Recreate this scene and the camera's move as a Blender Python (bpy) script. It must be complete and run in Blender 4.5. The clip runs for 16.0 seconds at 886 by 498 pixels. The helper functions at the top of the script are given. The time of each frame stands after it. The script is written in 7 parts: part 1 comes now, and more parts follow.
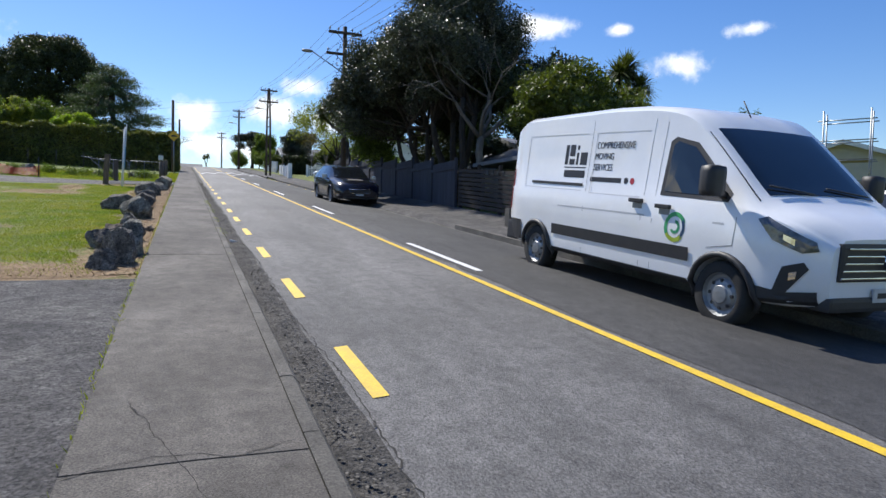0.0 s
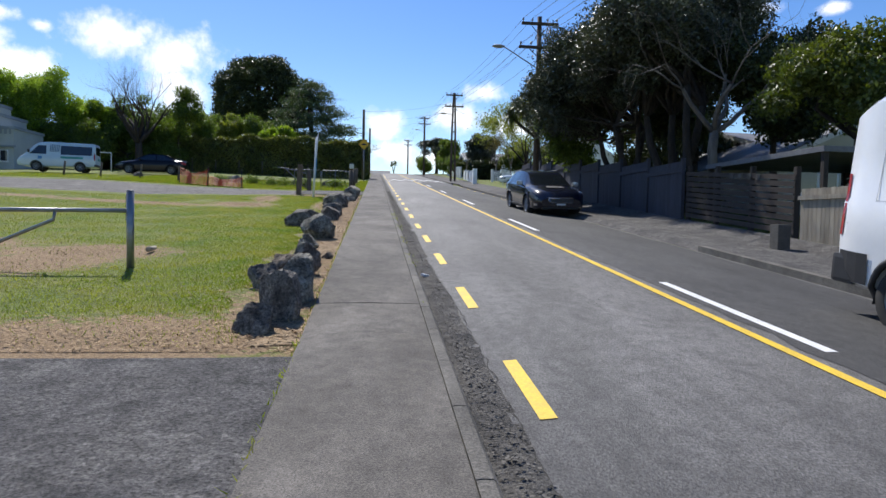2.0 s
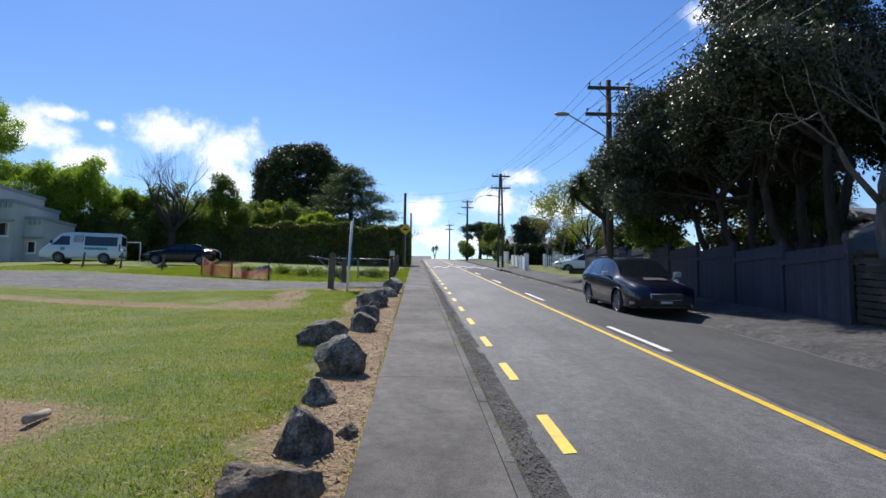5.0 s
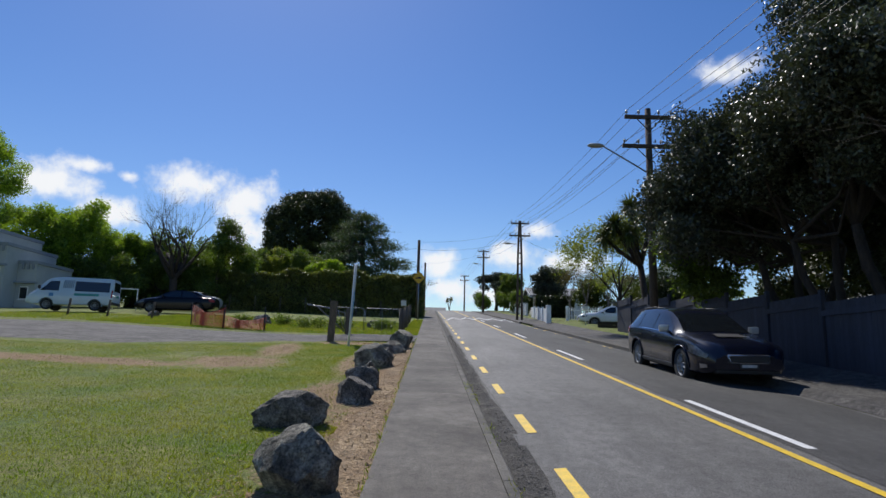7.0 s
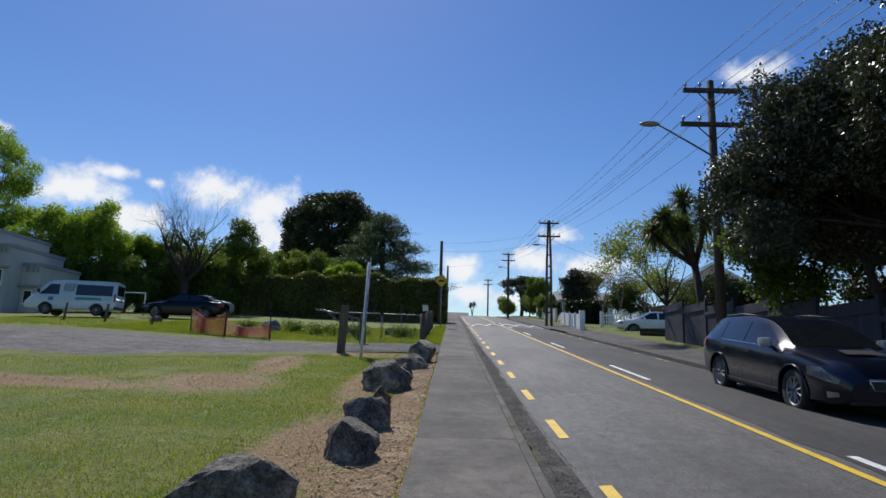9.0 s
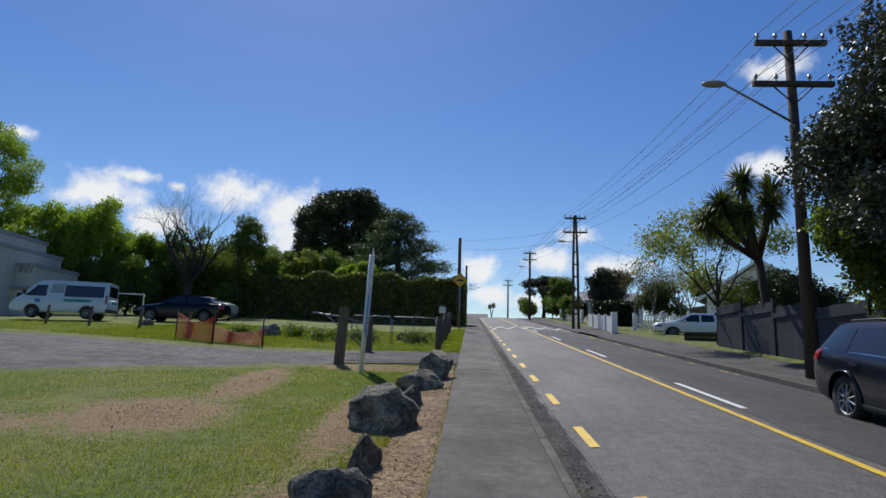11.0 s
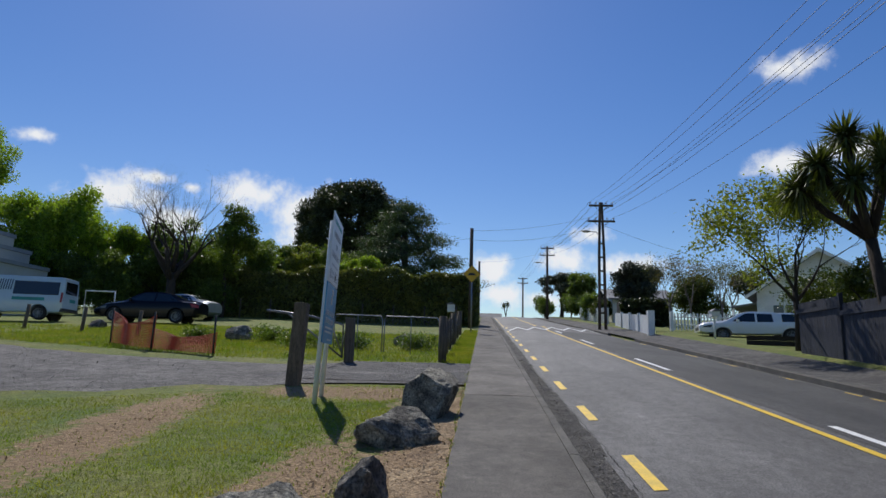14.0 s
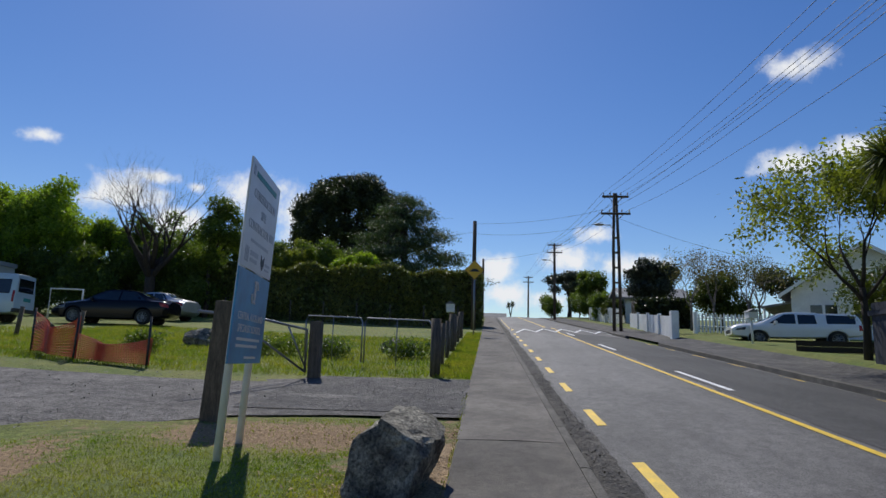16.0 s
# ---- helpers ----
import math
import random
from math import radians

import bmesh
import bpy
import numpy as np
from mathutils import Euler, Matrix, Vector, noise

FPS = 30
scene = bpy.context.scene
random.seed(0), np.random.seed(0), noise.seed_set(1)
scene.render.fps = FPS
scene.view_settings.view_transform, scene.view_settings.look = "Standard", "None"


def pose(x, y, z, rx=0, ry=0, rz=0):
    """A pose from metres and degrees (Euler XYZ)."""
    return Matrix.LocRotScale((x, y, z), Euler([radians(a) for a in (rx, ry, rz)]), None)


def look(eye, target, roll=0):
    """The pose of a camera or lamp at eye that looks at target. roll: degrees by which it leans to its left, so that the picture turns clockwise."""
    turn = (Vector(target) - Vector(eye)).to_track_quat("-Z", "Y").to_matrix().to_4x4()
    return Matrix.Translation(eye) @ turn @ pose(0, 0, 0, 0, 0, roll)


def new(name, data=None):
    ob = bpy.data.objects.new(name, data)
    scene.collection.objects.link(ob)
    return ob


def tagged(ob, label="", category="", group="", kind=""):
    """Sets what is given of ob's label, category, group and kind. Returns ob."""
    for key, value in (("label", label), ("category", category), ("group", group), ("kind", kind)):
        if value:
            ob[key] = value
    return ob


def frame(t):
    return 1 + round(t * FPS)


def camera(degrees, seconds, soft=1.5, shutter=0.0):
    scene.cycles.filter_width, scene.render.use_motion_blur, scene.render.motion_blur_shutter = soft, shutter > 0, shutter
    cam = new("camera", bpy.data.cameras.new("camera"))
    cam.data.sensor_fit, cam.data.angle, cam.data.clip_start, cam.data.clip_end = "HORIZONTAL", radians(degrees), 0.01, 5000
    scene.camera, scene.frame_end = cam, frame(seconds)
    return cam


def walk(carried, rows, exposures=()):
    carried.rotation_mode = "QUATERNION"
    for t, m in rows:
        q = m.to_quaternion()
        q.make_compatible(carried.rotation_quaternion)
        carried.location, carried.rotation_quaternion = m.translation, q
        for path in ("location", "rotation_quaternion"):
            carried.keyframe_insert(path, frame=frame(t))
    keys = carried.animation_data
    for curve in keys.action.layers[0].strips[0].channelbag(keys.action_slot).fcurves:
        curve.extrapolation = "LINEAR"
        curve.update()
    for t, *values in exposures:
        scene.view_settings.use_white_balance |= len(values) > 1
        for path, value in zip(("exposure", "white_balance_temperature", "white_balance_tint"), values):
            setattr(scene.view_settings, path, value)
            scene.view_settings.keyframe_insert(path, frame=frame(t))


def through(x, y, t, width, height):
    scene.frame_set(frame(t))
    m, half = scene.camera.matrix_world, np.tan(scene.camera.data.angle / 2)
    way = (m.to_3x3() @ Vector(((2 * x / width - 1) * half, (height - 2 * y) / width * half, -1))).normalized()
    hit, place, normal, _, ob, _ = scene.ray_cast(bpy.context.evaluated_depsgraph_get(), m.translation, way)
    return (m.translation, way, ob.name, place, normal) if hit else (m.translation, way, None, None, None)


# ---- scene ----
cam = camera(69.7, 16.0)
PATH = [
    (0, (-1.146, -4.963, 1.055), (2.610, 4.295, 0.638), 1.24),
    (0.5, (-1.045, -4.188, 1.122), (1.981, 5.334, 0.702), 1.23),
    (1, (-1.013, -3.373, 1.207), (1.277, 6.352, 0.787), 1.15),
    (1.5, (-1.009, -2.631, 1.293), (0.778, 7.198, 0.863), 1.10),
    (2, (-1.056, -1.779, 1.387), (0.016, 8.154, 0.953), 1.16),
    (2.5, (-1.065, -1.003, 1.432), (-0.263, 8.956, 1.008), 1.08),
    (3, (-1.170, -0.141, 1.542), (-0.522, 9.833, 1.254), 1.07),
    (3.5, (-1.178, 0.584, 1.619), (-0.590, 10.564, 1.411), 0.96),
    (4, (-1.200, 1.432, 1.702), (-0.650, 11.417, 1.627), 1.01),
    (4.5, (-1.212, 2.144, 1.764), (-0.715, 12.131, 1.852), 1.02),
    (4.7, (-1.236, 2.399, 1.831), (-0.768, 12.379, 2.253), 0.79),
    (6.8, (-1.147, 5.619, 1.995), (-0.954, 15.482, 3.635), 1.31),
    (7, (-1.187, 5.912, 2.028), (-1.004, 15.770, 3.702), 1.33),
    (7.5, (-1.239, 6.612, 2.106), (-1.139, 16.462, 3.830), 1.38),
    (8, (-1.248, 7.383, 2.149), (-1.258, 17.231, 3.885), 1.37),
    (8.5, (-1.278, 8.136, 2.221), (-1.372, 17.985, 3.949), 1.49),
    (9, (-1.299, 8.912, 2.285), (-1.461, 18.758, 4.024), 1.57),
    (9.5, (-1.338, 9.715, 2.327), (-1.563, 19.562, 4.055), 1.56),
    (9.7, (-1.354, 10.021, 2.395), (-1.635, 19.866, 4.127), 1.65),
    (11.8, (-1.350, 13.494, 2.613), (-1.836, 23.327, 4.366), 1.50),
    (12, (-1.347, 13.824, 2.634), (-1.842, 23.657, 4.386), 1.50),
    (12.5, (-1.325, 14.618, 2.711), (-1.853, 24.450, 4.458), 1.49),
    (13, (-1.342, 15.442, 2.787), (-1.913, 25.271, 4.537), 1.54),
    (13.5, (-1.357, 16.229, 2.818), (-1.966, 26.056, 4.567), 1.54),
    (14, (-1.377, 17.026, 2.912), (-2.027, 26.851, 4.653), 1.56),
    (14.5, (-1.370, 17.782, 2.995), (-2.056, 27.605, 4.739), 1.55),
    (15, (-1.423, 18.623, 3.074), (-2.137, 28.444, 4.817), 1.66),
    (15.5, (-1.405, 19.432, 3.116), (-2.124, 29.254, 4.849), 1.71),
    (16, (-1.365, 20.282, 3.198), (-2.082, 30.105, 4.931), 1.63),
]
walk(cam, [(t, look(eye, target, roll)) for t, eye, target, roll in PATH], exposures=[(0.0, 0.3), (4.4, 0.32), (6.6, -0.15), (9.7, -0.22), (12.0, -0.29), (16.0, -0.3)])

# ---- light ----
SUN_AZ, SUN_EL = radians(-17), radians(50)      # to the sun: from +y towards +x, and up
to_sun = Vector((math.sin(SUN_AZ) * math.cos(SUN_EL), math.cos(SUN_AZ) * math.cos(SUN_EL), math.sin(SUN_EL)))
sun = new("sun", bpy.data.lights.new("sun", "SUN"))
sun.data.energy, sun.data.angle, sun.data.color = 4.8, radians(0.55), (1.0, 0.96, 0.9)
sun.matrix_world = look((0, 0, 60), Vector((0, 0, 60)) - to_sun)
world = bpy.data.worlds.new("sky")
scene.world = world
world.use_nodes = True
wn, wl = world.node_tree.nodes, world.node_tree.links
sky = wn.new("ShaderNodeTexSky")
sky.sky_type, sky.sun_disc, sky.sun_elevation, sky.sun_rotation = "NISHITA", False, SUN_EL, SUN_AZ
sky.air_density, sky.dust_density, sky.ozone_density = 1.0, 0.2, 2.5
sat = wn.new("ShaderNodeHueSaturation")
sat.inputs["Saturation"].default_value = 1.3
sat.inputs["Hue"].default_value = 0.512
wl.new(sky.outputs[0], sat.inputs["Color"])
# fair-weather clouds: soft places in the sky (azimuth, elevation, half widths in degrees) torn by noise
CLOUDS = [(-31.7, 12.7, 3.4, 1.8), (-28.9, 14.3, 1.9, 0.7), (-26.1, 13.9, 1.0, 0.5), (-27.4, 10.6, 2.6, 1.6), (-21.2, 14.0, 3.8, 1.5), (-16.8, 12.9, 3.6, 2.2), (-16.4, 10.2, 2.8, 2.6), (-17.6, 7.6, 2.6, 1.4), (9.6, 11.4, 1.7, 0.9), (7.4, 9.0, 2.8, 1.3), (12.4, 8.5, 2.9, 1.2), (0.7, 8.3, 1.9, 1.5), (1.6, 6.0, 2.6, 1.3), (5.2, 5.6, 2.4, 0.8), (25.8, 23.6, 2.7, 1.0), (25.6, 16.2, 3.0, 1.2), (-37.7, 16.1, 1.5, 0.6), (42.4, 13.3, 2.3, 1.2), (30.1, 16.9, 2.9, 0.9), (37.0, 16.4, 1.1, 0.5), (47.1, 15.7, 1.8, 0.6), (-44, 14, 3, 2), (-60, 12, 6, 3), (70, 14, 6, 3), (120, 18, 9, 4)]
tc = wn.new("ShaderNodeTexCoord")
acc = None
for az, el, sa, se in CLOUDS:
    d = (math.sin(radians(az)) * math.cos(radians(el)), math.cos(radians(az)) * math.cos(radians(el)), math.sin(radians(el)))
    sub, mul, ln = wn.new("ShaderNodeVectorMath"), wn.new("ShaderNodeVectorMath"), wn.new("ShaderNodeVectorMath")
    sub.operation, mul.operation, ln.operation = "SUBTRACT", "MULTIPLY", "LENGTH"
    sub.inputs[1].default_value = d
    mul.inputs[1].default_value = (0.86 / radians(sa), 0.86 / radians(sa), 0.86 / radians(se))
    wl.new(tc.outputs["Generated"], sub.inputs[0])
    wl.new(sub.outputs[0], mul.inputs[0])
    wl.new(mul.outputs[0], ln.inputs[0])
    if acc is None:
        acc = ln.outputs["Value"]
    else:
        mn = wn.new("ShaderNodeMath")
        mn.operation = "MINIMUM"
        wl.new(acc, mn.inputs[0])
        wl.new(ln.outputs["Value"], mn.inputs[1])
        acc = mn.outputs[0]
cn_ = wn.new("ShaderNodeTexNoise")
cn_.inputs["Scale"].default_value, cn_.inputs["Detail"].default_value, cn_.inputs["Roughness"].default_value = 27.0, 7.0, 0.6
wl.new(tc.outputs["Generated"], cn_.inputs["Vector"])
nm = wn.new("ShaderNodeMath")
nm.operation = "MULTIPLY_ADD"
nm.inputs[1].default_value, nm.inputs[2].default_value = 2.0, -1.0
wl.new(cn_.outputs["Fac"], nm.inputs[0])
ad = wn.new("ShaderNodeMath")
ad.operation = "ADD"
wl.new(acc, ad.inputs[0])
wl.new(nm.outputs[0], ad.inputs[1])
cr = wn.new("ShaderNodeMapRange")
cr.interpolation_type = "SMOOTHSTEP"
cr.inputs["From Min"].default_value, cr.inputs["From Max"].default_value = 1.05, 0.1
wl.new(ad.outputs[0], cr.inputs[0])
cm = wn.new("ShaderNodeMixRGB")
cm.inputs[2].default_value = (8.6, 8.8, 9.1, 1)
wl.new(cr.outputs[0], cm.inputs[0])
wl.new(sat.outputs[0], cm.inputs[1])
wl.new(cm.outputs[0], wn["Background"].inputs[0])
wn["Background"].inputs[1].default_value = 0.118


# ---- materials ----
def mat(name, c1, c2=None, scale=4.0, rough=0.8, bump=0.0, bscale=None, metal=0.0, fine=None, spec=0.5, isle=0.0, rnd=0.0, coat=0.0, coords="Position", stretch=None, mid=None, streak=None):
    """Two colours mixed by a broad and a fine noise in world metres, with bump; isle/rnd: value change per leaf or per object."""
    m = bpy.data.materials.new(name)
    m.use_nodes = True
    n, l = m.node_tree.nodes, m.node_tree.links
    b = n["Principled BSDF"]
    b.inputs["Roughness"].default_value = rough
    b.inputs["Metallic"].default_value = metal
    b.inputs["Specular IOR Level"].default_value = spec
    b.inputs["Coat Weight"].default_value = coat
    geo = n.new("ShaderNodeNewGeometry")
    pos = geo.outputs["Position"]
    if coords == "Object":
        pos = n.new("ShaderNodeTexCoord").outputs["Object"]
    if stretch:
        mp = n.new("ShaderNodeVectorMath")
        mp.operation = "MULTIPLY"
        mp.inputs[1].default_value = stretch
        l.new(pos, mp.inputs[0])
        pos = mp.outputs[0]

    def noise_tex(sc, detail=4.0, r=0.6, pull=None):
        t = n.new("ShaderNodeTexNoise")
        t.inputs["Scale"].default_value, t.inputs["Detail"].default_value, t.inputs["Roughness"].default_value = sc, detail, r
        src_ = pos
        if pull:
            pm = n.new("ShaderNodeVectorMath")
            pm.operation = "MULTIPLY"
            pm.inputs[1].default_value = pull
            l.new(pos, pm.inputs[0])
            src_ = pm.outputs[0]
        l.new(src_, t.inputs["Vector"])
        return t.outputs["Fac"]

    c2 = c2 or tuple(v * 0.75 for v in c1)
    big = noise_tex(scale)
    ramp = n.new("ShaderNodeValToRGB")
    ramp.color_ramp.elements[0].position, ramp.color_ramp.elements[1].position = 0.35, 0.65
    ramp.color_ramp.elements[0].color, ramp.color_ramp.elements[1].color = (*c1, 1), (*c2, 1)
    l.new(big, ramp.inputs[0])
    out = ramp.outputs[0]
    for layer in (fine, mid, streak):
        if not layer:
            continue
        sc, amount = layer[:2]
        f = noise_tex(sc, 3.0, 0.7, layer[2] if len(layer) > 2 else None)
        mr = n.new("ShaderNodeMapRange")
        mr.inputs["From Min"].default_value, mr.inputs["From Max"].default_value = 0.3, 0.7
        mr.inputs["To Min"].default_value, mr.inputs["To Max"].default_value = 1 - amount, 1 + amount
        l.new(f, mr.inputs[0])
        mx = n.new("ShaderNodeVectorMath")
        mx.operation = "SCALE"
        l.new(out, mx.inputs[0])
        l.new(mr.outputs[0], mx.inputs["Scale"])
        out = mx.outputs[0]
    if isle or rnd:
        src = geo.outputs["Random Per Island"] if isle else n.new("ShaderNodeObjectInfo").outputs["Random"]
        mr = n.new("ShaderNodeMapRange")
        mr.inputs["To Min"].default_value, mr.inputs["To Max"].default_value = 1 - (isle or rnd), 1 + (isle or rnd)
        l.new(src, mr.inputs[0])
        mx = n.new("ShaderNodeVectorMath")
        mx.operation = "SCALE"
        l.new(out, mx.inputs[0])
        l.new(mr.outputs[0], mx.inputs["Scale"])
        out = mx.outputs[0]
    l.new(out, b.inputs["Base Color"])
    if bump:
        bp = n.new("ShaderNodeBump")
        bp.inputs["Strength"].default_value, bp.inputs["Distance"].default_value = 1.0, bump
        l.new(noise_tex(bscale or scale * 8, 5.0, 0.65), bp.inputs["Height"])
        l.new(bp.outputs[0], b.inputs["Normal"])
    return m


def leaf_mat(name, c1, c2, rough=0.5, through=0.3, isle=0.35, spec=0.5, scale=0.6):
    m = mat(name, c1, c2, scale, rough, isle=isle, spec=spec)
    n, l = m.node_tree.nodes, m.node_tree.links
    b, out = n["Principled BSDF"], n["Material Output"]
    tr, mix = n.new("ShaderNodeBsdfTranslucent"), n.new("ShaderNodeMixShader")
    src = b.inputs["Base Color"].links[0].from_socket
    tint = n.new("ShaderNodeVectorMath")
    tint.operation = "MULTIPLY"
    tint.inputs[1].default_value = (1.5, 1.6, 0.5)
    l.new(src, tint.inputs[0])
    l.new(tint.outputs[0], tr.inputs["Color"])
    mix.inputs[0].default_value = through
    l.new(b.outputs[0], mix.inputs[1])
    l.new(tr.outputs[0], mix.inputs[2])
    l.new(mix.outputs[0], out.inputs["Surface"])
    return m


ASPHALT = mat("asphalt", (0.074, 0.071, 0.069), (0.116, 0.112, 0.108), 0.45, 0.72, 0.012, 90, fine=(85, 0.75), mid=(9, 0.3), streak=(1.3, 0.28, (1.0, 0.12, 1.0)), stretch=(1, 0.6, 1))
PATCH = mat("asphalt_patch", (0.031, 0.0305, 0.031), (0.052, 0.051, 0.0505), 0.6, 0.8, 0.012, 90, fine=(85, 0.75), mid=(9, 0.32), streak=(1.3, 0.25, (1.0, 0.12, 1.0)), stretch=(1, 0.6, 1))
APRON = mat("old_asphalt", (0.05, 0.047, 0.047), (0.1, 0.094, 0.088), 1.1, 0.9, 0.03, 38, fine=(42, 0.9), mid=(5, 0.45), streak=(14, 0.35))
CONCRETE = mat("footpath_concrete", (0.084, 0.075, 0.064), (0.138, 0.125, 0.108), 0.7, 0.9, 0.008, 110, fine=(95, 0.6), mid=(7, 0.22), streak=(2.2, 0.22, (1.0, 0.5, 1.0)), rnd=0.1)
KERB = mat("kerb_concrete", (0.08, 0.074, 0.064), (0.135, 0.125, 0.108), 2.5, 0.9, 0.012, 40, fine=(60, 0.5), rnd=0.12)
GUTTER = mat("gutter_gravel", (0.05, 0.047, 0.043), (0.1, 0.092, 0.08), 2.4, 0.95, 0.03, 50, fine=(46, 0.85), mid=(7, 0.4))
YELLOW = mat("yellow_road_paint", (0.8, 0.52, 0.02), (0.62, 0.42, 0.04), 6.0, 0.6, 0.003, 60, fine=(50, 0.15))
WHITE_LINE = mat("white_road_paint", (0.8, 0.8, 0.78), (0.6, 0.6, 0.6), 6.0, 0.6, 0.003, 60, fine=(50, 0.15))
SOIL = mat("bark_and_dry_soil", (0.19, 0.122, 0.066), (0.35, 0.255, 0.145), 1.8, 0.95, 0.02, 34, fine=(42, 0.6), mid=(9, 0.35))
GRAVEL = mat("driveway_gravel", (0.098, 0.091, 0.085), (0.165, 0.154, 0.142), 1.0, 0.95, 0.03, 30, fine=(30, 0.75), mid=(4, 0.3))
GRASS = leaf_mat("grass_blades", (0.135, 0.2, 0.02), (0.265, 0.258, 0.055), 0.6, 0.4, 0.35, 0.2, 1.1)
ROCK = mat("basalt_boulder", (0.06, 0.052, 0.044), (0.195, 0.174, 0.145), 4.5, 0.92, 0.03, 22, fine=(38, 0.75), mid=(11, 0.5), coords="Object")
LICHEN = mat("lichen_boulder", (0.062, 0.056, 0.047), (0.28, 0.262, 0.21), 4.0, 0.95, 0.035, 22, fine=(36, 0.75), mid=(12, 0.55), coords="Object")
BROWN_ROCK = mat("brown_boulder", (0.09, 0.066, 0.046), (0.2, 0.155, 0.115), 4.0, 0.92, 0.03, 22, fine=(36, 0.6), mid=(11, 0.4), coords="Object")
STEEL = mat("galvanised_steel", (0.3, 0.31, 0.32), (0.22, 0.23, 0.24), 8, 0.45, 0.001, 60, metal=0.8)
DARK_STEEL = mat("dark_steel", (0.03, 0.03, 0.032), (0.05, 0.05, 0.05), 8, 0.5, metal=0.3)
POLE = mat("weathered_pole_timber", (0.1, 0.075, 0.058), (0.055, 0.042, 0.034), 3, 0.9, 0.01, 30, fine=(20, 0.3), stretch=(4, 4, 0.4))
POST = mat("grey_post_timber", (0.16, 0.13, 0.1), (0.08, 0.065, 0.05), 5, 0.9, 0.012, 25, fine=(25, 0.4), stretch=(4, 4, 0.5))
INSUL = mat("porcelain", (0.35, 0.33, 0.32), None, 5, 0.3)
WIRE = mat("black_cable", (0.02, 0.02, 0.022), None, 5, 0.6)
FENCE_BLUE = mat("blue_grey_fence_paint", (0.034, 0.037, 0.055), (0.024, 0.026, 0.038), 1.4, 0.75, 0.004, 20, fine=(14, 0.25), rnd=0.18, stretch=(4, 4, 0.5))
SLAT = mat("brown_stained_slat", (0.035, 0.025, 0.02), (0.022, 0.016, 0.013), 3, 0.8, 0.004, 20, rnd=0.25)
PALE_BOARD = mat("pale_timber_paling", (0.33, 0.29, 0.22), (0.24, 0.2, 0.15), 3, 0.85, 0.006, 25, rnd=0.2, stretch=(4, 4, 0.5))
WHITE = mat("white_painted_timber", (0.78, 0.78, 0.76), (0.68, 0.68, 0.66), 2, 0.55, 0.002, 30, fine=(12, 0.06))
WHITE_CAR = mat("white_car_paint", (0.82, 0.83, 0.84), (0.78, 0.79, 0.8), 1.5, 0.25, coat=0.6, coords="Object", fine=(6, 0.03))
NAVY_CAR = mat("navy_car_paint", (0.006, 0.008, 0.02), (0.005, 0.007, 0.016), 1.5, 0.2, coat=0.15, coords="Object", fine=(6, 0.1))
BLACK_CAR = mat("dark_car_paint", (0.007, 0.008, 0.016), None, 1.5, 0.16, coat=0.05, spec=0.2, coords="Object")
SILVER_CAR = mat("silver_car_paint", (0.5, 0.52, 0.54), None, 1.5, 0.3, metal=0.5, coat=0.6, coords="Object")
TRIM = mat("black_plastic_trim", (0.022, 0.022, 0.024), (0.03, 0.03, 0.032), 6, 0.55, 0.001, 80, coords="Object")
RUBBER = mat("tyre_rubber", (0.018, 0.018, 0.018), (0.028, 0.027, 0.026), 6, 0.85, 0.002, 60, coords="Object")
RIM = mat("alloy_rim", (0.32, 0.33, 0.34), (0.24, 0.25, 0.26), 6, 0.5, metal=0.7, coords="Object")
# grey with the shade of the van's pressed panels put into the colour
PANEL_SHADE = mat("shaded_panel_edge", (0.5, 0.51, 0.53), (0.45, 0.46, 0.48), 3, 0.4, coords="Object")
CHROME = mat("chrome", (0.7, 0.7, 0.72), None, 6, 0.12, metal=1.0)
GLASS = mat("tinted_glass", (0.012, 0.015, 0.018), None, 3, 0.04, spec=0.8, coords="Object")
LAMP_GLASS = mat("lamp_glass", (0.12, 0.13, 0.15), (0.03, 0.035, 0.045), 9, 0.08, spec=0.8, coords="Object")
RED_LAMP = mat("red_lamp_glass", (0.35, 0.012, 0.012), None, 9, 0.15, coords="Object")
PLATE = mat("plate_white", (0.6, 0.6, 0.6), None, 9, 0.4)
INK = mat("dark_lettering", (0.02, 0.022, 0.03), None, 9, 0.5)
GREEN_INK = mat("green_lettering", (0.05, 0.4, 0.12), (0.02, 0.2, 0.12), 3, 0.5, coords="Object")
LIME_INK = mat("lime_lettering", (0.45, 0.55, 0.05), None, 3, 0.5)
NAVY_INK = mat("navy_lettering", (0.01, 0.05, 0.12), None, 3, 0.5)
RED_INK = mat("red_lettering", (0.5, 0.04, 0.06), None, 3, 0.5)
TEAL_INK = mat("teal_lettering", (0.03, 0.3, 0.28), None, 3, 0.5)
BLUE_INK = mat("blue_lettering", (0.05, 0.22, 0.5), None, 3, 0.5)
SIGN_WHITE = mat("sign_white", (0.72, 0.73, 0.74), (0.66, 0.67, 0.68), 3, 0.4, fine=(8, 0.03))
FADED_INK = mat("faded_lettering", (0.42, 0.44, 0.48), (0.5, 0.52, 0.55), 6, 0.5)
SIGN_BLUE = mat("sign_blue", (0.06, 0.34, 0.6), (0.04, 0.19, 0.4), 2, 0.4, fine=(9, 0.06))
SIGN_YELLOW = mat("sign_yellow", (0.75, 0.42, 0.015), (0.65, 0.36, 0.015), 4, 0.45)
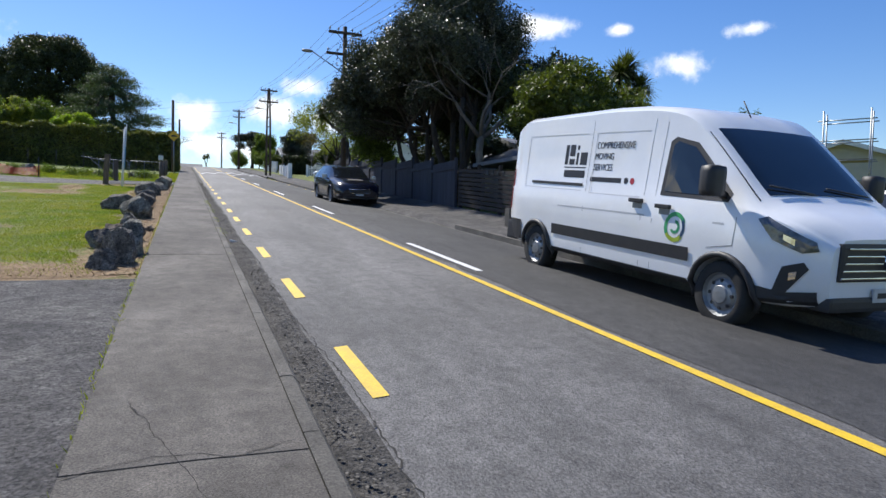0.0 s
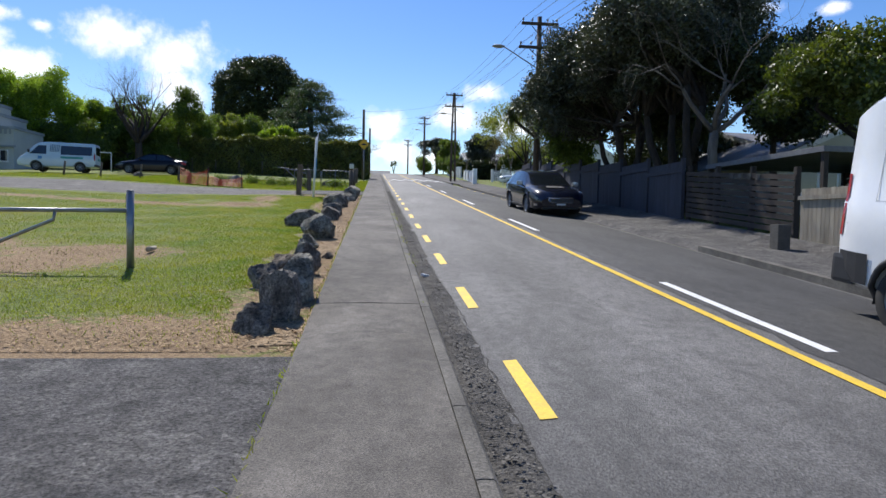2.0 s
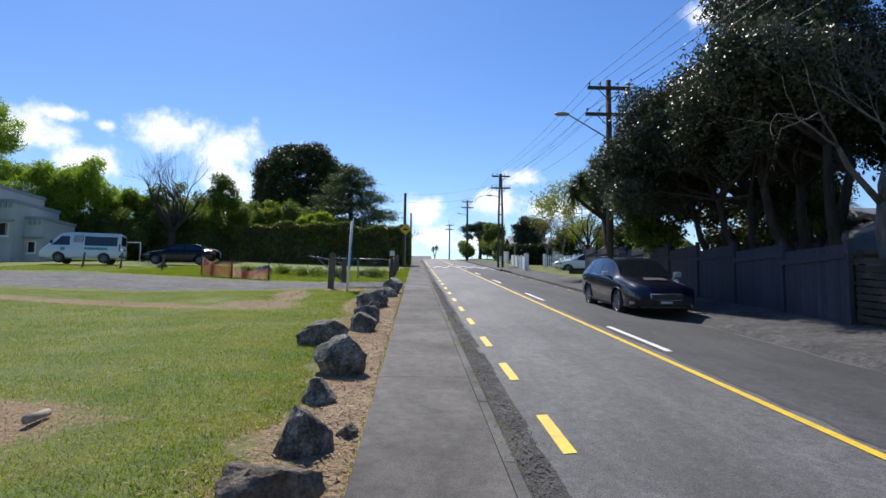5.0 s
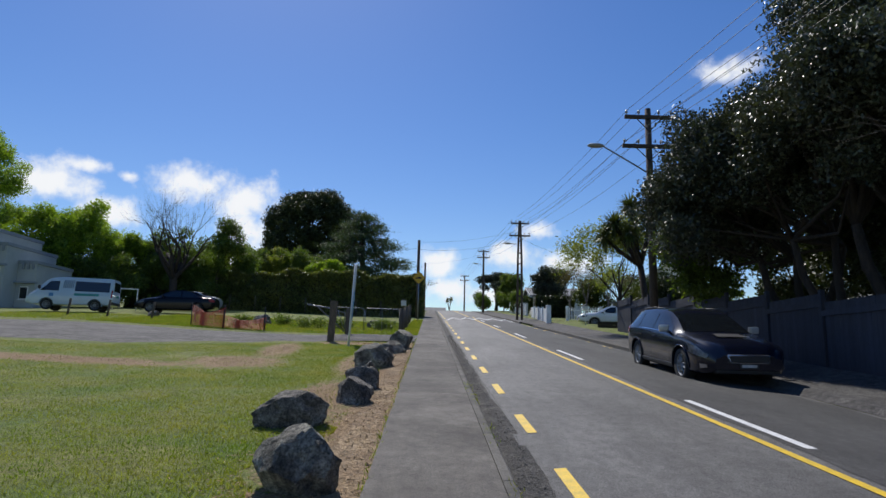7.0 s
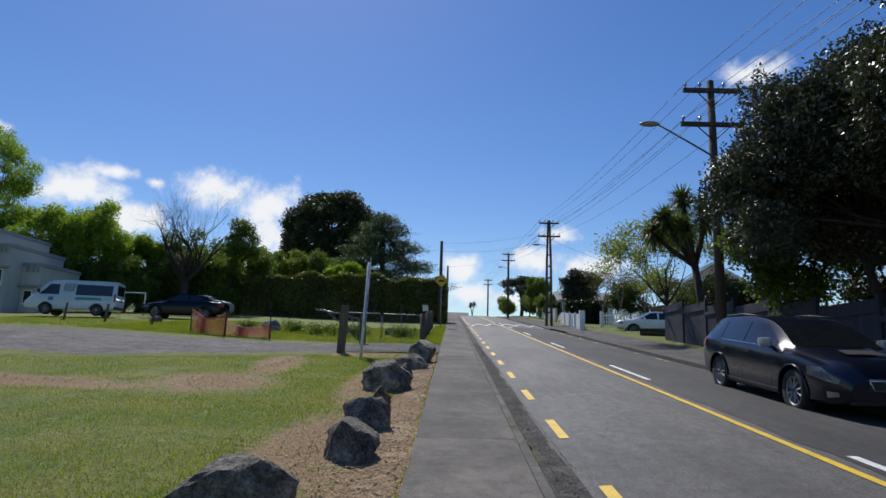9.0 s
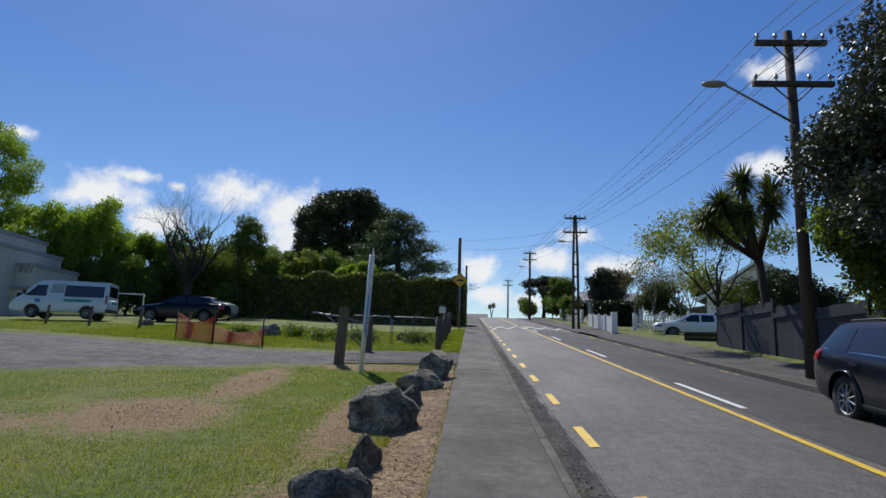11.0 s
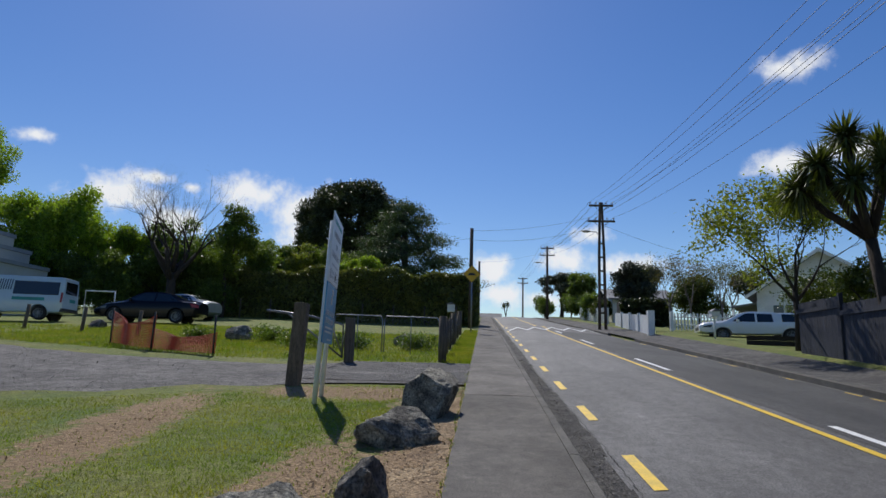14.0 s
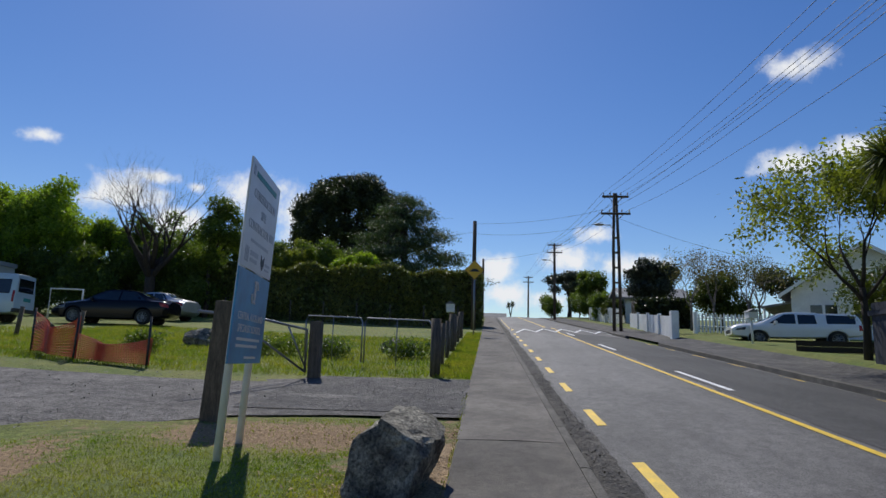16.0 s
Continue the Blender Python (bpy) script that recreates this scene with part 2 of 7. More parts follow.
STUCCO = mat("pale_stucco", (0.42, 0.45, 0.44), (0.36, 0.39, 0.38), 0.8, 0.9, 0.004, 30, fine=(20, 0.06))
STUCCO_BAND = mat("grey_stucco_band", (0.26, 0.29, 0.31), (0.22, 0.25, 0.27), 1, 0.9, 0.004, 30)
ROOF_GREY = mat("grey_roofing", (0.16, 0.165, 0.18), (0.11, 0.115, 0.125), 1.5, 0.7, 0.004, 20, fine=(10, 0.2))
ROOF_BROWN = mat("brown_tile_roof", (0.17, 0.13, 0.1), (0.11, 0.085, 0.07), 1.5, 0.85, 0.01, 12, fine=(10, 0.3))
CREAM = mat("cream_weatherboard", (0.5, 0.48, 0.4), (0.42, 0.41, 0.35), 1, 0.7, 0.002, 30)
NET = mat("orange_barrier_net", (0.55, 0.09, 0.04), (0.42, 0.075, 0.035), 4, 0.6)
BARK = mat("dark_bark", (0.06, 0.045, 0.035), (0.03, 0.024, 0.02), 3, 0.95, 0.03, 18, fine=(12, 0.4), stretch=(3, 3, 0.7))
PALE_BARK = mat("pale_bare_bark", (0.2, 0.175, 0.15), (0.11, 0.095, 0.083), 3, 0.9, 0.02, 18, fine=(12, 0.3), stretch=(3, 3, 0.7))
POHUTUKAWA = leaf_mat("glossy_dark_leaves", (0.028, 0.038, 0.018), (0.085, 0.094, 0.062), 0.42, 0.1, 0.6, 0.5, 1.3)
DEEP = leaf_mat("deep_green_leaves", (0.026, 0.038, 0.015), (0.058, 0.07, 0.027), 0.5, 0.15, 0.55, 0.35, 1.2)
OLIVE = leaf_mat("olive_yellow_leaves", (0.1, 0.12, 0.02), (0.06, 0.085, 0.015), 0.45, 0.3, 0.4)
MIDGREEN = leaf_mat("mid_green_leaves", (0.075, 0.115, 0.022), (0.12, 0.165, 0.032), 0.5, 0.42, 0.45)
SPRING = leaf_mat("spring_green_leaves", (0.23, 0.31, 0.04), (0.13, 0.2, 0.028), 0.5, 0.55, 0.4)
NEW_LEAF = leaf_mat("yellow_green_new_leaves", (0.2, 0.22, 0.05), (0.13, 0.16, 0.03), 0.5, 0.5, 0.4)
CONIFER = leaf_mat("blue_green_conifer", (0.035, 0.06, 0.026), (0.06, 0.092, 0.036), 0.5, 0.25, 0.4)
HEDGE_LEAF = leaf_mat("hedge_leaves", (0.16, 0.165, 0.045), (0.08, 0.1, 0.026), 0.5, 0.3, 0.55)
BLADE = leaf_mat("cabbage_tree_blades", (0.06, 0.085, 0.02), (0.1, 0.11, 0.035), 0.45, 0.25, 0.4)
BRONZE = leaf_mat("bronze_new_leaves", (0.12, 0.085, 0.03), (0.08, 0.09, 0.025), 0.5, 0.35, 0.4)


# ---- shape helpers ----
def mesh_ob(name, verts, faces, material, parent=None, smooth=False, label=""):
    me = bpy.data.meshes.new(name)
    me.from_pydata([tuple(v) for v in verts], [], faces)
    me.materials.append(material)
    if smooth:
        me.shade_smooth()
    ob = new(name, me)
    ob.parent = parent
    if label:
        ob["label"] = label
    return ob


def part(name, bm, material, parent=None, label="", smooth=False):
    me = bpy.data.meshes.new(name)
    bm.to_mesh(me)
    bm.free()
    me.materials.append(material)
    if smooth:
        me.shade_smooth()
    ob = new(name, me)
    ob.parent = parent
    if label:
        ob["label"] = label
    return ob


def thing(name, m, label, category, group="", kind=""):
    ob = new(name)
    ob.matrix_basis = m
    return tagged(ob, label, category, group, kind)


def bm_box(bm, x0, x1, y0, y1, z0, z1, bevel=0.0):
    r = bmesh.ops.create_cube(bm, size=1, matrix=Matrix.Translation(((x0 + x1) / 2, (y0 + y1) / 2, (z0 + z1) / 2)) @ Matrix.Diagonal((x1 - x0, y1 - y0, z1 - z0, 1)))
    if bevel:
        es = list({e for v in r["verts"] for e in v.link_edges})
        bmesh.ops.bevel(bm, geom=es, offset=bevel, segments=2, affect="EDGES", profile=0.7)
    return bm


def boxed(name, dims, material, parent=None, bevel=0.0, label=""):
    return part(name, bm_box(bmesh.new(), *dims, bevel), material, parent, label)


def tube(bm, pts, radii, sides=8, cap=True):
    """A tapered tube along points."""
    pts = [Vector(p) for p in pts]
    rings = []
    for i, p in enumerate(pts):
        d = (pts[min(i + 1, len(pts) - 1)] - pts[max(i - 1, 0)]).normalized()
        a = d.orthogonal().normalized() if abs(d.z) > 0.99 else d.cross(Vector((0, 0, 1))).normalized()
        b = d.cross(a)
        r = radii[i] if hasattr(radii, "__len__") else radii
        rings.append([bm.verts.new(p + r * (math.cos(2 * math.pi * k / sides) * a + math.sin(2 * math.pi * k / sides) * b)) for k in range(sides)])
    for r0, r1 in zip(rings, rings[1:]):
        for k in range(sides):
            bm.faces.new((r0[k], r0[(k + 1) % sides], r1[(k + 1) % sides], r1[k]))
    if cap:
        bm.faces.new(rings[0][::-1])
        bm.faces.new(rings[-1])
    return bm


def rod(name, pts, radii, material, parent=None, sides=8, label=""):
    return part(name, tube(bmesh.new(), pts, radii, sides), material, parent, label, True)


def poly(name, pts, depth, material, parent=None, label=""):
    """A flat outline given counter-clockwise, thickened by the vector depth."""
    n, d = len(pts), Vector(depth)
    vs = [Vector(p) for p in pts] + [Vector(p) + d for p in pts]
    fs = [tuple(range(n))[::-1], tuple(range(n, 2 * n))] + [(i, (i + 1) % n, n + (i + 1) % n, n + i) for i in range(n)]
    return mesh_ob(name, vs, fs, material, parent, label=label)


def lettering(name, text, size, m, material, parent, font_x="LEFT", squeeze=1.0):
    cu = bpy.data.curves.new(name, "FONT")
    cu.body, cu.size, cu.align_x, cu.extrude = text, size, font_x, 0.0015
    tmp = bpy.data.objects.new(name, cu)
    scene.collection.objects.link(tmp)
    bpy.context.view_layer.update()
    me = bpy.data.meshes.new_from_object(tmp.evaluated_get(bpy.context.evaluated_depsgraph_get()))
    bpy.data.objects.remove(tmp)
    me.materials.clear()
    me.materials.append(material)
    ob = new(name, me)
    ob.parent = parent
    ob.matrix_basis = m @ Matrix.Diagonal((squeeze, 1, 1, 1))
    return ob


rng = np.random.default_rng(7)


def leaf_mesh(name, centres, size, material, parent=None, aspect=0.5, up=0.4, droop=None, lie=1.0):
    """Many small diamond leaves, one island each."""
    n = len(centres)
    d = rng.normal(size=(n, 3)) * np.array([1, 1, lie])
    if droop is not None:
        d = d * 0.6 + droop
    d /= np.linalg.norm(d, axis=1)[:, None]
    nrm = rng.normal(size=(n, 3)) + np.array([0, 0, up * 2])
    side = np.cross(d, nrm)
    side /= np.linalg.norm(side, axis=1)[:, None] + 1e-9
    s = size * rng.uniform(0.6, 1.35, n)[:, None]
    v = np.empty((n, 4, 3))
    v[:, 0], v[:, 2] = centres - d * s * 0.5, centres + d * s * 0.5
    v[:, 1], v[:, 3] = centres - side * s * aspect * 0.5, centres + side * s * aspect * 0.5
    me = bpy.data.meshes.new(name)
    me.vertices.add(4 * n)
    me.vertices.foreach_set("co", v.ravel())
    me.loops.add(4 * n)
    me.loops.foreach_set("vertex_index", np.arange(4 * n, dtype=np.int32))
    me.polygons.add(n)
    me.polygons.foreach_set("loop_start", np.arange(0, 4 * n, 4, dtype=np.int32))
    me.update(calc_edges=True)
    me.materials.append(material)
    ob = new(name, me)
    ob.parent = parent
    return ob


def clump_points(blobs, count, inner=0.55, rough=0.35):
    """Leaf places in the outer shells of uneven ellipsoids (x, y, z, rx, ry, rz)."""
    bl = np.array(blobs, float)
    w = (bl[:, 3] * bl[:, 4] + bl[:, 4] * bl[:, 5] + bl[:, 3] * bl[:, 5])
    pick = rng.choice(len(bl), count, p=w / w.sum())
    d = rng.normal(size=(count, 3))
    d /= np.linalg.norm(d, axis=1)[:, None]
    r = rng.uniform(inner**3, 1, count) ** (1 / 3)
    wob = 1 + rough * (np.sin(d[:, 0] * 5 + pick) * np.sin(d[:, 1] * 6 + 2 * pick) + 0.6 * np.sin(d[:, 2] * 9 + 3 * pick) * np.sin(d[:, 0] * 11))
    return bl[pick, :3] + d * (r * wob)[:, None] * bl[pick, 3:]


def sub_blobs(x, y, z, rx, ry, rz, n, size, flat=0.8):
    """n smaller clumps spread over the outside of a large ellipsoid."""
    d = rng.normal(size=(n, 3))
    d /= np.linalg.norm(d, axis=1)[:, None]
    p = np.array([x, y, z]) + d * np.array([rx, ry, rz]) * rng.uniform(0.55, 1.0, n)[:, None]
    s = size * rng.uniform(0.7, 1.4, n)
    return [(*p[i], s[i], s[i], s[i] * flat) for i in range(n)]


def branching(bm, start, way, length, radius, depth, spread, bend=0.25, up=0.1, sides=6, tips=None):
    pts, rad = [Vector(start)], [radius]
    d = Vector(way).normalized()
    for k in range(3):
        d = (d + Vector(rng.normal(size=3)) * bend * 0.5 + Vector((0, 0, up))).normalized()
        pts.append(pts[-1] + d * length / 3)
        rad.append(radius * (1 - 0.13 * (k + 1)))
    if depth == 0:
        rad[-1] = radius * 0.3
    tube(bm, pts, rad, sides)
    if tips is not None and depth <= 1:
        tips.append(pts[-1])
    if depth > 0:
        for k in range(rng.integers(2, 4)):
            nd = (d + Vector(rng.normal(size=3)) * spread).normalized()
            branching(bm, pts[-1] if k < 2 else pts[2], nd, length * rng.uniform(0.6, 0.85), rad[-1] * rng.uniform(0.55, 0.75), depth - 1, spread, bend, up, max(4, sides - 1), tips)


def tree(name, x, y, z, trunk_h, trunk_r, blobs, count, leaf, leaf_mat_, label, bark=BARK, limbs=6, aspect=0.5, lean=(0, 0), inner=0.5, rough=0.35, trunks=1):
    """A trunk that forks into limbs towards the clumps, and a crown of single leaves. blobs in world metres."""
    t = thing(name, pose(x, y, z), label, "tree")
    bm = bmesh.new()
    local = [(b[0] - x, b[1] - y, b[2] - z, *b[3:]) for b in blobs]
    for k in range(trunks):
        ox, oy = (0.35 * k * math.cos(2.4 * k), 0.35 * k * math.sin(2.4 * k))
        top = Vector((lean[0] + ox * 2.5, lean[1] + oy * 2.5, trunk_h))
        tube(bm, [(ox, oy, -0.2), (ox + 0.1, oy, trunk_h * 0.35), tuple(Vector((ox, oy, 0)).lerp(top, 0.7)), top], [trunk_r * 1.3, trunk_r, trunk_r * 0.85, trunk_r * 0.7], 9)
        for b in sorted(local, key=lambda b: rng.random())[:limbs]:
            e = Vector(b[:3])
            mid = top.lerp(e, 0.5) + Vector(rng.normal(size=3)) * 0.25 - Vector((0, 0, 0.2))
            tube(bm, [top, mid, e], [trunk_r * 0.55, trunk_r * 0.32, trunk_r * 0.1], 6)
    part("trunk", bm, bark, t, smooth=True)
    leaf_mesh("crown", clump_points(local, count, inner, rough), leaf, leaf_mat_, t, aspect)
    return t

# ---- ground, road, path ----
SLOPE = 0.0871
PITCH = math.degrees(math.atan(SLOPE))


def prof(y):
    if y < 97:
        return SLOPE * max(y, -60) + (0.02 * (y + 60) if y < -60 else 0)
    if y < 137:
        return SLOPE * y - SLOPE * (y - 97) ** 2 / 40
    return SLOPE * 97 - SLOPE * min(y - 137, 60) - 0.02 * max(0, min(y, 1200) - 197)


def smooth(a, b, v):
    t = min(1, max(0, (v - a) / (b - a)))
    return t * t * (3 - 2 * t)


def cross(x, y=0):
    if x <= -0.5:
        return 0.06 + 0.26 * smooth(-5, -19, x)
    if x <= 5.32:
        hump = 0.12 * min(1, max(0, (y - 53.0) / 1.8)) * (1 - smooth(57.4, 58.8, y)) * smooth(-0.4, 0.1, x) * (1 - smooth(4.9, 5.3, x))
        return 0.145 * (1 - ((x - 2.4) / 2.95) ** 2) + hump
    return 0.11 + 0.18 * smooth(6.6, 7.6, x)


def gz(x, y):
    return prof(y) + cross(x, y)


def sheet(name, xs, ys, material, dz=0.0, wob=0.0, edge=0.0, parent=None, label="", category="", kind="structure", smooth_=True):
    """A strip laid on the terrain; edge: how far its outer sides wander."""
    n, vs = len(xs), []
    for j, y in enumerate(ys):
        for i, x in enumerate(xs):
            e = edge * (noise.noise((x * 3.1, y * 1.7, 4.0)) + 0.5 * noise.noise((x, y * 5.3, 9.0))) if edge and i in (0, n - 1) else 0
            f = edge * noise.noise((x * 1.7, y * 3.1, 2.0)) if edge and j in (0, len(ys) - 1) else 0
            w = wob * noise.noise((x * 0.9, y * 0.9, 1.0))
            vs.append((x + e, y + f, gz(x, y) + dz + w))
    fs = [(j * n + i, j * n + i + 1, j * n + n + i + 1, j * n + n + i) for j in range(len(ys) - 1) for i in range(n - 1)]
    ob = mesh_ob(name, vs, fs, material, parent, smooth_)
    if label:
        tagged(ob, label, category, "", kind)
    return ob


def span(a, b, step):
    n = max(1, round((b - a) / step))
    return [a + (b - a) * k / n for k in range(n + 1)]


# grass ground: greens with dry and worn areas
# worn places in the grass: centre, half widths, turn
BLOTS = [(-5.5, 8.6, 1.5, 0.95, 0.1), (-8.8, 9.4, 2.4, 0.9, 0.0), (-5.5, 20.4, 1.15, 1.5, 0.3), (-5.3, 24.0, 0.55, 2.6, 0.12), (-8.8, 19.7, 3.2, 0.65, -0.1), (-15, 20.6, 4.5, 0.75, -0.1), (-3.3, 27.0, 1.6, 0.8, 0.0), (-3.2, 3.6, 1.9, 0.95, 0.1), (-6.4, 7.2, 2.0, 1.0, 0.35), (-2.75, 15.6, 0.55, 2.2, 0.0), (-2.8, 21.0, 0.45, 3.0, 0.0)]


def worn_grass(name, c1, c2, soil1, soil2):
    """Grass ground in two greens; dry soil shows in the worn places and along the footpath, with ragged rims."""
    m = mat(name, c1, c2, 0.8, 0.95, 0.03, 34, fine=(48, 0.55), mid=(7, 0.3))
    n, l = m.node_tree.nodes, m.node_tree.links
    b = n["Principled BSDF"]
    green = b.inputs["Base Color"].links[0].from_socket
    geo = n.new("ShaderNodeNewGeometry")

    def calc(op, a, c=None):
        q = n.new("ShaderNodeMath")
        q.operation = op
        for k, v in enumerate((a, c)):
            if v is None:
                continue
            if isinstance(v, (int, float)):
                q.inputs[k].default_value = v
            else:
                l.new(v, q.inputs[k])
        return q.outputs[0]

    def wob(scale, detail):
        t = n.new("ShaderNodeTexNoise")
        t.inputs["Scale"].default_value, t.inputs["Detail"].default_value, t.inputs["Roughness"].default_value = scale, detail, 0.65
        l.new(geo.outputs["Position"], t.inputs["Vector"])
        return t.outputs["Fac"]

    near = None
    for cx, cy, rx, ry, turn in BLOTS:
        mp = n.new("ShaderNodeMapping")
        mp.vector_type = "TEXTURE"
        mp.inputs["Location"].default_value = (cx, cy, 0)
        mp.inputs["Rotation"].default_value = (0, 0, turn)
        mp.inputs["Scale"].default_value = (rx, ry, 1000)
        l.new(geo.outputs["Position"], mp.inputs[0])
        ln = n.new("ShaderNodeVectorMath")
        ln.operation = "LENGTH"
        l.new(mp.outputs[0], ln.inputs[0])
        near = ln.outputs["Value"] if near is None else calc("MINIMUM", near, ln.outputs["Value"])
    sep = n.new("ShaderNodeSeparateXYZ")
    l.new(geo.outputs["Position"], sep.inputs[0])
    # the strip beside the footpath, from the crossing to the driveway
    strip = calc("ABSOLUTE", calc("SUBTRACT", -1.6, sep.outputs["X"]))
    ends = calc("DIVIDE", calc("ABSOLUTE", calc("SUBTRACT", sep.outputs["Y"], 15.4)), 12.8)
    near = calc("MINIMUM", near, calc("MAXIMUM", strip, ends))
    rag = calc("ADD", calc("MULTIPLY", calc("SUBTRACT", wob(1.6, 3.0), 0.5), 1.1), calc("MULTIPLY", calc("SUBTRACT", wob(9.0, 6.0), 0.5), 1.9))
    mr = n.new("ShaderNodeMapRange")
    mr.interpolation_type = "SMOOTHSTEP"
    mr.inputs["From Min"].default_value, mr.inputs["From Max"].default_value = 1.1, 0.7
    l.new(calc("ADD", near, rag), mr.inputs[0])
    soil = n.new("ShaderNodeMixRGB")
    soil.inputs[1].default_value, soil.inputs[2].default_value = (*soil1, 1), (*soil2, 1)
    sr = n.new("ShaderNodeMapRange")
    sr.inputs["From Min"].default_value, sr.inputs["From Max"].default_value = 0.35, 0.65
    l.new(wob(30.0, 6.0), sr.inputs[0])
    l.new(sr.outputs[0], soil.inputs[0])
    mx = n.new("ShaderNodeMixRGB")
    l.new(mr.outputs[0], mx.inputs[0])
    l.new(green, mx.inputs[1])
    l.new(soil.outputs[0], mx.inputs[2])
    l.new(mx.outputs[0], b.inputs["Base Color"])
    return m


GRASS_GROUND = worn_grass("grass_ground", (0.096, 0.14, 0.018), (0.172, 0.175, 0.036), (0.165, 0.1, 0.05), (0.37, 0.255, 0.135))
ys = [-900, -300, -120, -60, -30] + span(-16, 60, 1.0) + span(63, 140, 3) + [150, 170, 200, 260, 400, 800, 2500]
xs = [-2500, -900, -400, -200, -120, -80, -60, -45, -36, -30] + span(-26, -2, 1.0) + [-1.7, -0.6, -0.47, 0.5, 2.4, 4.2, 5.3, 5.55, 6.6, 7.0, 7.6, 9, 11, 14, 18, 24, 32, 45, 60, 90, 150, 300, 900, 2500]
n_ = len(xs)
gv = []
for y in ys:
    for x in xs:
        low = 0.09 if -1.62 < x < 7.1 else 0.0
        far = 6.0 * smooth(70, 400, abs(x)) + 3.0 * smooth(150, 300, y)
        low = max(low, 0.07 if y < 2.6 and -29 < x < -1.6 else 0.0)
        gv.append((x, y, gz(x, y) - 0.012 - low - far + (0.035 * noise.noise((x * 0.8, y * 0.8, 3)) if x < -3 and y > 4 else 0)))
ground = mesh_ob("ground", gv, [(j * n_ + i, j * n_ + i + 1, j * n_ + n_ + i + 1, j * n_ + n_ + i) for j in range(len(ys) - 1) for i in range(n_ - 1)], GRASS_GROUND, None, True)
tagged(ground, "mown green grass with dry worn patches on a slope", "ground", "", "structure")

ROAD_Y = span(-40, 52, 1.0) + span(52.25, 60, 0.25) + span(61, 62, 1) + span(64, 150, 2.0) + [170, 200]
road = sheet("road", [-0.22, 0, 0.4, 0.9, 1.4, 1.9, 2.4, 2.9, 3.4, 3.9, 4.4, 4.9, 5.32], ROAD_Y, ASPHALT, label="grey worn asphalt street rising to a crest", category="road")
tagged(sheet("gutter", [-0.46, -0.34, -0.18], span(-40, 150, 0.5), GUTTER, 0.003, 0.02, 0.05), "gravelly broken asphalt gutter beside the kerb", "gutter", "", "structure")
centre = sheet("centre_line", [2.2, 2.3], span(-40, 120, 1.0), YELLOW, 0.006, label="solid yellow centre line painted on asphalt", category="road marking")
tagged(sheet("asphalt_patch", [2.42, 2.9, 3.4, 4.0, 4.6, 5.2], span(-30, 52, 0.5), PATCH, 0.004, 0, 0.1), "darker resealed asphalt of the far lane", "asphalt patch", "", "structure")
DASH_Y = [-9, -6, -3, 0, 3.03, 6.03, 9.0, 11.75, 14.45] + [17.45 + 2.96 * k for k in range(26)]
for k, yd in enumerate(DASH_Y):
    e = 0.012 * ((k * 37) % 5 - 2)
    tagged(sheet("road_dash", [-0.055, 0.055], [yd - 1.15 + e, yd - 0.6, yd + e], YELLOW, 0.006), "short yellow no-stopping dash painted on asphalt", "road marking", "dashes along the road edge", "structure")
for k in range(6):
    y0 = 2.92 + 9.4 * k
    tagged(sheet("lane_dash", [2.55, 2.66], [y0, y0 + 1, y0 + 2, y0 + 3.05], WHITE_LINE, 0.006), "white lane dash painted beside the yellow centre line", "road marking", "white dashes beside the centre line", "structure")
for k in range(7):
    y0 = 28 + 3 * k
    tagged(sheet("road_dash", [5.06, 5.15], [y0, y0 + 0.5, y0 + 1.1], YELLOW, 0.005), "worn yellow no-stopping dash near the far kerb", "road marking", "dashes along the far kerb", "structure")
zig_x = span(0.1, 5.1, 0.5)
zv, zf = [], []
for k, x in enumerate(zig_x):
    y = 54.75 if k % 2 else 53.3
    for d in (-0.2, 0.2):
        zv.append((x, y + d, gz(x, y + d) + 0.02))
for k in range(len(zig_x) - 1):
    zf.append((2 * k, 2 * k + 2, 2 * k + 3, 2 * k + 1))
tagged(mesh_ob("hump_marking", zv, zf, WHITE_LINE), "white zigzag paint on a raised speed hump", "road marking", "", "structure")

def crack(pts, wide, label, dz=0.008, group="cracks in the paving"):
    """A dark ragged crack through the given ground points."""
    vs, fs, path = [], [], []
    for (x0, y0), (x1, y1) in zip(pts, pts[1:]):
        n = max(2, int(math.hypot(x1 - x0, y1 - y0) / 0.045))
        for k in range(n):
            t = k / n
            x, y = x0 + (x1 - x0) * t, y0 + (y1 - y0) * t
            path.append((x + 0.03 * noise.noise((x * 5, y * 5, 1)) + 0.022 * noise.noise((x * 23, y * 23, 2)), y + 0.03 * noise.noise((x * 5, y * 5, 5)) + 0.022 * noise.noise((x * 23, y * 23, 6))))
    for k, (x, y) in enumerate(path):
        (xa, ya), (xb, yb) = path[max(k - 1, 0)], path[min(k + 1, len(path) - 1)]
        L = math.hypot(xb - xa, yb - ya) or 1
        w = 0.55 * wide * (0.3 + 0.9 * abs(noise.noise((x * 9, y * 9, 3))) * 2) * (0.25 if k in (0, len(path) - 1) else 1)
        for s in (-1, 1):
            px_, py_ = x - s * (yb - ya) / L * w, y + s * (xb - xa) / L * w
            vs.append((px_, py_, (gz(px_, py_) if px_ > -0.45 else prof(py_) + 0.088) + dz - 0.004))
    fs = [(2 * k, 2 * k + 2, 2 * k + 3, 2 * k + 1) for k in range(len(path) - 1)]
    ob = mesh_ob("paving_crack", vs, fs, CRACK)
    return tagged(ob, label, "crack", group, "structure")


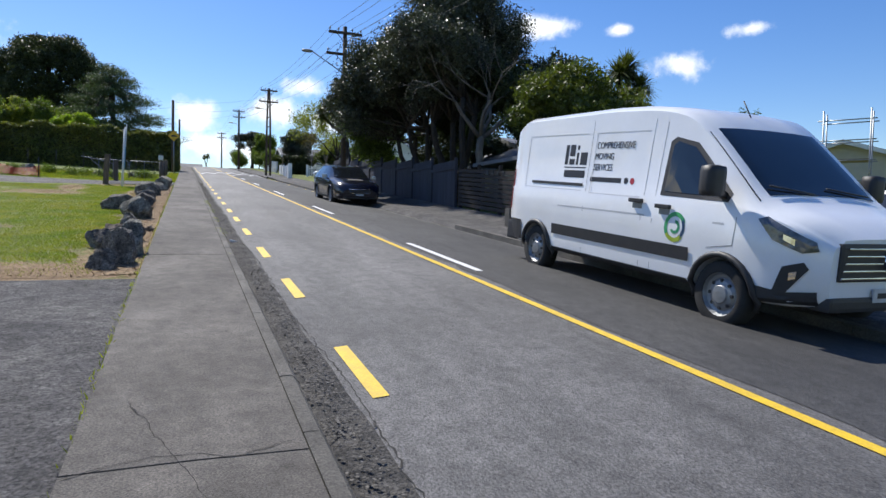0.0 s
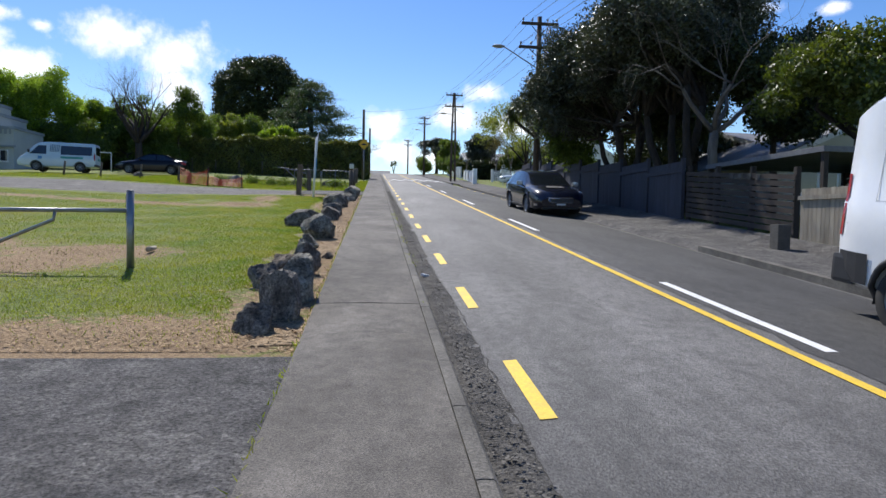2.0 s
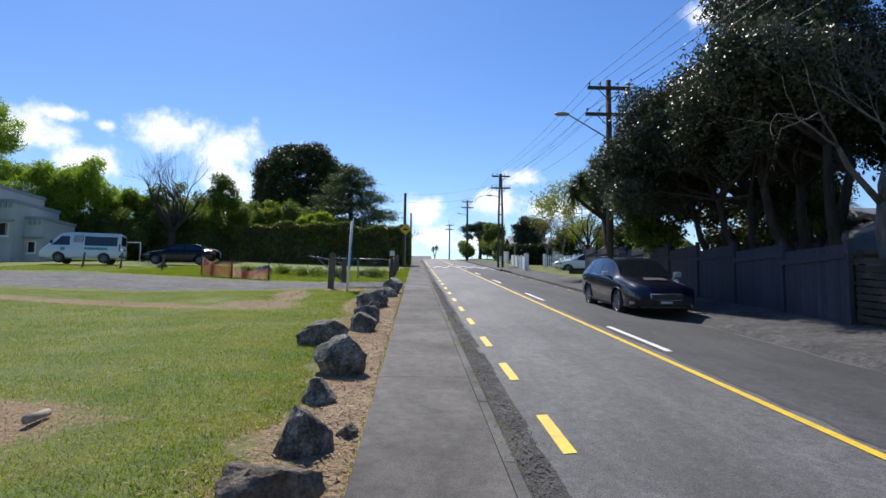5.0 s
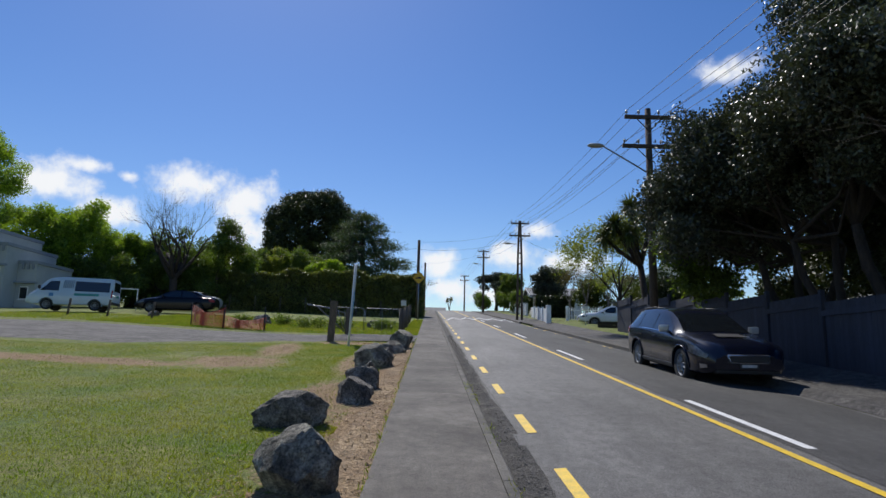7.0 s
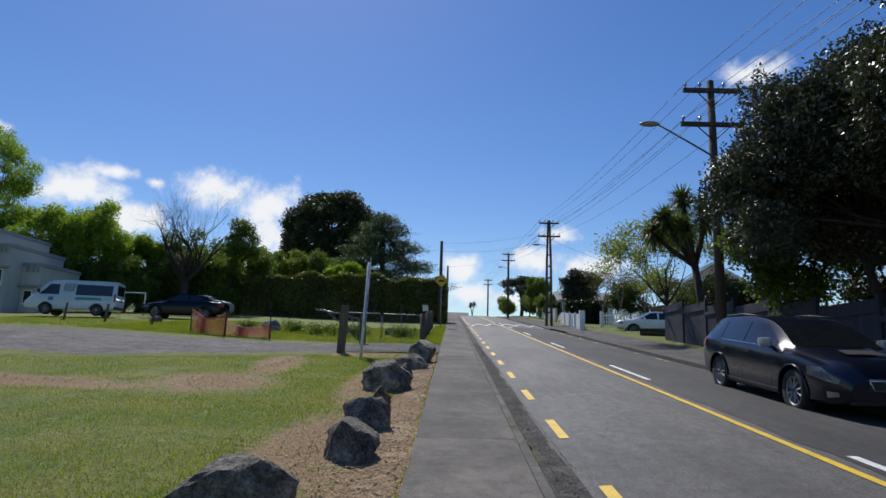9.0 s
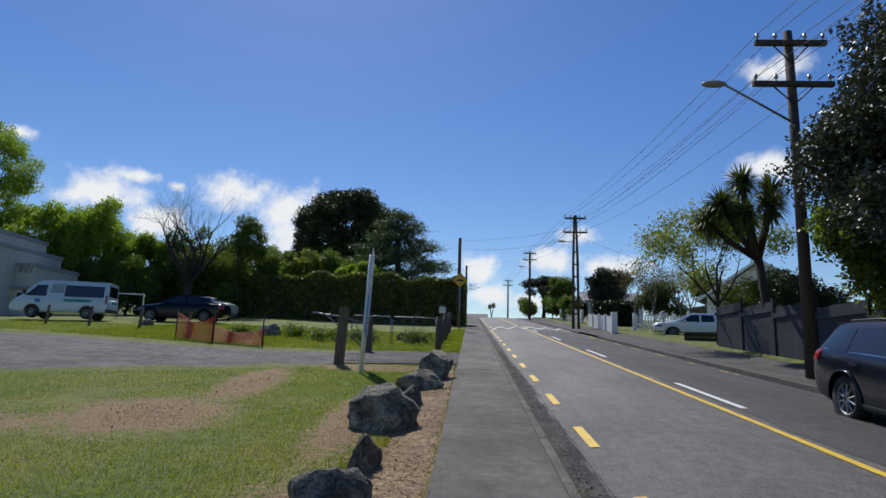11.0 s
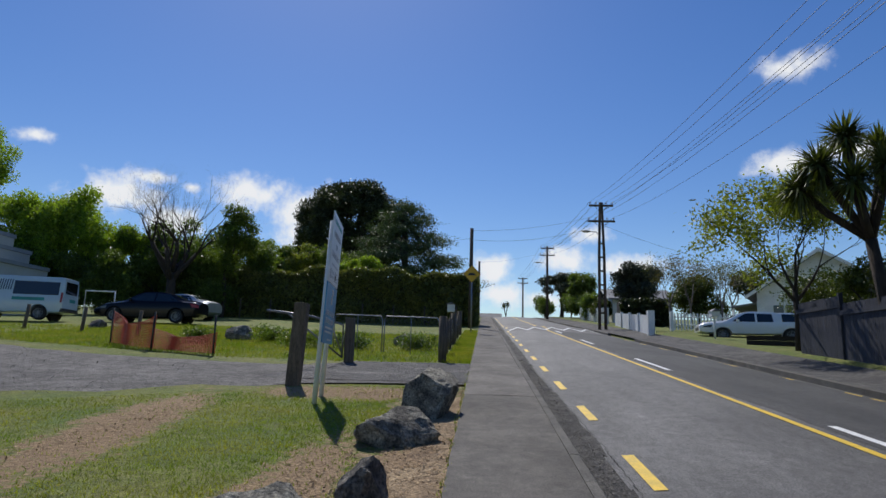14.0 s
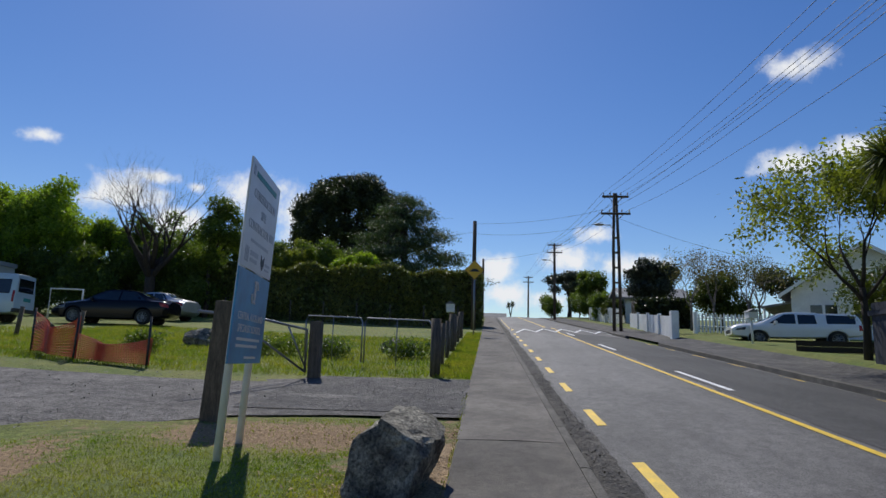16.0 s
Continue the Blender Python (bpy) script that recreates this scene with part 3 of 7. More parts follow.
CRACK = mat("crack_dirt", (0.022, 0.021, 0.02), (0.04, 0.036, 0.03), 8, 0.95)
crack([(-1.66, -1.9), (-1.3, -1.75), (-0.9, -1.85), (-0.57, -1.7)], 0.008, "ragged crack across a footpath slab")
crack([(-1.45, -1.0), (-1.2, -1.75), (-1.0, -2.4)], 0.006, "ragged crack along a footpath slab")
crack([(-1.64, 3.6), (-1.2, 3.75), (-0.58, 3.7)], 0.006, "fine crack across a footpath slab")
crack([(-1.62, 13.6), (-1.1, 13.4), (-0.6, 13.5)], 0.005, "fine crack across a footpath slab")
crack([(-0.2, -4), (-0.12, -1), (-0.2, 1.5), (-0.16, 4.5), (-0.22, 8), (-0.18, 12)], 0.01, "ragged edge of the asphalt beside the gutter")
crack([(-0.15, 15), (-0.2, 19), (-0.15, 24), (-0.2, 30)], 0.009, "ragged edge of the asphalt beside the gutter")
for k in range(16):
    x, y, a = rng.uniform(0.2, 5.0), rng.uniform(-3, 34), rng.uniform(0, 3.1)
    pts = [(x, y)]
    for j in range(rng.integers(3, 7)):
        a += rng.normal(0, 0.5)
        pts.append((min(5.2, max(0.12, pts[-1][0] + 0.35 * math.cos(a))), pts[-1][1] + 0.5 * math.sin(a)))
    crack(pts, 0.004, "thin weathered crack in the road asphalt")
crack([(5.35, 10.6), (5.8, 11.4), (6.1, 12.6), (5.6, 13.8), (6.4, 14.4)], 0.02, "wide crack in the asphalt crossing")
crack([(5.4, 12.0), (6.2, 12.3), (7.0, 11.9)], 0.015, "wide crack in the asphalt crossing")

# left footpath of cast slabs and its kerb
footpath = tagged(new("footpath"), "grey concrete footpath of cast slabs", "footpath", "", "structure")
slab_ends = [-40, -30, -24, -18, -12.5, -6.9, -1.85, 4.9, 10.6, 16.0, 21.5, 26.9, 32.2, 37.7, 43, 48, 54, 60, 66, 72, 78, 84, 90, 96, 102, 110, 120, 135, 150]
for y0, y1 in zip(slab_ends, slab_ends[1:]):
    vs, fs, sy = [], [], span(y0 + 0.008, y1 - 0.008, 0.7)
    tilt = rng.uniform(-0.006, 0.006)
    for y in sy:
        j = 0.012 * noise.noise((3.3, y * 2.0, 5))
        for x, dz in ((-1.66 + j, -0.06), (-1.655 + j, 0.0), (-1.1, 0.006 + tilt), (-0.575, 0.0), (-0.57, -0.06)):
            vs.append((x, y, prof(y) + 0.085 + dz))
    m = len(sy)
    fs = [(j * 5 + i, j * 5 + i + 1, j * 5 + 6 + i, j * 5 + 5 + i) for j in range(m - 1) for i in range(4)] + [(0, 1, 2, 3, 4), tuple((m - 1) * 5 + i for i in (4, 3, 2, 1, 0))]
    mesh_ob("slab", vs, fs, CONCRETE, footpath)
kerb = tagged(new("kerb"), "low worn concrete kerb edging the footpath", "kerb", "", "structure")


def kerb_block(y0, y1, x0, x1, top, parent, base=-0.12):
    vs = []
    for y in (y0 + 0.006, y1 - 0.006):
        z = prof(y)
        vs += [(x0, y, z + base), (x0, y, z + top), (x0 + 0.25 * (x1 - x0), y, z + top + 0.004), (x0 + 0.75 * (x1 - x0), y, z + top), (x1, y, z + top - 0.035), (x1, y, z + base)]
    return mesh_ob("kerb_stone", vs, [(0, 1, 2, 3, 4, 5), (11, 10, 9, 8, 7, 6)] + [(i, 6 + i, 7 + i, i + 1) for i in range(5)], KERB, parent)


for k in range(60):
    y0 = -9 + 0.92 * k
    kerb_block(y0, y0 + 0.92, -0.565, -0.45, 0.08 + rng.uniform(-0.002, 0.002), kerb)
for y0, y1 in zip(range(46, 150, 4), range(50, 154, 4)):
    kerb_block(y0 + 0.2, y1 + 0.2, -0.565, -0.45, 0.078, kerb)
far_kerb = tagged(new("kerb"), "concrete kerb along the far footpath", "kerb", "", "structure")
for y0 in span(-20, 10.2, 1.8)[:-1] + span(21.3, 46, 1.9)[:-1] + span(52, 150, 3.5)[:-1]:
    kerb_block(y0, y0 + (3.5 if y0 > 51 else 1.9 if y0 > 20 else 1.78), 5.32, 5.5, 0.12, far_kerb)
tagged(sheet("footpath", [5.32, 5.5, 6.2, 6.9, 7.45], span(-40, 28, 1.0), APRON, 0.004, 0.01), "dark patched asphalt footpath beside the fences", "footpath", "", "structure")
tagged(sheet("footpath", [5.5, 6.2, 6.9, 7.2], span(28, 150, 1.0), APRON, 0.004), "weathered grey asphalt footpath on the far side", "footpath", "", "structure")

# crossings and bare ground on the left
tagged(sheet("driveway", [-30, -20, -12, -8, -6, -4, -3, -2.2, -1.45], span(-16, 3.15, 0.6), APRON, -0.008, 0.012, 0.12), "rough old asphalt vehicle crossing beside the footpath", "driveway", "", "structure")
dv, df, DX = [], [], [-1.67, -2.4, -3.2, -4.4, -6, -8, -10, -13, -16, -20, -25, -32, -42, -60]
for i, x in enumerate(DX):
    near, far = 28.1 - 4.8 * smooth(-3.6, -10.5, x), 31.6 + 2.6 * smooth(-6, -18, x)
    for k in range(7):
        y = near + (far - near) * k / 6 + (0.25 * noise.noise((x * 1.3, k, 7)) if k in (0, 6) else 0)
        dv.append((x, y, gz(x, y) + (-0.05 if k in (0, 6) and x < -5 else 0.018) + 0.02 * noise.noise((x, y, 8))))
df = [(i * 7 + k, i * 7 + k + 1, i * 7 + k + 8, i * 7 + k + 7) for i in range(len(DX) - 1) for k in range(6)]
tagged(mesh_ob("driveway", dv, df, GRAVEL, None, True), "grey gravel driveway crossing the grass", "driveway", "", "structure")
tagged(sheet("driveway", [-4.6, -3.5, -2.5, -1.66], span(28.4, 32.0, 0.6), APRON, 0.024, 0.012, 0.1), "dark asphalt mouth of the gravel driveway", "driveway", "", "structure")


tagged(sheet("soil_strip", [-2.05, -1.9, -1.75, -1.4], span(3.4, 27.6, 0.35), SOIL, -0.006, 0.02, 0.16), "dry brown soil and bark strip around the boulders", "bare soil", "", "structure")

# far land behind the crest
tagged(mesh_ob("backdrop", [(x, 700 + 60 * math.sin(x / 300), -20 + (k % 2) * (34 + 10 * noise.noise((x / 160, 0, 2)))) for x in range(-1500, 1501, 60) for k in (0, 1)], [(2 * i, 2 * i + 2, 2 * i + 3, 2 * i + 1) for i in range(50)], DEEP), "distant wooded rise", "backdrop", "", "structure")

# ---- vehicles ----
def vehicle(name, m, label, L, W, stations, paint, wheels, wheel_r, category, trim=None, arch=True):
    """A body lofted over stations (x from the tail, bottom, belt, roof, half width at the belt, half width at the roof); nose at +x.
    Returns the thing, and functions for the side and the top of the body."""
    t = thing(name, m, label, category)
    st = np.array(stations, float)
    xs = np.linspace(st[0, 0], st[-1, 0], 64)
    col = [np.interp(xs, st[:, 0], st[:, k]) for k in range(1, 6)]
    col = [np.convolve(np.pad(c, 2, mode="edge"), [0.1, 0.2, 0.4, 0.2, 0.1], "valid") for c in col]

    def at(x):
        return [float(np.interp(x, xs, c)) for c in col]

    def ring(x):
        zb, belt, zt, wb, wr = at(x)
        belt = min(belt, zt - 0.05)
        e = min(0.08, (zt - belt) * 0.6)
        zm = zb + (belt - zb) * 0.55
        return [(0.0, zb), (wb * 0.9, zb), (wb * 0.97, zb + 0.05), (wb, zm), (wb * 0.985, belt - 0.05), (wb * 0.965, belt), (wr + (wb * 0.965 - wr) * 0.5, belt + (zt - e - belt) * 0.5), (wr, zt - e), (wr * 0.93, zt - e * 0.3), (wr * 0.5, zt - 0.005), (0.0, zt)]

    vs, fs, K = [], [], 20
    for x in xs:
        r = ring(x)
        loop = [(x, y, z) for y, z in r] + [(x, -y, z) for y, z in r[-2:0:-1]]
        vs += loop
    for i in range(len(xs) - 1):
        fs += [(i * K + k, i * K + (k + 1) % K, i * K + K + (k + 1) % K, i * K + K + k) for k in range(K)]
    fs += [tuple(range(K))[::-1], tuple((len(xs) - 1) * K + k for k in range(K))]
    body = mesh_ob("body", vs, fs, paint, t, True)
    bm = bmesh.new()
    bm.from_mesh(body.data)
    bmesh.ops.recalc_face_normals(bm, faces=bm.faces)
    bm.to_mesh(body.data)
    bm.free()
    # wheel wells
    cut = bmesh.new()
    for wx in wheels:
        for s in (-1, 1):
            bmesh.ops.create_cone(cut, cap_ends=True, segments=28, radius1=wheel_r * 1.16, radius2=wheel_r * 1.16, depth=0.62, matrix=pose(wx, s * (W / 2 - 0.12), wheel_r, 90))
    cutter = part("cutter", cut, paint, t)
    mod = body.modifiers.new("wells", "BOOLEAN")
    mod.object, mod.operation, mod.solver = cutter, "DIFFERENCE", "EXACT"
    bpy.context.view_layer.update()
    me = bpy.data.meshes.new_from_object(body.evaluated_get(bpy.context.evaluated_depsgraph_get()))
    body.modifiers.clear()
    body.data = me
    bpy.data.objects.remove(cutter)
    if hasattr(me, "set_sharp_from_angle"):
        me.set_sharp_from_angle(angle=radians(40))

    def side(x, z):
        r = ring(x)[1:8]
        return float(np.interp(z, [p[1] for p in r], [p[0] for p in r]))

    def top(x, y):
        r = ring(x)[5:]
        return float(np.interp(abs(y), [p[0] for p in r][::-1], [p[1] for p in r][::-1]))

    t_ = wheel_r
    for wx in wheels:
        for s in (-1, 1):
            wheel(t, wx, s * (W / 2 - 0.03), wheel_r, s, trim or "alloy")
            if arch:
                am = bmesh.new()
                pts = [(wx + math.cos(a) * wheel_r * 1.2, s * (side(wx + math.cos(a) * wheel_r * 1.2, max(t_ * 0.7, wheel_r + math.sin(a) * wheel_r * 1.2)) + 0.012), wheel_r + math.sin(a) * wheel_r * 1.2) for a in np.linspace(-0.25, math.pi + 0.25, 17)]
                tube(am, pts, 0.035 if arch == "trim" else 0.014, 6)
                part("wheel_arch", am, TRIM if arch == "trim" else paint, t, smooth=True)
    return t, side, top


def wheel(parent, x, y, r, s, style):
    """A tyre with a rim and spokes under it, its face on the side s."""
    bm = bmesh.new()
    prof_ = [(0.62, -0.11), (0.93, -0.115), (1.0, -0.08), (1.0, 0.08), (0.93, 0.115), (0.66, 0.1)]
    N = 32
    rings = [[bm.verts.new((x + r * q * math.cos(2 * math.pi * k / N), y - s * 0.1 + s * w, r + r * q * math.sin(2 * math.pi * k / N))) for k in range(N)] for q, w in prof_]
    for a, b in zip(rings, rings[1:]):
        for k in range(N):
            bm.faces.new((a[k], a[(k + 1) % N], b[(k + 1) % N], b[k]))
    tyre = part("wheel", bm, RUBBER, parent, smooth=True)
    bm = bmesh.new()
    yo = y - s * 0.1
    if style == "steel":
        prof2 = [(0.66, 0.095), (0.6, 0.06), (0.5, 0.05), (0.42, 0.075), (0.3, 0.085), (0.26, 0.1), (0.1, 0.105), (0.0, 0.105)]
        rr = [[bm.verts.new((x + r * q * math.cos(2 * math.pi * k / 24), yo + s * w, r + r * q * math.sin(2 * math.pi * k / 24))) for k in range(24)] for q, w in prof2[:-1]]
        for a, b in zip(rr, rr[1:]):
            for k in range(24):
                bm.faces.new((a[k], a[(k + 1) % 24], b[(k + 1) % 24], b[k]))
        bm.faces.new(rr[-1])
        part("rim", bm, RIM, tyre)
        for k in range(8):
            a = 2 * math.pi * k / 8
            h = bmesh.new()
            bmesh.ops.create_cone(h, cap_ends=True, segments=8, radius1=r * 0.055, radius2=r * 0.055, depth=0.02, matrix=pose(x + r * 0.42 * math.cos(a), yo + s * 0.075, r + r * 0.42 * math.sin(a), 90))
            part("rim_hole", h, TRIM, tyre)
    else:
        for q0, q1, w0, w1 in ((0.68, 0.6, 0.1, 0.08), (0.6, 0.58, 0.08, 0.0), (0.22, 0.05, 0.085, 0.09)):
            a = [bm.verts.new((x + r * q0 * math.cos(2 * math.pi * k / 30), yo + s * w0, r + r * q0 * math.sin(2 * math.pi * k / 30))) for k in range(30)]
            b = [bm.verts.new((x + r * q1 * math.cos(2 * math.pi * k / 30), yo + s * w1, r + r * q1 * math.sin(2 * math.pi * k / 30))) for k in range(30)]
            for k in range(30):
                bm.faces.new((a[k], a[(k + 1) % 30], b[(k + 1) % 30], b[k]))
        part("rim", bm, RIM, tyre)
        d = bmesh.new()
        bmesh.ops.create_cone(d, cap_ends=True, segments=24, radius1=r * 0.58, radius2=r * 0.58, depth=0.02, matrix=pose(x, yo - s * 0.01, r, 90))
        part("brake_disc", d, DARK_STEEL, tyre)
        for k in range(10):
            a = 2 * math.pi * (k // 2) / 5 + (0.16 if k % 2 else -0.16)
            a2 = 2 * math.pi * (k // 2) / 5 + (0.3 if k % 2 else -0.3)
            p0, p1 = (x + r * 0.12 * math.cos(a), yo + s * 0.085, r + r * 0.12 * math.sin(a)), (x + r * 0.63 * math.cos(a2), yo + s * 0.075, r + r * 0.63 * math.sin(a2))
            sp = bmesh.new()
            tube(sp, [p0, p1], [r * 0.06, r * 0.05], 5)
            part("spoke", sp, RIM, tyre)
    return tyre


def side_panel(name, pts, side, s, material, parent, out=0.006, label=""):
    """A panel that follows the body's side, from its outline in x and z."""
    bm = bmesh.new()
    vs = [bm.verts.new((x, s * (side(x, z) + out), z)) for x, z in pts]
    f = bm.faces.new(vs if s < 0 else vs[::-1])
    bmesh.ops.triangulate(bm, faces=[f])
    bmesh.ops.subdivide_edges(bm, edges=bm.edges, cuts=2, use_grid_fill=True)
    for v in bm.verts:
        v.co.y = s * (side(v.co.x, v.co.z) + out)
    return part(name, bm, material, parent, label)


def top_panel(name, x0, x1, half0, half1, top, material, parent, out=0.006):
    """A windscreen or rear window on the body's top between two stations."""
    vs, nx, ny = [], 10, 12
    for i in range(nx + 1):
        x = x0 + (x1 - x0) * i / nx
        h = half0 + (half1 - half0) * i / nx
        for j in range(ny + 1):
            y = h * (2 * j / ny - 1)
            slope = (top(x + 0.02, 0) - top(x - 0.02, 0)) / 0.04
            n = Vector((-slope, 0, 1)).normalized()
            vs.append((x + n.x * out, y, top(x, y) + n.z * out))
    fs = [(i * (ny + 1) + j, i * (ny + 1) + j + 1, (i + 1) * (ny + 1) + j + 1, (i + 1) * (ny + 1) + j) for i in range(nx) for j in range(ny)]
    return mesh_ob(name, vs, fs, material, parent, True)


def mirror(parent, x, y, z, s, material, size=(0.16, 0.2, 0.24)):
    ob = boxed("wing_mirror", (x - size[0] / 2, x + size[0] / 2, min(y, y + s * size[1]), max(y, y + s * size[1]), z, z + size[2]), material, parent, 0.05)
    rod("mirror_arm", [(x + 0.03, y - s * 0.05, z - 0.02), (x + 0.02, y + s * 0.1, z + 0.04)], 0.03, TRIM, ob, 6)
    return ob


def on_road(x, y, heading, z=None):
    return Matrix.Translation((x, y, gz(x, y) if z is None else z)) @ pose(0, 0, 0, PITCH) @ pose(0, 0, 0, 0, 0, heading)


# white moving van, nose down the hill
VL, VW = 5.71, 2.06
van, v_side, v_top = vehicle("moving_van", on_road(4.95, 4.75, -90, prof(4.75) + 0.03), "tall white panel van with dark lettering parked at the kerb", VL, VW, [
    (0.0, 0.44, 1.3, 2.18, 0.93, 0.86), (0.05, 0.4, 1.3, 2.3, 0.99, 0.89), (0.35, 0.36, 1.3, 2.38, 1.02, 0.91), (2.6, 0.36, 1.3, 2.41, 1.03, 0.91), (3.3, 0.36, 1.3, 2.39, 1.03, 0.9), (3.65, 0.36, 1.3, 2.35, 1.03, 0.88),
    (3.95, 0.36, 1.3, 2.28, 1.03, 0.86), (4.26, 0.36, 1.3, 2.05, 1.03, 0.85), (4.7, 0.35, 1.28, 1.66, 1.02, 0.87), (5.0, 0.35, 1.24, 1.38, 1.02, 0.88), (5.15, 0.35, 1.19, 1.29, 1.0, 0.87), (5.4, 0.36, 1.12, 1.22, 0.95, 0.83), (5.56, 0.38, 1.05, 1.15, 0.87, 0.76), (5.65, 0.4, 1.0, 1.11, 0.79, 0.69), (5.71, 0.46, 0.9, 1.0, 0.7, 0.6)],
    WHITE_CAR, (0.98, 4.72), 0.345, "van", "steel", "trim")
for s in (-1, 1):
    side_panel("window_frame", [(3.7, 1.31), (3.72, 1.93), (3.8, 1.98), (4.12, 1.91), (4.72, 1.38), (4.7, 1.29)], v_side, s, TRIM, van, 0.004)
    side_panel("cab_window", [(3.76, 1.36), (3.78, 1.88), (3.84, 1.93), (4.1, 1.86), (4.64, 1.38), (4.62, 1.34)], v_side, s, GLASS, van, 0.009)
    side_panel("side_moulding", [(0.04, 0.42), (0.04, 0.74), (0.5, 0.74), (0.5, 0.42)], v_side, s, TRIM, van, 0.012)
    side_panel("side_moulding", [(1.44, 0.62), (1.44, 0.77), (4.26, 0.77), (4.26, 0.62)], v_side, s, TRIM, van, 0.012)
    side_panel("side_skirt", [(1.44, 0.36), (1.44, 0.43), (4.26, 0.43), (4.26, 0.36)], v_side, s, TRIM, van, 0.01)
    for hx, hz in ((3.34, 1.2), (3.82, 1.16)):
        boxed("handle_recess", (hx - 0.09, hx + 0.09, s * (v_side(hx, hz) - 0.004) - 0.008, s * (v_side(hx, hz) - 0.004) + 0.008, hz - 0.07, hz + 0.01), STEEL, van, 0.006)
        boxed("door_handle", (hx - 0.12, hx + 0.12, s * (v_side(hx, hz) + 0.03) - 0.02, s * (v_side(hx, hz) + 0.03) + 0.02, hz, hz + 0.05), TRIM, van, 0.012)
    for gx, z0, z1 in ((3.62, 0.43, 2.16), (2.2, 0.43, 2.24), (3.42, 0.43, 2.2)):
        side_panel("door_seam", [(gx, z0), (gx, z1), (gx + 0.007, z1), (gx + 0.007, z0)], v_side, s, STEEL, van, 0.002)
    side_panel("door_seam", [(4.86, 1.28), (4.84, 0.86), (4.5, 0.8), (4.5, 0.808), (4.832, 0.868), (4.852, 1.28)], v_side, s, STEEL, van, 0.002)
    side_panel("slide_rail", [(0.72, 1.345), (0.72, 1.385), (2.12, 1.385), (2.12, 1.345)], v_side, s, TRIM, van, 0.008)
    # flat grey strips draw the shade along the pressed panel edges
    for x0, x1, z0, z1 in ((0.5, 2.1, 1.28, 2.06), (2.3, 3.36, 1.26, 2.06)):
        for pts in ([(x0, z1), (x0, z1 + 0.012), (x1, z1 + 0.012), (x1, z1)], [(x0, z0), (x0, z0 + 0.012), (x1, z0 + 0.012), (x1, z0)], [(x0, z0), (x0, z1), (x0 + 0.012, z1), (x0 + 0.012, z0)]):
            side_panel("panel_crease", pts, v_side, s, PANEL_SHADE, van, 0.003)
    side_panel("panel_crease", [(0.12, 1.02), (0.12, 1.04), (4.7, 1.08), (4.7, 1.06)], v_side, s, PANEL_SHADE, van, 0.002)
    arm = rod("mirror_arm", [(4.62, s * 0.97, 1.36), (4.66, s * 1.16, 1.4)], 0.045, TRIM, van, 8)
    bm = bmesh.new()
    bm_box(bm, 4.58, 4.76, min(s * 1.08, s * 1.3), max(s * 1.08, s * 1.3), 1.34, 1.66, 0.07)
    part("wing_mirror", bm, TRIM, van, "", True)
    side_panel("head_lamp", [(5.1, 1.16), (5.18, 1.19), (5.42, 1.08), (5.6, 0.99), (5.63, 0.91), (5.52, 0.88), (5.26, 0.98)], v_side, s, LAMP_GLASS, van, 0.014)
    side_panel("lamp_lens", [(5.36, 0.99), (5.36, 1.04), (5.46, 1.0), (5.46, 0.94)], v_side, s, CHROME, van, 0.018)
    side_panel("fog_surround", [(5.3, 0.5), (5.38, 0.74), (5.54, 0.8), (5.58, 0.74), (5.42, 0.5)], v_side, s, TRIM, van, 0.014)
    side_panel("fog_lamp", [(5.44, 0.62), (5.44, 0.69), (5.5, 0.71), (5.49, 0.64)], v_side, s, CHROME, van, 0.02)
    side_panel("lower_bumper", [(5.12, 0.36), (5.12, 0.52), (5.4, 0.5), (5.64, 0.54), (5.64, 0.41)], v_side, s, TRIM, van, 0.014)
    side_panel("tail_lamp", [(0.01, 0.9), (0.01, 1.55), (0.07, 1.55), (0.07, 0.9)], v_side, s, RED_LAMP, van, 0.01)
top_panel("windscreen", 4.99, 4.2, 0.88, 0.84, v_top, GLASS, van)
grille = boxed("grille", (5.56, 5.735, -0.66, 0.66, 0.64, 1.0), TRIM, van, 0.04)
for k in range(5):
    boxed("grille_bar", (5.73, 5.75, -0.64 + 0.015 * k, 0.64 - 0.015 * k, 0.67 + 0.068 * k, 0.687 + 0.068 * k), CHROME, grille, 0.006)
bmr = bmesh.new()
tube(bmr, [(5.755, 0.09 * math.cos(a), 0.84 + 0.09 * math.sin(a)) for a in np.linspace(0, 2 * math.pi, 21)], 0.013, 6)
part("grille_badge", bmr, CHROME, grille, "round chrome badge", True)
boxed("front_bumper", (5.5, 5.74, -0.74, 0.74, 0.36, 0.5), TRIM, van, 0.04)
plate = boxed("number_plate", (5.73, 5.75, -0.18, 0.18, 0.45, 0.58), PLATE, van, 0.004)
boxed("plate_bar", (5.75, 5.753, -0.13, 0.13, 0.49, 0.54), INK, plate)
for y0 in (0.45, -0.35):
    rod("wiper", [(5.0, y0 + 0.2, v_top(5.0, 0) + 0.02), (4.93, y0 - 0.35, v_top(4.93, 0.2) + 0.03)], 0.01, TRIM, van, 5)
rod("aerial", [(3.95, 0, v_top(3.95, 0)), (3.82, 0, v_top(3.95, 0) + 0.2)], 0.008, TRIM, van, 5)
boxed("rear_bumper", (-0.05, 0.3, -0.98, 0.98, 0.38, 0.7), TRIM, van, 0.05)


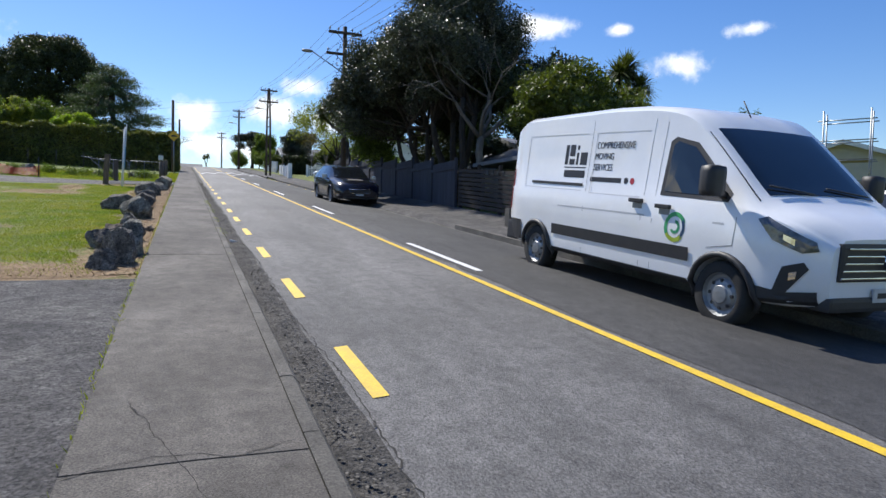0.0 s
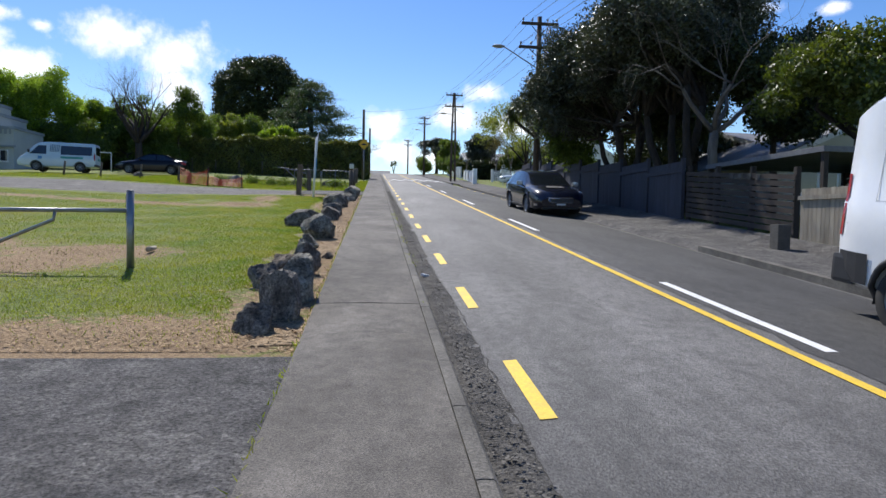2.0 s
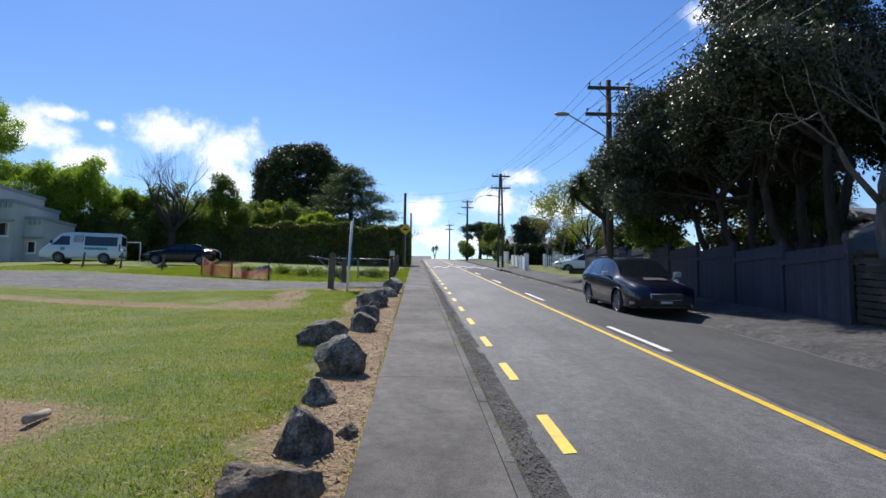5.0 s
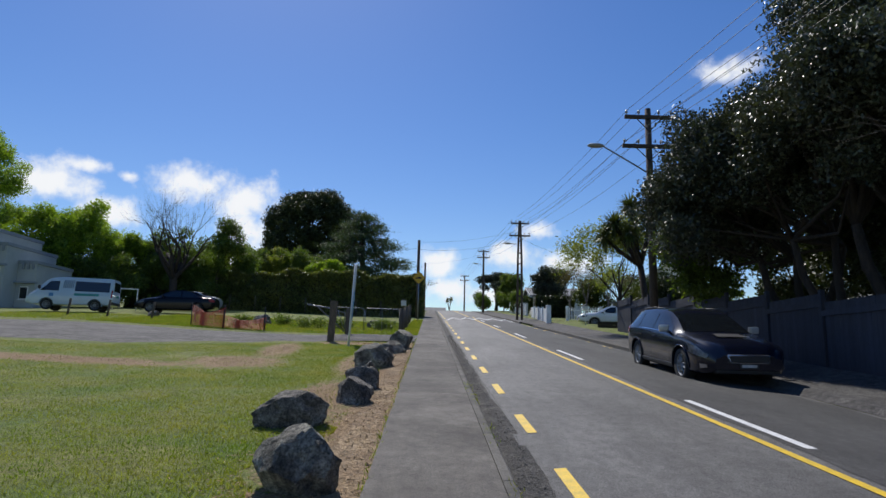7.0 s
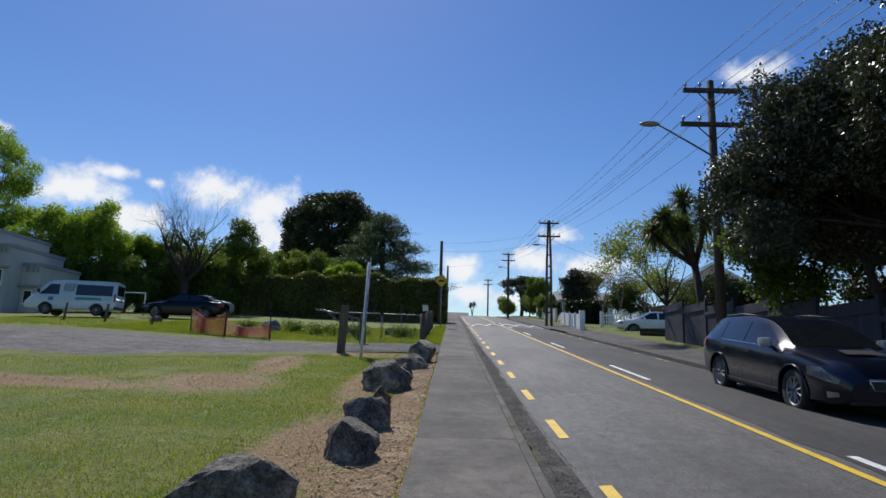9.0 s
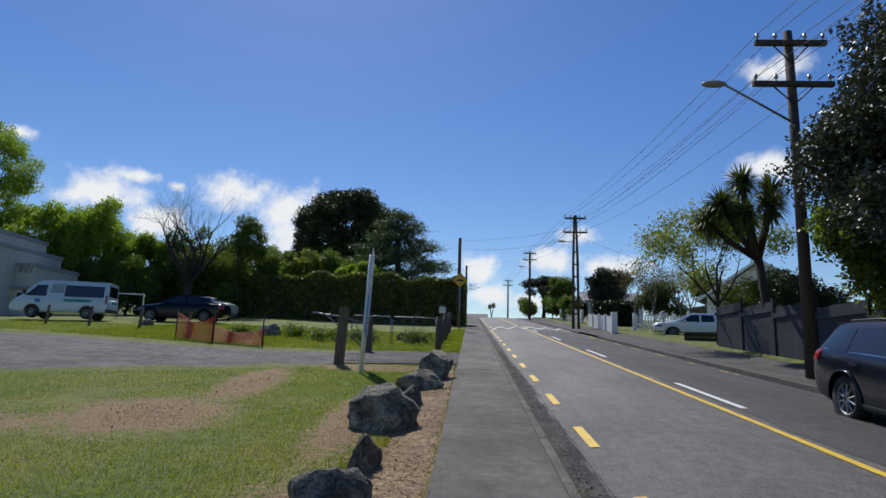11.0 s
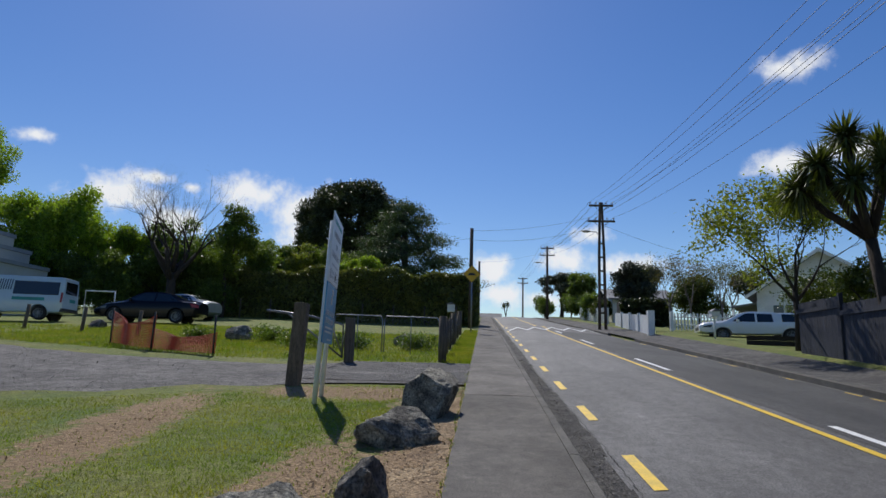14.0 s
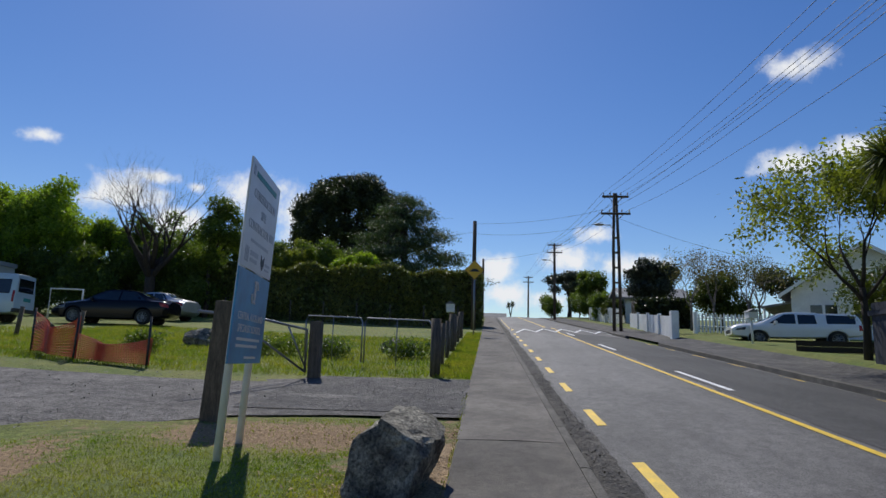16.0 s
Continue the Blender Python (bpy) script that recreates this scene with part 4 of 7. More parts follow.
# lettering on the side towards the footpath (local -y side)
def on_side(x, z, out=0.01):
    """Pose of flat writing on the van's right flank (local -y): text runs along +x."""
    y0, y1 = v_side(x, z), v_side(x, z + 0.2)
    return Matrix.Translation((x, -(y0 + out), z)) @ pose(0, 0, 0, 90 - math.degrees(math.atan2(y0 - y1, 0.2)), 0, 0)


for k, w in enumerate(("COMPREHENSIVE", "MOVING", "SERVICES")):
    lettering("lettering", w, 0.125, on_side(2.33 - 0.01 * k, 1.86 - 0.145 * k, 0.003), INK, van, squeeze=0.82)
side_panel("web_address_bar", [(2.27, 1.42), (2.27, 1.48), (2.94, 1.48), (2.94, 1.42)], v_side, -1, INK, van, 0.003)
for cx, mt, nm in ((3.04, INK, "dark_dot"), (3.16, RED_INK, "red_dot")):
    side_panel(nm, [(cx + 0.042 * math.cos(a), 1.45 + 0.042 * math.sin(a)) for a in np.linspace(0, 2 * math.pi, 13)[:-1]], v_side, -1, mt, van, 0.003)
# brand mark as plain bars
for x0, x1, z0, z1 in ((1.58, 1.66, 1.64, 1.92), (1.69, 1.82, 1.76, 1.92), (1.7, 1.83, 1.64, 1.72), (1.87, 1.92, 1.64, 1.81), (1.87, 1.92, 1.85, 1.91), (1.97, 2.13, 1.64, 1.81), (1.58, 2.13, 1.595, 1.61), (1.6, 2.12, 1.46, 1.56)):
    side_panel("brand_bar", [(x0, z0), (x0, z1), (x1, z1), (x1, z0)], v_side, -1, INK, van, 0.003)
for mt, a0, a1, rr, wd in ((GREEN_INK, 0.4, 3.9, 0.145, 0.05), (LIME_INK, 3.7, 5.6, 0.145, 0.05), (NAVY_INK, 5.3, 6.9, 0.135, 0.04), (GREEN_INK, -2.6, 1.6, 0.06, 0.035)):
    arc = [(4.02 + (rr + wd / 2) * math.cos(a), 0.97 + (rr + wd / 2) * math.sin(a)) for a in np.linspace(a0, a1, 12)] + [(4.02 + (rr - wd / 2) * math.cos(a), 0.97 + (rr - wd / 2) * math.sin(a)) for a in np.linspace(a1, a0, 12)]
    bm = bmesh.new()
    va = [bm.verts.new((x, -(v_side(x, z) + 0.003), z)) for x, z in arc]
    for k in range(11):
        bm.faces.new((va[k], va[k + 1], va[22 - k], va[23 - k]))
    part("swirl_mark", bm, mt, van)

# dark blue station wagon up the hill, nose towards the viewer
CL, CW = 4.69, 1.78
wagon_m = on_road(4.75, 22.46, -90, prof(22.46) + 0.03)
wagon, w_side, w_top = vehicle("station_wagon", wagon_m, "dark navy station wagon parked in the tree shade", CL, CW, [
    (0.0, 0.5, 0.86, 0.96, 0.74, 0.56), (0.07, 0.36, 0.92, 1.2, 0.83, 0.58), (0.3, 0.26, 0.96, 1.34, 0.87, 0.6), (0.75, 0.22, 0.96, 1.41, 0.89, 0.63), (1.5, 0.2, 0.94, 1.44, 0.89, 0.64), (2.1, 0.2, 0.92, 1.43, 0.89, 0.64), (2.5, 0.2, 0.91, 1.38, 0.89, 0.63),
    (2.8, 0.2, 0.9, 1.27, 0.89, 0.64), (3.4, 0.2, 0.88, 0.98, 0.89, 0.74), (3.7, 0.2, 0.86, 0.94, 0.88, 0.74), (4.25, 0.22, 0.77, 0.86, 0.85, 0.7), (4.52, 0.25, 0.68, 0.78, 0.77, 0.62), (4.64, 0.3, 0.58, 0.66, 0.68, 0.54), (4.69, 0.36, 0.5, 0.57, 0.6, 0.48)],
    NAVY_CAR, (0.98, 3.63), 0.325, "car", "alloy", True)
for s in (-1, 1):
    side_panel("front_window", [(2.0, 0.97), (2.0, 1.32), (2.45, 1.3), (3.0, 1.03), (3.05, 0.95)], w_side, s, GLASS, wagon)
    side_panel("rear_window", [(1.08, 0.98), (1.05, 1.32), (1.94, 1.33), (1.94, 0.97)], w_side, s, GLASS, wagon)
    side_panel("quarter_window", [(0.38, 1.04), (0.6, 1.27), (0.98, 1.31), (1.0, 0.99)], w_side, s, GLASS, wagon)
    side_panel("head_lamp", [(4.02, 0.62), (4.0, 0.76), (4.3, 0.74), (4.58, 0.6), (4.56, 0.53)], w_side, s, LAMP_GLASS, wagon, 0.012)
    side_panel("tail_lamp", [(0.03, 0.78), (0.05, 0.95), (0.4, 0.98), (0.3, 0.82)], w_side, s, RED_LAMP, wagon, 0.01)
    side_panel("fog_lamp", [(4.4, 0.33), (4.4, 0.42), (4.56, 0.42), (4.56, 0.36)], w_side, s, CHROME, wagon, 0.012)
    side_panel("sill", [(1.4, 0.22), (1.4, 0.3), (3.2, 0.3), (3.2, 0.22)], w_side, s, TRIM, wagon, 0.014)
    side_panel("door_seam", [(1.98, 0.32), (1.98, 0.94), (1.986, 0.94), (1.986, 0.32)], w_side, s, TRIM, wagon, 0.002)
    for hx in (1.25, 2.2):
        boxed("door_handle", (hx - 0.09, hx + 0.09, s * (w_side(hx, 0.82) + 0.02) - 0.014, s * (w_side(hx, 0.82) + 0.02) + 0.014, 0.81, 0.84), NAVY_CAR, wagon, 0.01)
    side_panel("belt_trim", [(0.4, 0.985), (0.4, 0.997), (3.05, 0.945), (3.05, 0.933)], w_side, s, CHROME, wagon, 0.006)
    # thin steel-grey strip painting the reflection above the sill
    side_panel("sill_highlight", [(1.38, 0.3), (1.38, 0.315), (3.2, 0.315), (3.2, 0.3)], w_side, s, STEEL, wagon, 0.012)
    side_panel("door_seam", [(0.95, 0.5), (1.05, 0.94), (1.056, 0.94), (0.956, 0.5)], w_side, s, TRIM, wagon, 0.002)
    side_panel("door_seam", [(3.02, 0.34), (3.06, 0.92), (3.066, 0.92), (3.026, 0.34)], w_side, s, TRIM, wagon, 0.002)
    mirror(wagon, 2.98, s * 0.86, 0.94, s, SILVER_CAR, (0.12, 0.2, 0.15))
    rod("roof_rail", [(0.7, s * 0.58, 1.41), (1.4, s * 0.59, 1.45), (2.2, s * 0.59, 1.43)], 0.014, TRIM, wagon, 6)
top_panel("windscreen", 3.42, 2.62, 0.7, 0.55, w_top, GLASS, wagon)
top_panel("rear_screen", 0.1, 0.3, 0.5, 0.52, w_top, GLASS, wagon)
top_panel("bonnet_scoop", 3.75, 4.05, 0.26, 0.3, w_top, TRIM, wagon, 0.03)
boxed("grille", (4.5, 4.7, -0.4, 0.4, 0.46, 0.62), TRIM, wagon, 0.03)
rod("grille_frame", [(4.705, y, z) for y, z in ((-0.4, 0.6), (-0.34, 0.47), (0.34, 0.47), (0.4, 0.6), (-0.4, 0.6))], 0.012, CHROME, wagon, 6)
boxed("lower_intake", (4.45, 4.66, -0.6, 0.6, 0.26, 0.38), TRIM, wagon, 0.03)
plate = boxed("number_plate", (4.69, 4.71, -0.18, 0.18, 0.36, 0.46), TRIM, wagon, 0.004)
boxed("plate_bar", (4.71, 4.713, -0.14, 0.14, 0.385, 0.435), PLATE, plate)


def saloon(name, m, paint, label, L=4.8):
    k = L / 4.8
    t, sd, tp = vehicle(name, m, label, L, 1.8, [(0.0, 0.5, 0.85, 0.95, 0.7, 0.55), (0.15, 0.32, 0.95, 1.08, 0.84, 0.66), (0.75 * k, 0.24, 0.96, 1.12, 0.88, 0.68), (1.35 * k, 0.22, 0.94, 1.4, 0.9, 0.6), (1.9 * k, 0.2, 0.93, 1.46, 0.9, 0.6), (2.5 * k, 0.2, 0.92, 1.45, 0.9, 0.6),
        (2.9 * k, 0.2, 0.91, 1.32, 0.9, 0.62), (3.5 * k, 0.2, 0.88, 0.98, 0.89, 0.72), (4.3 * k, 0.22, 0.76, 0.86, 0.84, 0.66), (4.65 * k, 0.28, 0.64, 0.72, 0.74, 0.56), (L, 0.36, 0.52, 0.6, 0.6, 0.45)], paint, (1.0 * k, 3.8 * k), 0.32, "car", "alloy", True)
    for s in (-1, 1):
        side_panel("front_window", [(2.05 * k, 0.97), (2.05 * k, 1.36), (2.55 * k, 1.36), (3.2 * k, 1.0)], sd, s, GLASS, t)
        side_panel("rear_window", [(0.95 * k, 1.0), (1.4 * k, 1.34), (1.98 * k, 1.37), (1.98 * k, 0.97)], sd, s, GLASS, t)
        side_panel("tail_lamp", [(0.02, 0.72), (0.04, 0.9), (0.4, 0.92), (0.3, 0.76)], sd, s, RED_LAMP, t, 0.01)
        side_panel("head_lamp", [(4.2 * k, 0.6), (4.15 * k, 0.74), (4.6 * k, 0.66), (4.7 * k, 0.56)], sd, s, LAMP_GLASS, t, 0.01)
        mirror(t, 3.05 * k, s * 0.87, 0.94, s, paint, (0.12, 0.18, 0.13))
    top_panel("windscreen", 3.45 * k, 2.72 * k, 0.68, 0.54, tp, GLASS, t)
    top_panel("rear_screen", 0.8 * k, 1.3 * k, 0.6, 0.52, tp, GLASS, t)
    return t


def flat_on(x, y, heading, z=None):
    return pose(x, y, gz(x, y) if z is None else z, 0, 0, heading)


saloon("saloon_car", flat_on(-14.7, 46.7, 187), BLACK_CAR, "dark navy saloon car parked on the grass")
saloon("saloon_car", flat_on(-16.3, 51.6, 170), SILVER_CAR, "silver hatchback parked beside the trees", 4.3)

# pale minibus on the grass
bus, b_side, b_top = vehicle("minibus", flat_on(-20.3, 45.1, 191), "pale blue-white minibus with dark lettering parked on grass", 4.7, 1.7, [
    (0.0, 0.4, 1.05, 1.9, 0.78, 0.66), (0.06, 0.34, 1.05, 1.96, 0.84, 0.7), (2.8, 0.3, 1.05, 1.98, 0.85, 0.71), (3.3, 0.3, 1.04, 1.93, 0.85, 0.69), (3.6, 0.3, 1.03, 1.8, 0.85, 0.68), (4.25, 0.3, 0.98, 1.12, 0.84, 0.72), (4.6, 0.34, 0.8, 0.92, 0.76, 0.62), (4.7, 0.42, 0.65, 0.72, 0.66, 0.5)],
    mat("pale_blue_van_paint", (0.5, 0.6, 0.66), (0.46, 0.56, 0.62), 2, 0.3, coat=0.5, coords="Object"), (0.95, 3.55), 0.32, "van", "alloy", True)
for s in (-1, 1):
    side_panel("rear_window", [(0.2, 1.12), (0.2, 1.7), (2.1, 1.72), (2.1, 1.12)], b_side, s, GLASS, bus)
    side_panel("cab_window", [(2.95, 1.12), (2.95, 1.7), (3.45, 1.68), (3.95, 1.12)], b_side, s, GLASS, bus)
    side_panel("brand_bar", [(0.75, 0.86), (0.75, 1.0), (2.1, 1.0), (2.1, 0.86)], b_side, s, TEAL_INK, bus, 0.008)
    side_panel("blue_badge", [(3.2, 0.78), (3.2, 0.98), (3.45, 0.98), (3.45, 0.78)], b_side, s, BLUE_INK, bus, 0.008)
    for k in range(6):
        side_panel("decor_stripe", [(2.2 + 0.1 * k, 1.3), (2.16 + 0.1 * k, 1.78), (2.2 + 0.1 * k, 1.78), (2.25 + 0.1 * k, 1.3)], b_side, s, NAVY_INK, bus, 0.008)
    side_panel("tail_lamp", [(0.02, 0.8), (0.02, 1.25), (0.1, 1.25), (0.1, 0.8)], b_side, s, RED_LAMP, bus, 0.01)
    mirror(bus, 3.95, s * 0.84, 1.2, s, TRIM, (0.12, 0.18, 0.2))
top_panel("windscreen", 4.2, 3.62, 0.7, 0.62, b_top, GLASS, bus)
boxed("rear_screen", (-0.012, 0.02, -0.58, 0.58, 1.2, 1.75), GLASS, bus, 0.01)
boxed("rear_bumper", (-0.04, 0.1, -0.8, 0.8, 0.38, 0.55), TRIM, bus, 0.03)
boxed("brand_bar", (-0.014, 0.02, -0.45, 0.1, 0.85, 1.0), TEAL_INK, bus)

# white double-cab pickup with a canopy
pick, p_side, p_top = vehicle("pickup_truck", flat_on(13.1, 46.6, 171, prof(47) + 0.02) @ Matrix.Scale(0.88, 4), "white double-cab pickup with a canopy parked in a driveway", 5.3, 1.85, [
    (0.0, 0.6, 1.05, 1.3, 0.86, 0.74), (0.04, 0.5, 1.08, 1.7, 0.91, 0.74), (1.45, 0.42, 1.08, 1.76, 0.93, 0.74), (1.6, 0.4, 1.08, 1.7, 0.93, 0.72), (1.74, 0.4, 1.08, 1.8, 0.93, 0.72), (2.9, 0.38, 1.07, 1.82, 0.93, 0.72), (3.25, 0.38, 1.06, 1.74, 0.93, 0.72), (4.05, 0.38, 1.06, 1.24, 0.93, 0.82), (4.9, 0.42, 1.02, 1.15, 0.91, 0.8), (5.18, 0.46, 0.96, 1.07, 0.88, 0.76), (5.28, 0.5, 0.88, 0.98, 0.84, 0.7), (5.3, 0.55, 0.8, 0.88, 0.8, 0.66)],
    WHITE_CAR, (1.0, 4.2), 0.37, "pickup", "alloy", True)
for s in (-1, 1):
    side_panel("canopy_window", [(0.25, 1.16), (0.25, 1.6), (1.4, 1.64), (1.4, 1.16)], p_side, s, GLASS, pick)
    side_panel("rear_window", [(1.8, 1.15), (1.85, 1.64), (2.55, 1.66), (2.55, 1.13)], p_side, s, GLASS, pick)
    side_panel("front_window", [(2.65, 1.14), (2.65, 1.68), (3.1, 1.66), (3.75, 1.16)], p_side, s, GLASS, pick)
    side_panel("tail_lamp", [(0.02, 0.8), (0.02, 1.1), (0.16, 1.1), (0.16, 0.8)], p_side, s, RED_LAMP, pick, 0.01)
    side_panel("head_lamp", [(4.75, 0.78), (4.72, 0.94), (5.1, 0.86), (5.16, 0.76)], p_side, s, LAMP_GLASS, pick, 0.01)
    mirror(pick, 3.5, s * 0.9, 1.1, s, WHITE_CAR, (0.13, 0.2, 0.18))
top_panel("windscreen", 3.98, 3.34, 0.78, 0.66, p_top, GLASS, pick)
boxed("grille", (5.1, 5.31, -0.5, 0.5, 0.6, 0.8), TRIM, pick, 0.03)
for o in pick.children:
    if not o.name.startswith("wheel"):
        o.matrix_basis = Matrix.Translation((0, 0, 0.5)) @ Matrix.Diagonal((1, 1, 0.82, 1)) @ Matrix.Translation((0, 0, -0.5)) @ o.matrix_basis
# small white car beyond the van
saloon("saloon_car", flat_on(11.0, 1.2, 75), WHITE_CAR, "white car parked off the street behind the van", 4.2)

# ---- boulders ----
def boulder(x, y, w, d, h, seed, material=ROCK, turn=0.0, sink=0.08):
    bm = bmesh.new()
    bmesh.ops.create_icosphere(bm, subdivisions=4, radius=1)
    rs = random.Random(seed)
    cuts = [(Vector((rs.gauss(0, 1), rs.gauss(0, 1), rs.gauss(0.25, 0.7))).normalized(), rs.uniform(0.5, 0.85)) for _ in range(13)]
    for v in bm.verts:
        p = v.co.copy()
        p *= 1 / (abs(p.x) ** 3.2 + abs(p.y) ** 3.2 + abs(p.z) ** 3.2) ** (1 / 3.2) * 0.92
        for n, k in cuts:
            over = p.dot(n) - k
            if over > 0:
                p -= n * over * 0.97
        q = p * 1.6 + Vector((seed * 3.7, seed, 0))
        p *= 1.06 + 0.12 * noise.noise(q) + 0.09 * noise.noise(q * 2.7) + 0.055 * noise.noise(q * 7) + 0.03 * noise.noise(q * 15)
        v.co = Vector((p.x * w / 1.85, p.y * d / 1.85, p.z * h * 0.64 + h * 0.4))
    ob = part("boulder", bm, material, None, "", True)
    ob.data.set_sharp_from_angle(angle=radians(24))
    ob.matrix_basis = pose(x, y, gz(x, y) - sink, 0, 0, turn)
    return ob


for k, (x, y, w, d, h, mt, lab, tn) in enumerate([
    (-2.1, 3.95, 0.42, 0.4, 0.32, ROCK, "small dark basalt boulder at the end of the row", 10),
    (-1.93, 4.45, 0.4, 0.52, 0.54, ROCK, "rough pitted dark basalt boulder beside the footpath", 20),
    (-1.93, 5.35, 0.4, 0.72, 0.62, LICHEN, "tall ridged basalt boulder beside the footpath", 6),
    (-2.3, 6.0, 0.42, 0.42, 0.42, ROCK, "dark pitted boulder half hidden by a larger one", 140),
    (-2.08, 6.75, 0.6, 0.46, 0.42, BROWN_ROCK, "wedge-shaped brownish boulder beside the footpath", 20),
    (-2.1, 7.98, 0.48, 0.46, 0.44, ROCK, "blocky dark basalt boulder beside the footpath", 60),
    (-1.78, 8.3, 0.2, 0.2, 0.17, BROWN_ROCK, "fist-sized brown stone beside a boulder", 30),
    (-2.18, 9.5, 0.42, 0.36, 0.3, LICHEN, "low flat-topped grey boulder in the row", 0),
    (-2.2, 11.0, 0.64, 0.56, 0.64, LICHEN, "rounded basalt boulder with a pale lichen top", 130),
    (-2.72, 13.55, 0.95, 0.56, 0.5, ROCK, "long flat-topped dark basalt boulder on the grass edge", 8),
    (-2.2, 15.15, 0.6, 0.52, 0.46, ROCK, "two-lobed dark basalt boulder on dry soil", 160),
    (-2.25, 16.6, 0.56, 0.46, 0.4, ROCK, "slanting dark basalt boulder on dry soil", 30),
    (-2.28, 18.1, 0.32, 0.3, 0.4, ROCK, "small pointed basalt boulder on dry soil", 0),
    (-2.34, 20.0, 0.8, 0.66, 0.6, LICHEN, "large rounded basalt boulder with pale lichen", 200),
    (-2.22, 21.65, 0.4, 0.36, 0.36, ROCK, "small rounded basalt boulder on dry soil", 90),
    (-2.2, 23.65, 0.86, 0.6, 0.46, LICHEN, "broad basalt boulder with lichen on dry soil", 15),
    (-2.08, 25.3, 0.9, 0.75, 0.66, LICHEN, "large leaning basalt boulder with pale lichen", 55),
    (-9.5, 38.2, 1.0, 0.65, 0.58, LICHEN, "dark boulder on the grass beside weeds", 10), (-6.2, 39.5, 0.7, 0.5, 0.4, ROCK, "small dark boulder on the grass", 70),
    (-16.0, 40.5, 0.8, 0.6, 0.45, ROCK, "small dark boulder on the grass", 120), (-4.0, 38.5, 0.9, 0.7, 0.5, ROCK, "dark boulder inside the gate", 20)]):
    tagged(boulder(x, y, w, d, h, 11 + k * 5, mt, tn), lab, "boulder", "boulders along the footpath" if k < 17 else "boulders on the grass")

# litter beside the kerb
bm = bm_box(bmesh.new(), -0.05, 0.05, -0.04, 0.04, 0, 0.035, 0.008)
litter = part("litter", bm, PLATE)
litter.matrix_basis = pose(-0.36, 6.9, gz(-0.36, 6.9) + 0.005, 8, 12, 30)
tagged(litter, "crumpled white paper litter in the gutter", "litter")

log = rod("stick", [(-0.16, -0.05, 0.04), (0, 0.02, 0.045), (0.17, 0.08, 0.05)], [0.04, 0.038, 0.035], PALE_BOARD, None, 8)
log.matrix_basis = pose(-4.55, 8.7, gz(-4.55, 8.7), 0, 0, 70)
tagged(log, "short pale cut log lying on bare soil", "log")

# ---- steel pipe barrier on the grass ----
bar = thing("pipe_barrier", pose(-4.33, 7.2, gz(-4.33, 7.2)), "grey steel pipe barrier with a swing arm on grass", "barrier")
rod("post", [(0, 0, -0.1), (0, 0, 1.02)], 0.048, STEEL, bar, 12)
rod("post_cap", [(0, 0, 1.02), (0, 0, 1.035)], [0.05, 0.04], STEEL, bar, 12)
rod("arm", [(-0.05, 0, 0.76), (-2.9, -0.25, 0.72)], 0.03, STEEL, bar, 10)
rod("brace", [(-0.92, -0.08, 0.74), (-0.94, -0.08, 0.62), (-2.0, -0.2, 0.12)], 0.024, STEEL, bar, 8)
rod("end_post", [(-2.9, -0.25, -0.1), (-2.9, -0.25, 0.8)], 0.045, STEEL, bar, 10)
bmc = bmesh.new()
for k in range(12):
    tube(bmc, [(-0.055 - 0.008 * (k % 2), 0.01, 0.98 - 0.03 * k), (-0.055 - 0.008 * (k % 2), 0.01, 0.96 - 0.03 * k)], 0.008, 5)
part("chain", bmc, DARK_STEEL, bar)

# ---- construction sign, timber post, gate and wire fence ----
sign_m = pose(-3.68, 26.2, gz(-3.68, 26.2) - 0.06, 2.5, 0, 97) @ Matrix.Scale(0.86, 4)
sign = thing("site_sign", sign_m, "tall white and blue site sign on two pale posts", "sign")
# local x runs along the board, its front faces local -y
for lx in (-0.42, 0.4):
    rod("leg", [(lx, 0.04, -0.15), (lx, 0.04, 3.0)], 0.042, SIGN_WHITE, sign, 10)
upper = boxed("upper_board", (-0.7, 0.7, -0.02, 0.0, 1.98, 3.12), SIGN_WHITE, sign, 0.004)
lower = boxed("lower_board", (-0.7, 0.7, -0.02, 0.0, 0.98, 1.96), SIGN_BLUE, sign, 0.004)


def sign_text(text, x, z, size, material, parent, squeeze=1.0):
    return lettering("lettering", text, size, pose(x, -0.022, z, 90), material, parent, "CENTER", squeeze)


def sign_bar(x0, x1, z0, z1, material, parent):
    return boxed("lettering_bar", (x0, x1, -0.024, -0.019, z0, z1), material, parent)


sign_text("CONSTRUCTION", 0.02, 2.74, 0.14, FADED_INK, upper, 0.95)
sign_text("SITE", 0.02, 2.57, 0.14, FADED_INK, upper, 0.95)
sign_text("CONTRACTOR", -0.12, 2.4, 0.14, FADED_INK, upper, 0.95)
for b in ((0.4, 0.62, 2.41, 2.5, FADED_INK), (-0.48, 0.5, 2.96, 3.02, TEAL_INK), (-0.62, -0.55, 2.95, 3.05, FADED_INK), (-0.4, 0.42, 2.27, 2.3, FADED_INK), (-0.36, -0.02, 2.13, 2.18, FADED_INK), (-0.36, -0.06, 2.06, 2.1, FADED_INK), (0.34, 0.58, 2.1, 2.13, FADED_INK), (0.34, 0.56, 2.05, 2.07, FADED_INK)):
    sign_bar(*b, upper)
for k in range(3):
    sign_bar(-0.58 + 0.055 * k, -0.55 + 0.055 * k, 2.04, 2.2, FADED_INK, upper)
poly("shield_mark", [(0.2, -0.024, 2.14), (0.12, -0.024, 2.2), (0.12, -0.024, 2.1), (0.2, -0.024, 2.03), (0.28, -0.024, 2.1), (0.28, -0.024, 2.2)], (0, 0.004, 0), INK, upper)
